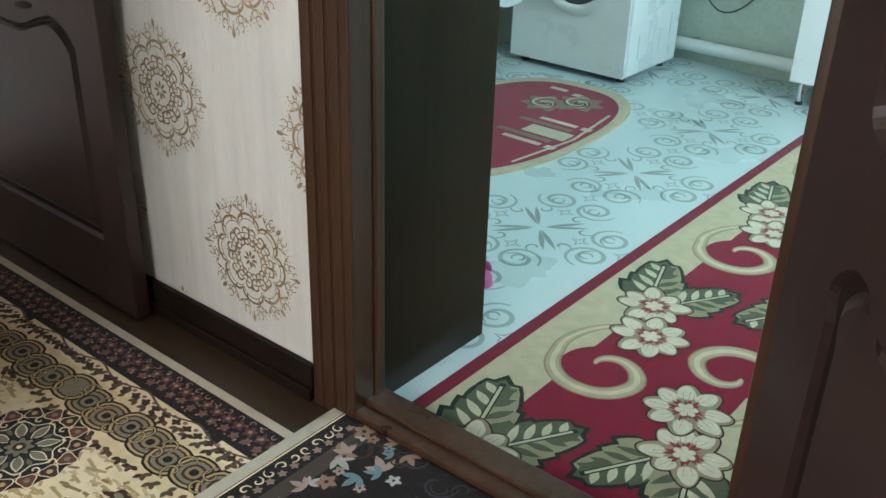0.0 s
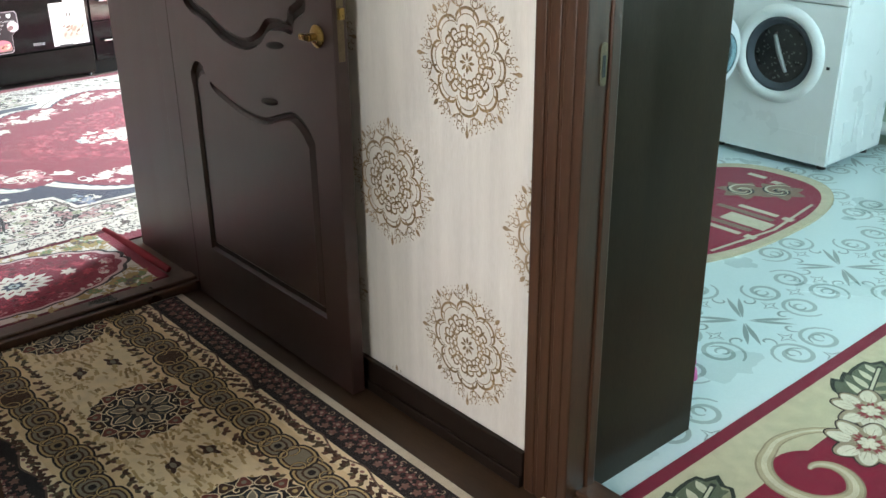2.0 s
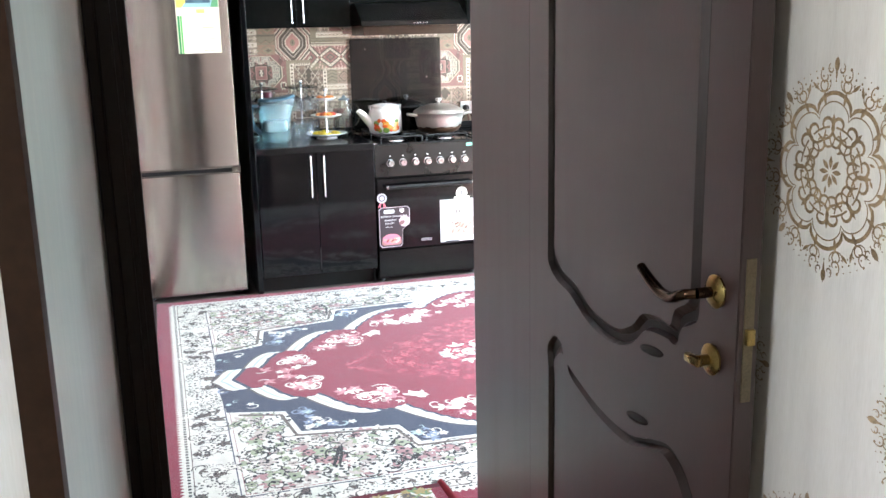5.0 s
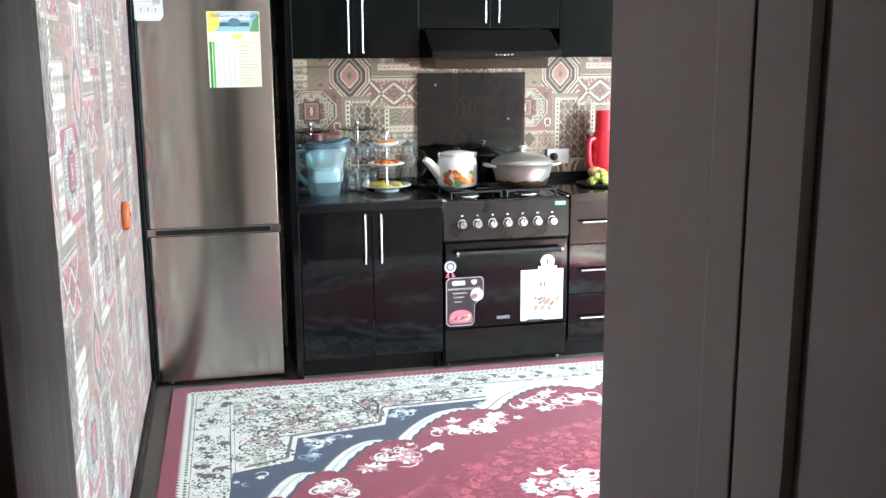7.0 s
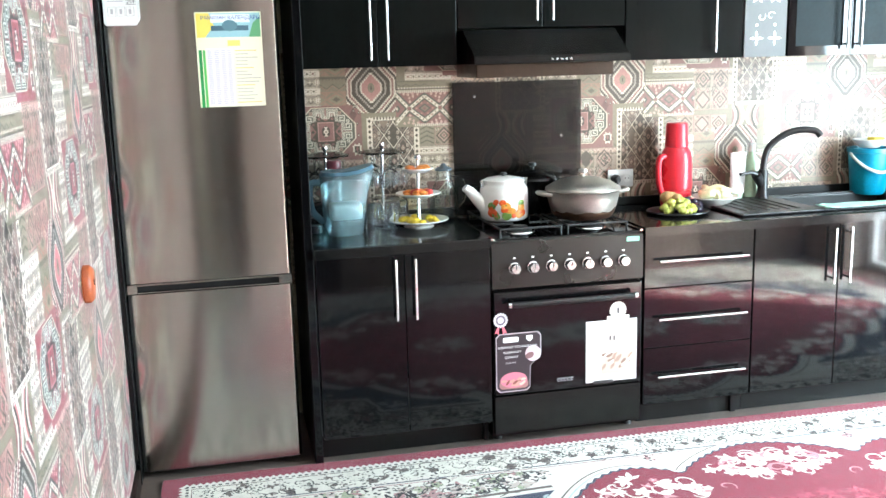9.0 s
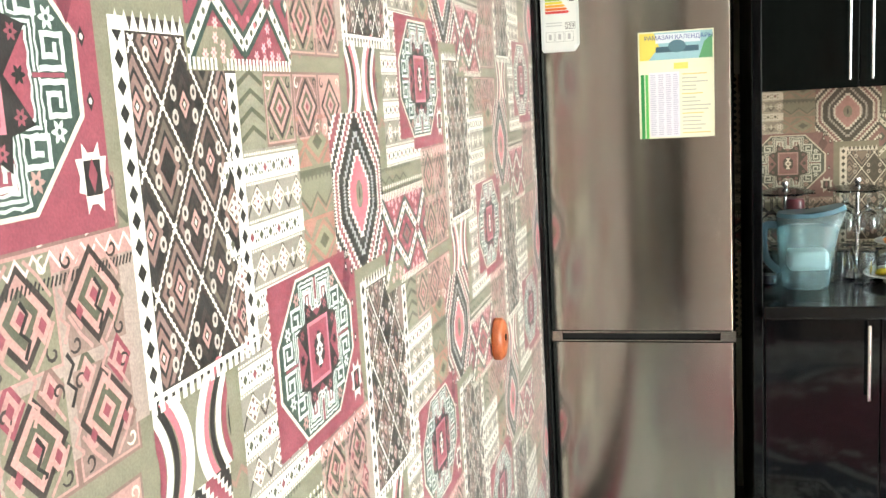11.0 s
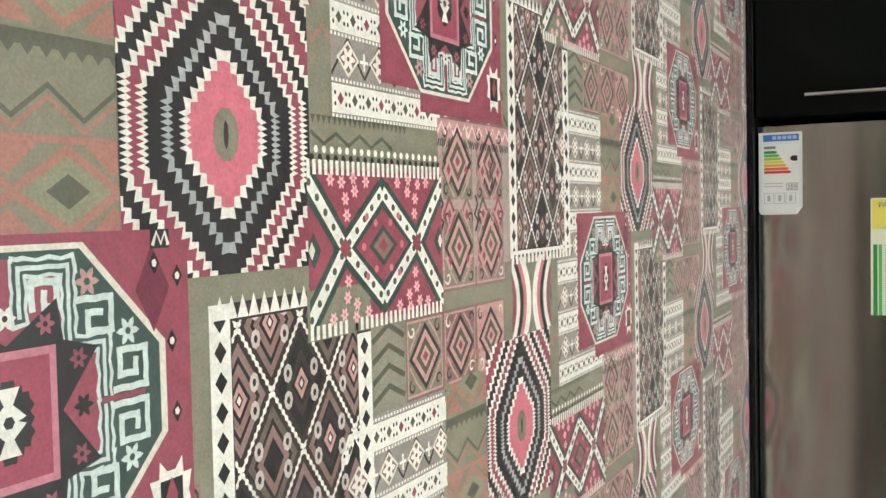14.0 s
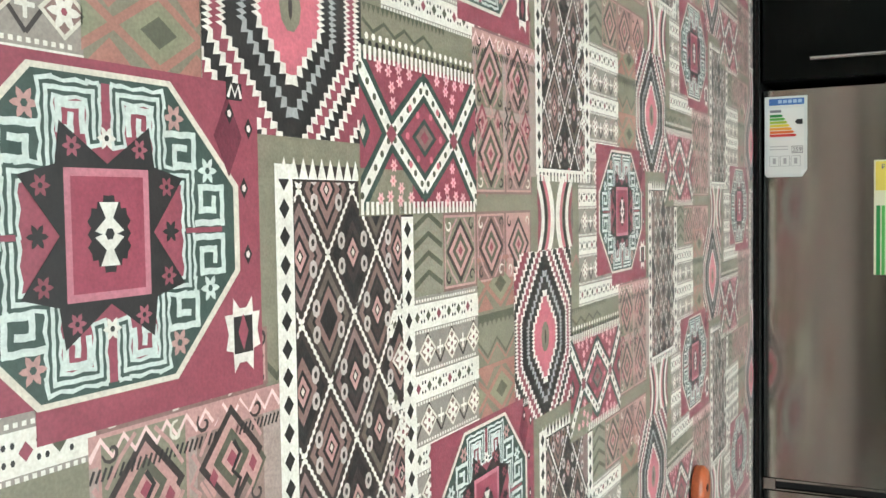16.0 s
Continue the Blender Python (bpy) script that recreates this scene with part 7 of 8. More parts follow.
def kilim_fringe(u0, v0, u1, v1):
    """Pink zigzag border round grey and rose hooks."""
    art = Art().rect(u0, v0, u1, v1, (0.3, 0.22, 0.19), 3).rect(u0, v1 - 0.02, u1, v1, ROSE, 4)
    n = int((u1 - u0) / 0.018)
    art.stroke([(u0 + i * (u1 - u0) / (2 * n), v1 - (0.004 if i % 2 else 0.016)) for i in range(2 * n + 1)], 0.004, (0.62, 0.42, 0.4), 5)
    for i in range(int((u1 - u0) / 0.005)):
        art.stroke([(u0 + i * 0.005, v1 - 0.03), (u0 + i * 0.005 + 0.004, v1 - 0.022)], 0.0022, SOOT, 5)
    rnd = random.Random(5)
    for i in range(4):
        for j in range(3):
            u, v = u0 + 0.025 + i * 0.045, v1 - 0.055 - j * 0.05
            art.diamond(u, v, 0.017, 0.022, (MOSS, RED, DUSK)[(i + j) % 3], 4).diamond(u, v, 0.011, 0.015, ROSE, 5).diamond(u, v, 0.005, 0.007, RED, 6)
            art.stroke([(u - 0.022, v - 0.02), (u - 0.015, v - 0.008), (u - 0.024, v), (u - 0.015, v + 0.012), (u - 0.022, v + 0.022)], 0.004, SOOT if (i + j) % 2 else ROSE, 5)
    return art.clipped(u0, v0, u1, v1)


def kilim_cell():
    """One repeat of the print, in the paper's own measure."""
    art = Art().rect(3.463, 1.2, 4.0345, 1.883, OLIVE, 0)
    rnd = random.Random(2)
    for i in range(16):
        u = 3.463 + rnd.random() * 0.5
        v = 1.21 + rnd.random() * 0.64
        art.stroke([(u + k * 0.016, v + (0.014 if k % 2 else 0)) for k in range(5)], 0.007, (0.27, 0.14, 0.11) if i % 2 else MOSS, 1)
    art.add(kilim_bands(3.522, 1.682, 3.630, 1.876))
    art.add(kilim_fringe(3.517, 1.29, 3.713, 1.456))
    art.add(kilim_stripes(3.885, 1.10, 4.095, 1.503))
    art.add(kilim_cells(4.093, 1.608, 4.268, 1.80, 2, 2, 3)).add(kilim_cells(4.008, 1.503, 4.262, 1.588, 3, 1, 4))
    art.add(kilim_cells(4.10, 1.80, 4.27, 1.845, 3, 1, 9))
    art.rect(3.94, 1.503, 4.008, 1.588, (0.2, 0.18, 0.13), 2)
    for k in range(4):
        art.stroke([(3.943, 1.513 + k * 0.02), (3.974, 1.527 + k * 0.02), (4.005, 1.513 + k * 0.02)], 0.006, MOSS, 3)
    for i in range(20):
        art.poly([(3.85 + i * 0.0085, 1.783), (3.858 + i * 0.0085, 1.783), (3.854 + i * 0.0085, 1.775)], MOSS, 3)
        art.blob(3.845 + i * 0.0125, 1.753, 0.0035, 0.0035, WHITE, 4, 6).blob(3.851 + i * 0.0125, 1.746, 0.0035, 0.0035, SOOT, 4, 6)
    art.stroke([(3.85 + k * 0.02, 1.768 - (0.01 if k % 2 else 0)) for k in range(8)], 0.004, MOSS, 3)
    art.add(kilim_hexagon().moved(3.738, 1.763)).add(kilim_vase().moved(3.738, 1.763))
    art.add(kilim_panel().moved(3.713, 1.631, lift=2)).add(kilim_cross().moved(3.842, 1.594, lift=3))
    art.add(kilim_octagon().moved(3.539, 1.581, lift=3))
    return art


KILIM, PAPER_SCALE = kilim_cell(), 0.9324


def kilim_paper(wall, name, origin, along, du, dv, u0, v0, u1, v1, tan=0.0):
    """Papers a stretch of wall, repeat by repeat with a half drop, trimmed at its edges; tan mixes warm light into its
    inks.
    """
    sheet = Art()
    for i in range(-14, 16):
        for j in range(-8, 8):
            cu = du + i * 0.5715 * PAPER_SCALE
            cv = dv - i * 0.3415 * PAPER_SCALE + j * 0.683 * PAPER_SCALE
            lo_u, lo_v = 3.40 * PAPER_SCALE + cu, 1.08 * PAPER_SCALE + cv
            if lo_u > u1 or lo_u + 0.85 < u0 or lo_v > v1 or lo_v + 0.85 < v0:
                continue
            sheet.add(KILIM.moved(cu, cv, PAPER_SCALE).clipped(u0, v0, u1, v1))
    # same print; the back wall's warmer, browner light is put into its ink colours
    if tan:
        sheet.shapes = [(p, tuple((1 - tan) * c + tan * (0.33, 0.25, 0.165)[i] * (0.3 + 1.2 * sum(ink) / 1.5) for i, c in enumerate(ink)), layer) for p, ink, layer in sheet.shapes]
    ob = new(name, sheet.mesh(name, origin, along, (0, 0, 1), KITCHEN_PAPER, 0.00006))
    ob.parent = wall
    ob["label"] = "kilim patchwork wallpaper in red, olive, black and cream"
    return ob


# along -x on the south wall, along +y on the back wall, whose inks are toned for its warm light
kilim_paper(wall_south, "wallpaper", (0, LINE, 0), (-1, 0, 0), 0.0, 0.0, -KITCH_E + 0.001, 0.0, -BACK, TOP)
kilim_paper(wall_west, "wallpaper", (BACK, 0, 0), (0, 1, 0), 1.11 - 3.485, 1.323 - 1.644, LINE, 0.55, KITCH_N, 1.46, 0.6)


def medallion():
    """The printed lace medallion of the hall paper, about 0.3 m across."""
    art, ink = Art(), (0.3, 0.2, 0.09)
    # a broad strap bent into eight lobes, with a fine line inside it
    for size, wide in ((1.0, 0.0058), (0.89, 0.002)):
        strap = [(size * (0.083 + 0.022 * abs(math.cos(4 * t)) ** 0.55) * math.cos(t), size * (0.083 + 0.022 * abs(math.cos(4 * t)) ** 0.55) * math.sin(t)) for t in np.linspace(0, 2 * math.pi, 128, endpoint=False)]
        art.stroke(strap, wide, ink, 1, closed=True)
    for k in range(8):
        a = k * math.pi / 4
        c, s = math.cos(a), math.sin(a)
        r = 0.082
        for hand in (-1, 1):
            art.curl(r * 0.76 * math.cos(a + hand * 0.21), r * 0.76 * math.sin(a + hand * 0.21), 0.02, 1.1, a + hand * 2.2, 0.005, ink, 1, 16, hand)
            art.curl(0.045 * math.cos(a + hand * 0.22), 0.045 * math.sin(a + hand * 0.22), 0.015, 0.9, a - hand * 1.2, 0.004, ink, 1, 14, -hand)
            art.curl(0.128 * math.cos(a + hand * 0.16), 0.128 * math.sin(a + hand * 0.16), 0.012, 0.8, a + hand * 0.6, 0.0026, ink, 1, 12, hand)
            art.leaf(0.112 * math.cos(a + hand * 0.3), 0.112 * math.sin(a + hand * 0.3), 0.016, 0.005, a + hand * 0.9, ink, 1)
            art.blob(0.138 * math.cos(a + hand * 0.2), 0.138 * math.sin(a + hand * 0.2), 0.0024, 0.0024, ink, 1, 6)
        tip = 0.142 if k % 2 == 0 else 0.132
        art.blob(tip * c, tip * s, 0.009, 0.0048, ink, 1, 12, a).leaf(0.12 * c, 0.12 * s, 0.034 if k % 2 == 0 else 0.024, 0.0045, a, ink, 1)
        for hand in (-1, 1):
            art.curl((tip - 0.006) * math.cos(a + hand * 0.07), (tip - 0.006) * math.sin(a + hand * 0.07), 0.008, 0.8, a + hand * 0.4, 0.0024, ink, 1, 10, hand)
        art.leaf(0.004 * c, 0.004 * s, 0.018, 0.007, a, ink, 1).leaf(0.054 * c, 0.054 * s, 0.024, 0.007, a, ink, 1)
        art.stroke([(0.06 * math.cos(a + t), 0.06 * math.sin(a + t)) for t in np.linspace(0.1, 0.68, 6)], 0.003, ink, 1)
    for k in range(16):
        a = k * math.pi / 8 + math.pi / 16
        for hand in (-1, 1):
            art.curl(0.118 * math.cos(a), 0.118 * math.sin(a), 0.014, 0.9, a + hand * 1.3, 0.0024, ink, 1, 12, hand)
        art.leaf(0.088 * math.cos(a), 0.088 * math.sin(a), 0.022, 0.006, a, ink, 1)
    for k in range(64):
        a = k * math.pi / 32
        for f, d in ((0.12, 0.0015), (0.128, 0.0018), (0.137, 0.0012)):
            art.blob(f * math.cos(a), f * math.sin(a), d, d, ink, 1, 5)
    rnd = random.Random(11)
    for i in range(14):
        a, r = rnd.uniform(0, 6.28), rnd.uniform(0.012, 0.075)
        art.leaf(r * math.cos(a), r * math.sin(a), 0.011, 0.0042, rnd.uniform(0, 6.28), ink, 1)
    return art


MEDALLION = medallion()


def medallions(wall, origin, along, places, u0, u1):
    for u, v in places:
        full = MEDALLION.moved(u, v, 1.0)
        cut = full.clipped(u0, 0.09, u1, TOP - 0.002)
        if not cut.shapes:
            continue
        ob = new("medallion", cut.mesh("medallion", origin, along, (0, 0, 1), PRINT, 0.0004))
        ob.parent = wall


def half_drop(u, v, lo, hi):
    out = []
    for i in range(-12, 13):
        for j in range(-6, 7):
            p = (u + 0.2555 * i, v + (0.31 if i % 2 else 0) + 0.62 * j)
            if lo - 0.17 < p[0] < hi + 0.17 and -0.15 < p[1] < TOP + 0.15:
                out.append(p)
    return out


medallions(wall_north, (0, NORTH, 0), (1, 0, 0), half_drop(-1.418, 0.883, -2.58, -1.228), -2.58, -1.23)
medallions(wall_corridor, (CORNER, 0, 0), (0, 1, 0), half_drop(0.045, 0.89, -1.1, 0.14), -1.1, 0.141)


# ---- carpets ----
def carpet(name, x0, y0, x1, y1, art, label, thick=0.007, base=0.0, edge=(0.4, 0.33, 0.24), turned=False, rz=0.0):
    """A woven carpet: a thin body with its pile pattern on top. turned: the pattern's u runs along y."""
    ob = thing(name, ((x0 + x1) / 2, (y0 + y1) / 2, base), label, "carpet", rz=rz)
    w, h = x1 - x0, y1 - y0
    body = boxes((-w / 2, w / 2, -h / 2, h / 2, 0, thick), bevel=0.0025)
    part("backing", body, surface("carpet_binding", edge, 0.9, vary=0.25, scale=60, fine=500, bump=0.5), ob, "bound carpet edge")
    along, up = ((0, 1, 0), (-1, 0, 0)) if turned else ((1, 0, 0), (0, 1, 0))
    mesh = art.mesh("woven_face", (0, 0, thick), along, up, PILE, 0.00006)
    pile = new("woven_face", mesh)
    pile.parent = ob
    return ob


def mirrored(art):
    out = Art()
    for fu in (1, -1):
        for fv in (1, -1):
            for p, ink, layer in art.shapes:
                out.shapes.append((p * (fu, fv), ink, layer))
    return out


def scatter(art, inside, box_, count, inks, size, layer, seed, outline=None):
    """Blossoms, leaves and tendrils strewn wherever inside(u, v) holds."""
    rnd = random.Random(seed)
    made = 0
    for _ in range(count * 6):
        u, v = rnd.uniform(box_[0], box_[2]), rnd.uniform(box_[1], box_[3])
        if not inside(u, v):
            continue
        s, ink, kind = size * rnd.uniform(0.6, 1.3), rnd.choice(inks), rnd.random()
        if kind < 0.36:
            if outline:
                art.blob(u, v, s * 0.55, s * 0.55, outline, layer, 16, 0, 5, 0.3)
            art.blob(u, v, s * 0.48, s * 0.48, ink, layer + 1, 20, rnd.random(), 5, 0.3).blob(u, v, s * 0.14, s * 0.14, outline or inks[0], layer + 2, 6)
        elif kind < 0.66:
            a = rnd.uniform(0, 6.28)
            art.leaf(u, v, s * 1.1, s * 0.42, a, ink, layer + 1).leaf(u, v, s * 0.9, s * 0.36, a + 0.9, ink, layer + 1).leaf(u, v, s * 0.9, s * 0.36, a - 0.9, ink, layer + 1)
        else:
            art.curl(u, v, s * 0.9, rnd.uniform(0.6, 1.1), rnd.uniform(0, 6.28), s * (0.13 if outline else 0.2), outline or ink, layer + 1, 10, rnd.choice((-1, 1)))
        made += 1
        if made >= count:
            break
    return art


R_IVORY, R_RED, R_DEEP = (0.62, 0.6, 0.54), (0.2, 0.013, 0.034), (0.11, 0.007, 0.018)
R_NAVY, R_TEAL, R_GOLD, R_GREEN = (0.03, 0.038, 0.072), (0.36, 0.45, 0.46), (0.34, 0.25, 0.1), (0.14, 0.22, 0.1)
R_BLACK, R_PINK, R_TAUPE = (0.02, 0.017, 0.02), (0.48, 0.2, 0.22), (0.11, 0.085, 0.075)


def kitchen_carpet():
    L, W, TIP = 2.08, 1.27, 1.8        # half length, half width, half length of the medallion
    CUSPS = (-0.34, 0.34, 0.8, 1.2, 1.49, 1.68, 1.8)

    def reach(u, size, wave=0.13):
        """Half width of the scalloped medallion at u."""
        x = min(abs(u) / size, TIP)
        if x >= TIP:
            return 0.0
        lobe = 0.0
        for lo, hi in zip(CUSPS, CUSPS[1:]):
            if lo <= x < hi:
                lobe = math.sin(math.pi * (x - lo) / (hi - lo)) ** 0.8
        return size ** 0.8 * ((1 - (x / TIP) ** 2.0) * (0.99 - 0.35 * wave) + wave * 1.15 * (lobe - 0.5) * (1 - 0.35 * x / TIP)) if x < 1.79 else 0.01

    def outline(size, wave=0.13, n=60, teeth=0.0):
        top = []
        for i in range(n + 1):
            u = -TIP * size + 2 * TIP * size * i / n
            top.append((u, reach(u, size, wave) + (teeth if i % 2 else 0)))
        return top

    def lens(art, size, ink, layer, wave=0.13, teeth=0.0, n=160):
        top = outline(size, wave, n, teeth)
        for (a, va), (b, vb) in zip(top, top[1:]):
            art.poly([(a, -va - 1e-4), (b, -vb - 1e-4), (b, vb + 1e-4), (a, va + 1e-4)], ink, layer)

    art = Art().rect(-L, -W, L, W, R_RED, 0).rect(-L + 0.07, -W + 0.07, L - 0.07, W - 0.07, R_IVORY, 1)
    n = 178
    for k in range(n):
        u = -L + 0.07 + (2 * L - 0.14) * (k + 0.5) / n
        for s in (-1, 1):
            art.poly([(u - 0.011, s * (W - 0.07)), (u + 0.011, s * (W - 0.07)), (u, s * (W - 0.055))], R_IVORY, 1)
            art.rect(u - 0.006, s * (W - 0.085) - 0.005, u + 0.006, s * (W - 0.085) + 0.005, R_BLACK, 2)
    for k in range(110):
        v = -W + 0.07 + (2 * W - 0.14) * (k + 0.5) / 110
        for s in (-1, 1):
            art.poly([(s * (L - 0.07), v - 0.011), (s * (L - 0.07), v + 0.011), (s * (L - 0.055), v)], R_IVORY, 1)
            art.rect(s * (L - 0.085) - 0.005, v - 0.006, s * (L - 0.085) + 0.005, v + 0.006, R_BLACK, 2)
    for g, w, ink in ((0.1, 0.006, R_TAUPE), (0.235, 0.008, R_NAVY), (0.25, 0.004, R_RED)):
        art.stroke([(-L + g, -W + g), (L - g, -W + g), (L - g, W - g), (-L + g, W - g)], w, ink, 3, closed=True)
    q = Art()
    edge = lambda u, v: (u > L - 0.225 or v > W - 0.225) and u < L - 0.115 and v < W - 0.115
    scatter(q, edge, (0, 0, L, W), 740, (R_IVORY, R_IVORY, R_IVORY, R_TAUPE), 0.032, 3, 1, R_BLACK)
    field = lambda u, v: u < L - 0.27 and v < W - 0.27 and v > reach(u, 1.16) + 0.02 and not (0.78 < u < 1.87 and v < (0.88 if u < 1.27 else 0.66 if u < 1.65 else 0.4))
    scatter(q, field, (0, 0, L, W), 1300, (R_IVORY, R_IVORY, R_IVORY, (0.45, 0.38, 0.34), (0.36, 0.2, 0.2), (0.3, 0.33, 0.22)), 0.045, 3, 2, R_BLACK)
    stems = Art()
    for k in range(7):
        scrolls = [(0.1 + 0.24 * k + 0.05 * math.cos(t * 2), 0.86 + 0.1 * math.sin(t * 3 + k)) for t in np.linspace(0, 4, 24)]
        stems.stroke([p for p in scrolls if field(*p)], 0.011, R_BLACK, 4)
    q.add(stems)
    # the dark blue band with steps round the medallion, then ivory and red
    lens(art, 1.046, R_TAUPE, 6)
    lens(art, 1.04, R_IVORY, 7)
    for su in (-1, 1):
        for sv in (-1, 1):
            art.poly([(su * 1.4, sv * 0.12), (su * 1.15, sv * 0.45), (su * 0.8, sv * 0.84), (su * 1.22, sv * 0.82), (su * 1.26, sv * 0.66), (su * 1.6, sv * 0.6), (su * 1.63, sv * 0.4), (su * 1.84, sv * 0.34), (su * 1.86, sv * 0.02)], R_NAVY, 4)
            art.stroke([(su * 0.8, sv * 0.87), (su * 1.24, sv * 0.85), (su * 1.28, sv * 0.69), (su * 1.62, sv * 0.63), (su * 1.65, sv * 0.43), (su * 1.8, sv * 0.38)], 0.016, R_TAUPE, 5)
    blue = lambda u, v: u > 0.85 and reach(u, 1.09) + 0.02 < v < (0.81 if u < 1.22 else 0.58 if u < 1.6 else 0.32)
    scatter(q, blue, (0, 0, 1.84, 0.9), 260, (R_IVORY, R_TEAL, R_IVORY, (0.2, 0.24, 0.34)), 0.032, 6, 3)
    lens(art, 1.024, R_TEAL, 9)
    lens(art, 1.018, R_IVORY, 10)
    lens(art, 0.999, R_NAVY, 11, 0.13, 0.014, 190)
    lens(art, 0.99, R_RED, 12, 0.13, 0.01, 190)
    ring = lambda u, v: reach(u, 0.78, 0.05) * 0.8 + 0.015 < v < reach(u, 0.96) - 0.03
    for cu, cv, su, sv in ((0.0, 0.84, 0.24, 0.09), (0.57, 0.76, 0.18, 0.09), (1.0, 0.56, 0.17, 0.08), (1.34, 0.34, 0.14, 0.08), (1.58, 0.12, 0.13, 0.1), (0.33, 0.74, 0.1, 0.06), (0.8, 0.62, 0.1, 0.06), (1.2, 0.42, 0.1, 0.06)):
        spray = lambda u, v: ring(u, v) and ((u - cu) / su) ** 2 + ((v - cv) / sv) ** 2 < 1
        scatter(q, spray, (max(0, cu - su), max(0, cv - sv), cu + su, cv + sv), int(2100 * su * sv), (R_IVORY, R_IVORY, R_IVORY, R_PINK), 0.045, 13, int(cu * 100) + 4)
    heart = lambda u, v: v < reach(u, 0.76, 0.02) * 0.78 - 0.02
    scatter(q, heart, (0, 0, 1.4, 0.75), 560, ((0.26, 0.03, 0.055), (0.42, 0.07, 0.1), (0.32, 0.04, 0.07)), 0.03, 14, 5)
    for cu, su, sv in ((0.75, 0.15, 0.1), (0.3, 0.16, 0.16), (0.0, 0.14, 0.2)):
        core = lambda u, v: ((u - cu) / su) ** 2 + (v / sv) ** 2 < 1
        scatter(q, core, (max(0, cu - su), 0, cu + su, sv), int(1500 * su * sv), (R_IVORY, R_IVORY, R_TEAL), 0.045, 16, 6)
    art.add(mirrored(q))
    art.blob(0, 0, 0.1, 0.1, R_IVORY, 19, 48, 0, 12, 0.15).blob(0, 0, 0.06, 0.06, R_NAVY, 20, 32, 0, 8, 0.2).blob(0, 0, 0.03, 0.03, R_RED, 21, 16)
    carpet("carpet", -5.625, 0.225, -3.085, 4.385, art, "large red and ivory floral carpet on the kitchen floor", edge=R_DEEP, base=0.004, turned=True, rz=-0.8)


def doorway_carpet():
    L, W = 0.395, 0.24
    art = Art().rect(-L, -W, L, W, R_IVORY, 0)
    for s in (-1, 1):
        art.rect(s * L, -W, s * (L - 0.035), W, R_RED, 1)
    q = Art()
    oval = lambda u, v, k=1.0: (abs(u) / (0.34 * k)) ** 1.7 + (abs(v) / (0.205 * k)) ** 2 < 1
    scatter(q, lambda u, v: not oval(u, v, 1.08) and u < L - 0.045, (0, 0, L, W), 60, (R_GOLD, R_GREEN, R_TAUPE, R_GOLD), 0.028, 2, 21, R_GOLD)

    def ring(k, ink, layer, wave):
        pts = []
        for t in np.linspace(0, 2 * math.pi, 96, endpoint=False):
            c, s = math.cos(t), math.sin(t)
            f = k * (1 + wave * abs(math.sin(9 * t)))
            pts.append((0.34 * f * math.copysign(abs(c) ** 1.12, c), 0.2 * f * math.copysign(abs(s) ** 1.0, s)))
        art.poly(pts, ink, layer)

    ring(1.04, R_BLACK, 4, 0.05)
    ring(1.0, (0.55, 0.4, 0.4), 5, 0.05)
    ring(0.95, R_RED, 6, 0.05)
    scatter(q, lambda u, v: oval(u, v, 0.93) and not oval(u, v, 0.82), (0, 0, L, W), 34, (R_IVORY, R_PINK, R_IVORY), 0.02, 8, 22)
    scatter(q, lambda u, v: oval(u, v, 0.74) and not oval(u, v, 0.4), (0, 0, L, W), 60, (R_DEEP, (0.48, 0.06, 0.09)), 0.018, 8, 23)
    art.add(mirrored(q))
    art.blob(0, 0, 0.105, 0.075, R_IVORY, 11, 64, 0, 16, 0.16).blob(0, 0, 0.07, 0.05, R_RED, 12, 64, 0, 16, 0.2).blob(0, 0, 0.06, 0.044, R_IVORY, 13, 48, 0, 12, 0.15).blob(0, 0, 0.034, 0.026, R_NAVY, 14, 40, 0, 8, 0.2).blob(0, 0, 0.018, 0.014, R_TEAL, 15, 12).blob(0, 0, 0.008, 0.006, R_BLACK, 16, 8)
    for s in (-1, 1):
        art.blob(s * 0.17, 0, 0.022, 0.022, R_IVORY, 11, 24, 0, 6, 0.3)
    carpet("doormat_carpet", -3.225, 0.242, -2.69, 1.032, art, "small red and ivory oval-patterned mat in the doorway", edge=R_DEEP, base=0.009, turned=True, thick=0.01)
    strip = thing("folded_carpet_edge", (-3.01, 1.062, 0.008), "turned-up dark red binding of the doorway mat", "carpet")
    part("fold", tube([(-0.23, -0.022, 0.006), (-0.1, -0.016, 0.008), (0.1, -0.01, 0.007), (0.25, -0.006, 0.006)], [0.011, 0.014, 0.014, 0.012], 12, flat=0.5), surface("red_binding", (0.25, 0.012, 0.025), 0.85, vary=0.2, scale=30, fine=400, bump=0.4), strip, smooth=50)


H_GOLD, H_SAND, H_BROWN, H_BLACK, H_GREY = (0.5, 0.35, 0.16), (0.82, 0.68, 0.45), (0.06, 0.026, 0.014), (0.014, 0.009, 0.009), (0.24, 0.21, 0.15)


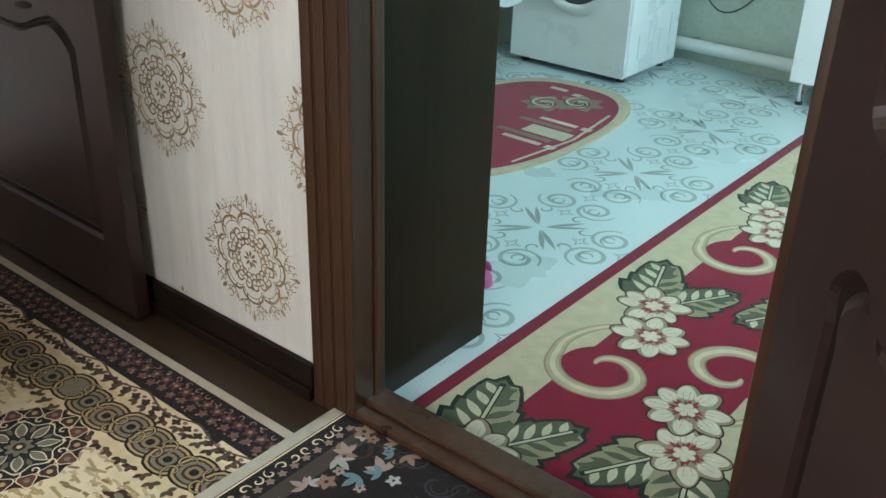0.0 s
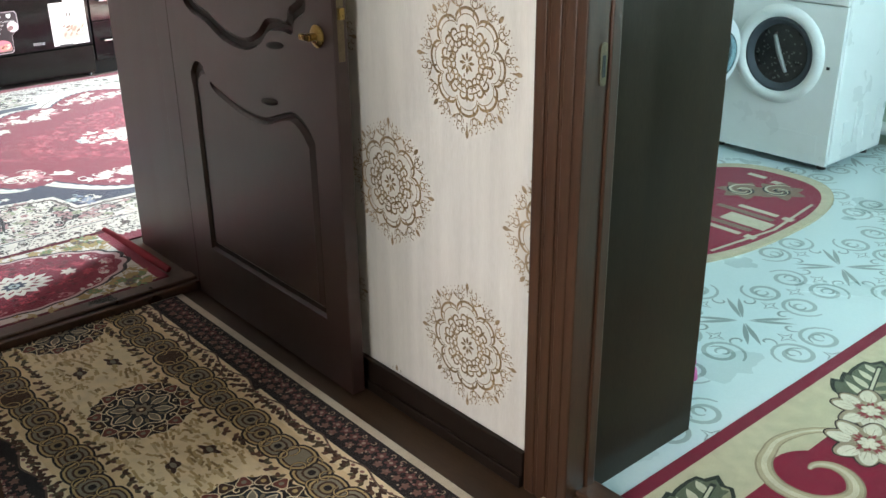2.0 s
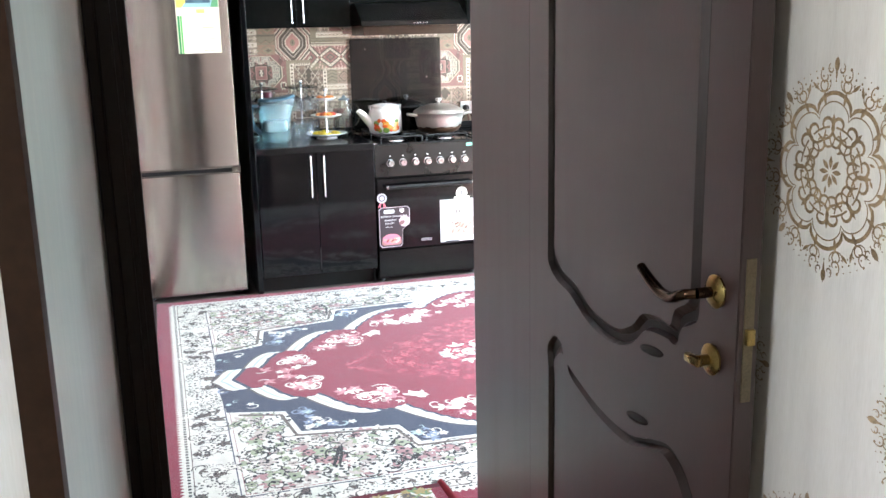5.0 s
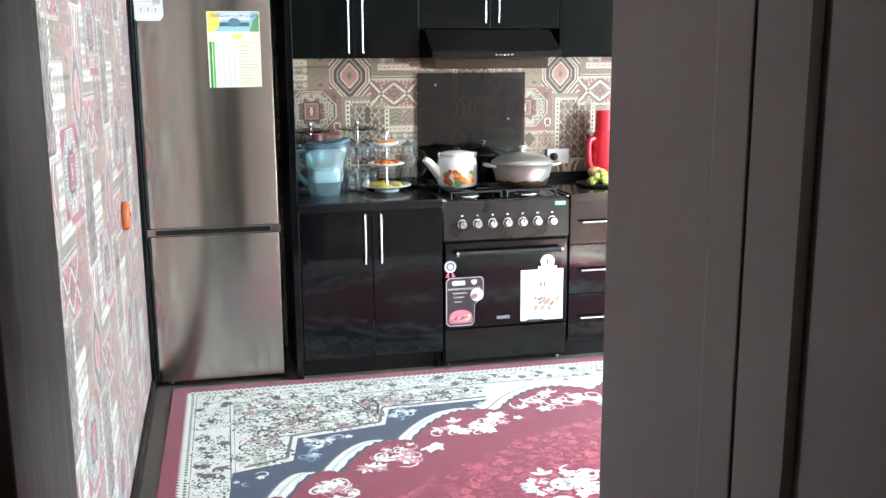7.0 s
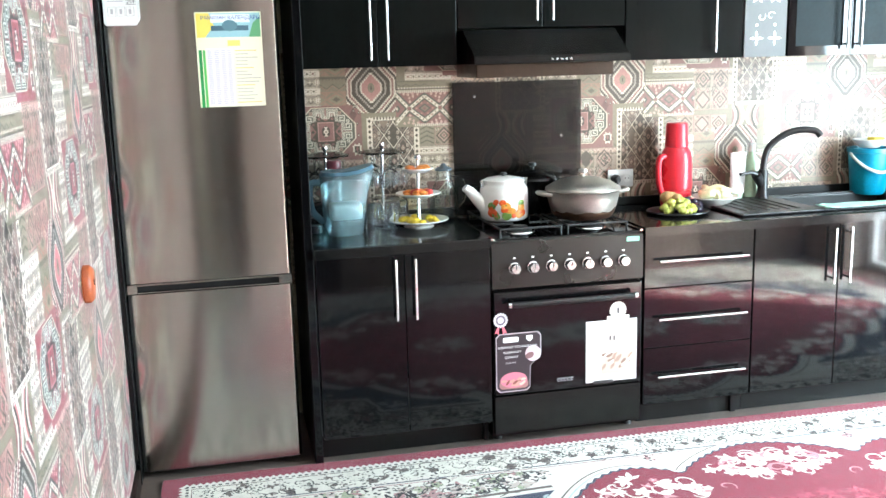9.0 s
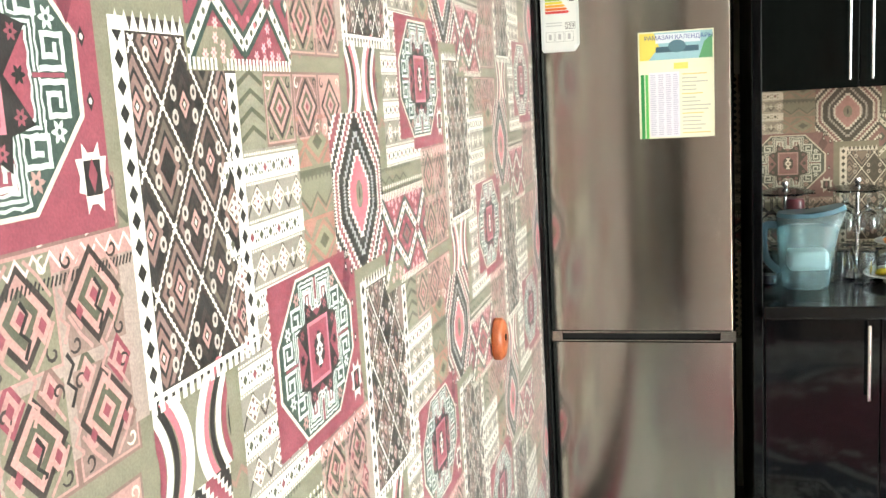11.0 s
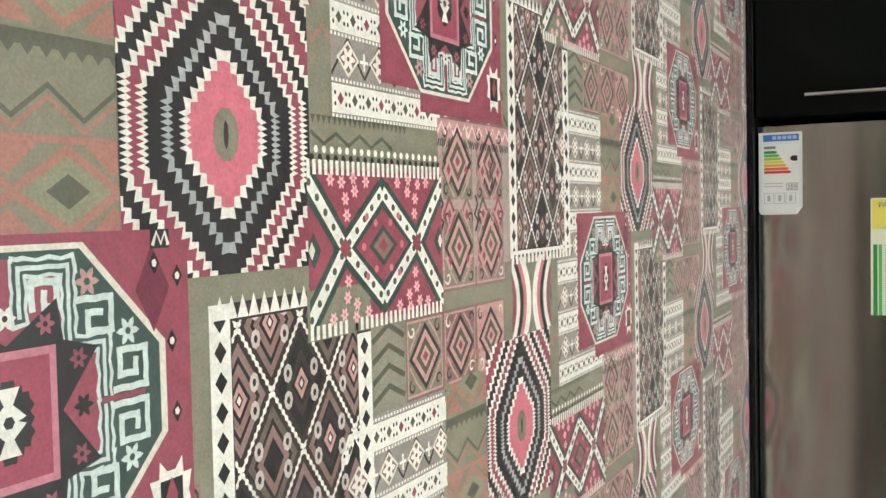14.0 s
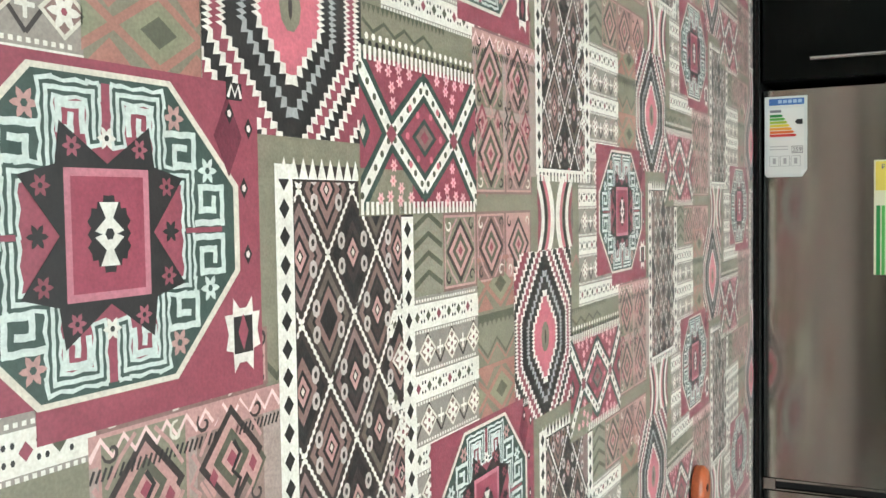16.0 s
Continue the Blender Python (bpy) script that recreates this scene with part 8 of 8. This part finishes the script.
def rosette_disc(art, u, v, r, layer):
    """A round rosette: palmettes on its rim, a cream ring, a dark star with grey petals at its heart."""
    art.blob(u, v, r * 0.97, r * 0.97, H_BLACK, layer, 96, 0, 16, 0.035)
    for k in range(16):
        a = k * math.pi / 8
        p = (u + r * 0.84 * math.cos(a), v + r * 0.84 * math.sin(a))
        art.blob(*p, r * 0.15, r * 0.14, H_SAND, layer + 1, 20, a, 3, 0.2).blob(*p, r * 0.13, r * 0.12, (0.17, 0.05, 0.035) if k % 2 else H_BROWN, layer + 2, 20, a, 3, 0.2).blob(*p, r * 0.05, r * 0.05, H_GREY if k % 2 else H_GOLD, layer + 3, 8)
        q = (u + r * 0.66 * math.cos(a + 0.2), v + r * 0.66 * math.sin(a + 0.2))
        art.curl(*q, r * 0.085, 0.9, a, r * 0.03, H_SAND, layer + 4, 10)
    art.blob(u, v, r * 0.6, r * 0.6, H_SAND, layer + 3, 64, 0.2, 8, 0.1).blob(u, v, r * 0.57, r * 0.57, (0.02, 0.025, 0.03), layer + 4, 64, 0.2, 8, 0.1)
    for k in range(8):
        a = k * math.pi / 4 + 0.2
        art.leaf(u + r * 0.2 * math.cos(a), v + r * 0.2 * math.sin(a), r * 0.4, r * 0.19, a, H_SAND, layer + 5).leaf(u + r * 0.22 * math.cos(a), v + r * 0.22 * math.sin(a), r * 0.35, r * 0.14, a, H_GREY, layer + 6)
        art.leaf(u + r * 0.34 * math.cos(a + 0.39), v + r * 0.34 * math.sin(a + 0.39), r * 0.2, r * 0.08, a + 0.39, (0.2, 0.16, 0.1), layer + 5)
    art.blob(u, v, r * 0.24, r * 0.24, H_BLACK, layer + 7, 48, 0, 8, 0.15).blob(u, v, r * 0.19, r * 0.19, H_GREY, layer + 8, 48, 0, 8, 0.2).blob(u, v, r * 0.1, r * 0.1, H_BROWN, layer + 9, 16).blob(u, v, r * 0.045, r * 0.045, H_SAND, layer + 10, 8)


def hall_runner():
    x0, x1, y0, y1 = -2.585, -1.10, 0.225, 1.012
    L, W = (x1 - x0) / 2, (y1 - y0) / 2
    cx = (x0 + x1) / 2
    art = Art().rect(-L, -W, L, W, (0.55, 0.49, 0.38), 0).rect(-L + 0.004, -W + 0.022, L, W - 0.022, H_BLACK, 1)
    rnd = random.Random(31)
    for s in (-1, 1):
        # dark flowered border
        art.rect(-L, s * (W - 0.118), L, s * (W - 0.108), H_SAND, 2)
        art.rect(-L, s * (W - 0.205), L, s * (W - 0.112), H_SAND, 2).rect(-L, s * (W - 0.275), L, s * (W - 0.15), (0.74, 0.58, 0.35), 2)
        for k in range(int(2 * L / 0.034)):
            u = -L + 0.02 + k * 0.034
            art.blob(u, s * (W - 0.055), 0.013, 0.013, (0.13, 0.045, 0.04), 3, 24, rnd.random(), 5, 0.3).blob(u, s * (W - 0.055), 0.005, 0.005, (0.36, 0.24, 0.19), 4, 8)
            for m in range(4):
                art.blob(u + rnd.uniform(-0.017, 0.017), s * (W - rnd.uniform(0.032, 0.098)), 0.003, 0.003, rnd.choice(((0.4, 0.3, 0.22), (0.3, 0.16, 0.14))), 4, 6)
            art.blob(u + 0.017, s * (W - 0.083 + 0.004 * (k % 2)), 0.01, 0.01, (0.2, 0.1, 0.075), 3, 20, rnd.random(), 5, 0.3)
            art.curl(u + 0.017, s * (W - 0.036), 0.009, 0.8, k, 0.003, (0.3, 0.22, 0.15), 3, 10, s)
            art.blob(u, s * (W - 0.131), 0.011, 0.009, H_BROWN, 3, 20, 0, 4, 0.25)
            art.blob(u + 0.017, s * (W - 0.122), 0.006, 0.005, (0.3, 0.15, 0.12), 3, 8)
        # waved inner edge of the dark border
        wave = [(u, s * (W - 0.106 - 0.02 * abs(math.sin(u * math.pi / 0.17)) ** 1.5)) for u in np.linspace(-L, L, 140)]
        for (a, va), (b, vb) in zip(wave, wave[1:]):
            art.poly([(a, s * (W - 0.1)), (b, s * (W - 0.1)), (b, vb), (a, va)], H_BLACK, 2)
        art.stroke(wave, 0.005, (0.12, 0.07, 0.05), 3)
        # chain of interlocked round knots, swaying a little, with leaves on both sides
        step = 0.068
        for k in range(int(2 * L / step) + 1):
            u, v = -L + k * step, s * (W - 0.205 + 0.007 * math.sin(k * 1.9))
            for f, ink in ((1.0, H_BLACK), (0.88, H_GOLD), (0.76, H_BROWN), (0.66, H_GREY), (0.48, H_BROWN), (0.36, H_GREY if k % 2 else (0.3, 0.22, 0.11)), (0.2, H_BLACK)):
                o = 0.049 * f
                art.poly([(u + o * math.cos(a), v + 1.05 * o * math.sin(a) * (1 + 0.12 * math.cos(2 * a))) for a in np.linspace(0, 2 * math.pi, 14, endpoint=False)], ink, 5)
            for hand in (-1, 1):
                art.curl(u + step / 2, v + hand * 0.016, 0.024, 0.9, k * 1.3 + hand, 0.0075, H_BLACK, 6, 14, hand).curl(u + step / 2, v + hand * 0.016, 0.024, 0.9, k * 1.3 + hand, 0.0035, H_GOLD, 7, 14, hand)
            for m in range(2):
                for d in (0.141, 0.268):
                    pu, pv = u + m * step / 2 + rnd.uniform(-0.004, 0.004), s * (W - d + rnd.uniform(-0.004, 0.004))
                    for t in (-0.7, 0.5, 1.7):
                        art.leaf(pu, pv, 0.02, 0.012, t + k * 0.6, rnd.choice((H_BROWN, (0.13, 0.06, 0.035), (0.1, 0.075, 0.04))), 6)
    art.rect(-L, -(W - 0.268), L, W - 0.268, H_SAND, 2)
    for k in range(900):
        u, v = rnd.uniform(-L, L), rnd.uniform(-(W - 0.27), W - 0.27)
        art.stroke([(u, v), (u + rnd.uniform(-0.02, 0.02), v + rnd.uniform(-0.006, 0.006)), (u + rnd.uniform(-0.03, 0.03), v + rnd.uniform(-0.012, 0.012))], 0.007, rnd.choice((H_GOLD, H_GOLD, (0.3, 0.2, 0.085), (0.6, 0.46, 0.26))), 3)
    for x in (-2.585, -2.054, -1.535):
        rosette_disc(art, x - cx, 0.017, 0.128, 8)
        for s in (-1, 1):
            art.blob(x - cx + 0.26, 0.017 + s * 0.045, 0.026, 0.014, H_BROWN, 5, 24, s * 0.4, 4, 0.3).blob(x - cx + 0.26, 0.017 + s * 0.045, 0.012, 0.007, H_GREY, 6, 10)
    carpet("hall_runner", x0, y0, x1, y1, art.clipped(-L, -W, L, W), "beige and brown runner with rosettes and knotted border bands", edge=(0.6, 0.54, 0.42))


def dark_hall_carpet():
    x0, x1, y0, y1 = -1.165, 0.75, -0.35, 1.117
    L, W = (x1 - x0) / 2, (y1 - y0) / 2
    art = Art().rect(-L, -W, L, W, (0.55, 0.5, 0.4), 0).rect(-L + 0.028, -W, L, W, H_BLACK, 1).rect(-L + 0.03, -W, -L + 0.034, W, H_SAND, 2)
    near = lambda u, v: u < 0.3
    rnd = random.Random(41)
    for k in range(int(2 * W / 0.03)):
        v = -W + 0.015 + k * 0.03
        art.curl(-L + 0.055, v, 0.013, 0.9, k, 0.004, H_SAND, 3, 12, 1 if k % 2 else -1).blob(-L + 0.072, v + 0.015, 0.008, 0.008, (0.3, 0.2, 0.17), 3, 20, 0, 5, 0.3)
    art.rect(-L + 0.088, -W, -L + 0.125, W, (0.07, 0.05, 0.04), 2)
    scatter(art, lambda u, v: -L + 0.1 < u < -L + 0.22 and v > -0.3, (-L, -W, -L + 0.3, W), 110, ((0.4, 0.28, 0.24), (0.3, 0.18, 0.12), (0.42, 0.4, 0.36), (0.16, 0.24, 0.26)), 0.034, 4, 42, H_BROWN)
    scatter(art, lambda u, v: u > -L + 0.2 and v > -0.3, (-L, -W, 0.6, W), 520, ((0.5, 0.46, 0.42), (0.4, 0.3, 0.27), (0.12, 0.24, 0.3), (0.35, 0.2, 0.16), (0.5, 0.48, 0.46)), 0.04, 4, 43, (0.05, 0.04, 0.05))
    carpet("hall_carpet", x0, y0, x1, y1, art.clipped(-L, -W, L, W), "black floral carpet with a cream bound end beside the runner", edge=(0.6, 0.54, 0.42), base=0.0075)


def flower(art, u, v, r, turn, layer):
    """A cream blossom seen from above: broad shaded petals with dark edges and a red heart."""
    dark, cream, tan, blush = (0.03, 0.016, 0.012), (0.6, 0.54, 0.42), (0.3, 0.23, 0.15), (0.24, 0.03, 0.035)
    rnd = random.Random(int(u * 1000) + int(v * 1000))
    for k in range(8):
        a = turn + (k + rnd.uniform(-0.2, 0.2)) * math.pi / 4
        f = rnd.uniform(0.85, 1.12)
        pu, pv = u + 0.62 * f * r * math.cos(a), v + 0.62 * f * r * math.sin(a)
        art.blob(pu, pv, r * 0.44 * f, r * 0.36, dark, layer, 22, a, 3, 0.07).blob(pu, pv, r * 0.4 * f, r * 0.31, tan, layer + 1, 22, a, 3, 0.07)
        art.blob(pu + 0.07 * r * math.cos(a + 0.6), pv + 0.07 * r * math.sin(a + 0.6), r * 0.29 * f, r * 0.22, cream, layer + 2, 22, a, 3, 0.07)
        for w in (-0.3, 0.0, 0.3):
            art.stroke([(u + r * 0.3 * math.cos(a + w), v + r * 0.3 * math.sin(a + w)), (u + r * rnd.uniform(0.65, 0.85) * math.cos(a + w * 0.8), v + r * rnd.uniform(0.65, 0.85) * math.sin(a + w * 0.8))], r * 0.045, tan, layer + 3, taper=True)
        for w in (-0.2, 0.2):
            art.leaf(u + r * 0.1 * math.cos(a), v + r * 0.1 * math.sin(a), r * rnd.uniform(0.25, 0.42), r * 0.1, a + w, blush, layer + 4)
    for k in range(6):
        a = turn + k * math.pi / 3
        art.blob(u + 0.16 * r * math.cos(a), v + 0.16 * r * math.sin(a), r * 0.13, r * 0.11, tan, layer + 5, 12, a).blob(u + 0.17 * r * math.cos(a), v + 0.17 * r * math.sin(a), r * 0.1, r * 0.08, cream, layer + 6, 12, a)
    art.blob(u, v, r * 0.09, r * 0.09, cream, layer + 7, 10)


def big_leaf(art, u, v, size, turn, layer):
    dark, green, pale, light = (0.016, 0.022, 0.014), (0.085, 0.1, 0.06), (0.28, 0.26, 0.16), (0.5, 0.46, 0.33)
    c, s = math.cos(turn), math.sin(turn)
    for grown, tone in ((1.0, dark), (0.86, None)):
        for k in range(4):
            for hand in (-1, 1):
                b = (0.04 + 0.19 * k) * size
                length = (0.5 - 0.06 * k) * size * grown
                art.leaf(u + c * b, v + s * b, length, 0.34 * size * grown, turn + hand * (0.95 - 0.13 * k), tone or (green if hand > 0 else pale), layer + (0 if tone else 1))
        art.leaf(u + c * 0.45 * size, v + s * 0.45 * size, 0.55 * size * grown, 0.3 * size * grown, turn, tone or green, layer + (0 if tone else 1))
    for k in range(4):
        for hand in (-1, 1):
            b = (0.1 + 0.19 * k) * size
            art.leaf(u + c * b, v + s * b, (0.36 - 0.05 * k) * size, 0.09 * size, turn + hand * 0.8, light if hand > 0 else green, layer + 2)
    art.stroke([(u, v), (u + c * size * 0.45, v + s * size * 0.45), (u + c * size * 0.85, v + s * size * 0.85)], size * 0.06, dark, layer + 3).stroke([(u, v), (u + c * size * 0.42, v + s * size * 0.42), (u + c * size * 0.8, v + s * size * 0.8)], size * 0.03, light, layer + 4)


def washroom_runner():
    x0, x1, y0, y1 = -1.062, -0.36, 1.225, 3.95
    L, W = (y1 - y0) / 2, (x1 - x0) / 2
    red, deep, beige = (0.21, 0.005, 0.026), (0.17, 0.004, 0.022), (0.47, 0.42, 0.28)
    # u runs along y from the doorway, v towards -x
    art = Art().rect(-L, -W, L, W, deep, 0).rect(-L, -W + 0.035, L, W - 0.035, beige, 1).rect(-L, -0.175, L, 0.175, red, 2)
    # one spray round its scroll's tip: a full spiral, two blossoms, two leaves
    unit = Art()
    unit.blob(-0.01, 0.11, 0.105, 0.1, red, 3, 32)
    a = np.linspace(math.radians(14), math.radians(425), 52)
    r = np.interp(np.degrees(a), (14, 50, 90, 180, 270, 350, 425), (0.2, 0.15, 0.112, 0.095, 0.09, 0.058, 0.02))
    pts = np.stack([r * np.cos(a), 0.118 + r * np.sin(a)], 1)
    unit.stroke(pts, 0.044, (0.27, 0.21, 0.13), 4, taper=True).stroke(pts, 0.034, (0.4, 0.33, 0.21), 5, taper=True).stroke(pts * (0.99, 1.0), 0.014, (0.54, 0.48, 0.34), 6, taper=True)
    big_leaf(unit, 0.35, 0.185, 0.24, 0.3, 7)
    big_leaf(unit, 0.36, 0.13, 0.21, -0.55, 7)
    flower(unit, 0.327, 0.16, 0.088, 0.4, 12)
    flower(unit, 0.194, 0.098, 0.09, 1.1, 20)
    P, mid = 0.735, (y0 + y1) / 2
    for k in range(-1, 5):
        art.add(unit.moved(1.611 - mid + k * P, 0.0)).add(unit.moved(1.792 - mid + k * P, 0.0, turn=math.pi))
    carpet("washroom_runner", x0, y0, x1, y1, art.clipped(-L, -W, L, W), "long red and beige runner with cream blossoms and scrolls", edge=deep, turned=True, base=0.004)


def oval_mat():
    a0, b0 = 0.6, 0.355
    ob = thing("oval_mat", (-1.95, 2.79, 0.004), "red oval mat with a beige edge before the washing machine", "carpet", rz=90)
    shape = lambda k: [(k * a0 * math.copysign(abs(math.cos(t)) ** 0.85, math.cos(t)), k * b0 * math.copysign(abs(math.sin(t)) ** 0.7, math.sin(t))) for t in np.linspace(0, 2 * math.pi, 64, endpoint=False)]
    bm = bmesh.new()
    lo = [bm.verts.new((x, y, 0)) for x, y in shape(1.0)]
    hi = [bm.verts.new((x, y, 0.007)) for x, y in shape(0.995)]
    for i in range(64):
        bm.faces.new((lo[i], lo[(i + 1) % 64], hi[(i + 1) % 64], hi[i]))
    bm.faces.new(hi)
    bm.faces.new(lo)
    beige = (0.47, 0.41, 0.28)
    part("backing", bm, surface("beige_binding", beige, 0.9, vary=0.2, scale=60, fine=500, bump=0.5), ob)
    red, white, taupe = (0.24, 0.006, 0.03), (0.5, 0.45, 0.33), (0.2, 0.13, 0.09)
    art = Art().poly(shape(0.99), beige, 0).poly(shape(0.9), red, 1)
    for s in (-1, 1):
        u = s * 0.02
        art.rect(u - 0.02, -0.28, u + 0.02, -0.1, white, 2).rect(u + s * 0.05 - 0.014, -0.25, u + s * 0.05 + 0.014, -0.02, taupe, 2).rect(u + s * 0.1 - 0.013, -0.24, u + s * 0.1 + 0.013, -0.08, white, 2).rect(u + s * 0.1 - 0.016, -0.3, u + s * 0.1 + 0.016, -0.26, white, 2)
        art.rect(u + s * 0.42 - 0.016, -0.06, u + s * 0.42 + 0.016, -0.02, white, 2).rect(u + s * 0.44 - 0.014, 0.02, u + s * 0.44 + 0.014, 0.1, white, 2)
        art.stroke([(u - s * 0.1, -0.29), (u - s * 0.02, -0.3), (u + s * 0.3, -0.26)], 0.012, white, 2)
        for du, dv in ((0.27, 0.0), (0.36, -0.1)):
            for k in range(7):
                art.leaf(s * du, dv, 0.105, 0.06, k * 0.9 + du, taupe, 3)
            for k in range(6):
                art.curl(s * du, dv, 0.078 - 0.011 * k, 0.75, k * 1.4, 0.011, white if k % 2 == 0 else H_BLACK, 4, 18)
    pile = new("woven_face", art.mesh("woven_face", (0, 0, 0.007), (1, 0, 0), (0, 1, 0), PILE, 0.0002))
    pile.parent = ob


kitchen_carpet()
doorway_carpet()
hall_runner()
dark_hall_carpet()
washroom_runner()
oval_mat()


def lino_print():
    """Grey scroll print of the washroom linoleum, repeat about 0.4 m."""
    tile, ink, pale = Art(), (0.23, 0.28, 0.275), (0.29, 0.355, 0.35)
    S, grow = 0.55, 1.31
    for k in range(4):
        a = k * math.pi / 2 + math.pi / 4
        tile.leaf(0.012 * math.cos(a + 0.12), 0.012 * math.sin(a + 0.12), 0.1, 0.012, a + 0.12, ink, 1).leaf(0.012 * math.cos(a - 0.12), 0.012 * math.sin(a - 0.12), 0.1, 0.012, a - 0.12, ink, 1)
        for hand in (-1, 1):
            tile.curl(0.1 * math.cos(a + hand * 0.3), 0.1 * math.sin(a + hand * 0.3), 0.02, 0.7, a + hand, 0.006, ink, 1, 12, hand)
            u, v = 0.105 * math.cos(a - math.pi / 4) + hand * 0.048 * math.sin(a - math.pi / 4), 0.105 * math.sin(a - math.pi / 4) + hand * 0.048 * math.cos(a - math.pi / 4)
        b = k * math.pi / 2
        for hand in (-1, 1):
            u, v = 0.155 * math.cos(b) - hand * 0.05 * math.sin(b), 0.155 * math.sin(b) + hand * 0.05 * math.cos(b)
            tile.curl(u, v, 0.05, 1.7, b + hand * 1.6, 0.0105, pale, 1, 30, hand)
            tile.curl(u, v, 0.03, 0.6, b - hand * 1.6, 0.006, ink, 2, 12, -hand)
        for f in (0.105, 0.21):
            cu, cv = f * math.cos(b), f * math.sin(b)
            star = []
            for t in range(8):
                rr = 0.022 if t % 2 == 0 else 0.007
                star.append((cu + rr * math.cos(t * math.pi / 4), cv + rr * math.sin(t * math.pi / 4)))
            tile.stroke(star, 0.004, ink, 1, closed=True)
    sheet = Art().rect(-2.6, 1.225, 0.3, 4.05, (0.52, 0.62, 0.63), 0)
    for i in range(-1, 8):
        for j in range(-1, 8):
            sheet.add(tile.moved(-1.345 + (i - 3) * S, 2.13 + (j - 2) * S, grow))
    sheet = sheet.clipped(-2.6, 1.225, 0.3, 4.05)
    ob = new("lino_print", sheet.mesh("lino_print", (0, 0, 0.0042), (1, 0, 0), (0, 1, 0), LINO, 0.00006))
    ob.parent = bpy.data.objects["washroom_floor_base"]
    ob["kind"] = "stuff"
    ob["label"] = "pale linoleum printed with grey scrolls and stars"


lino_print()
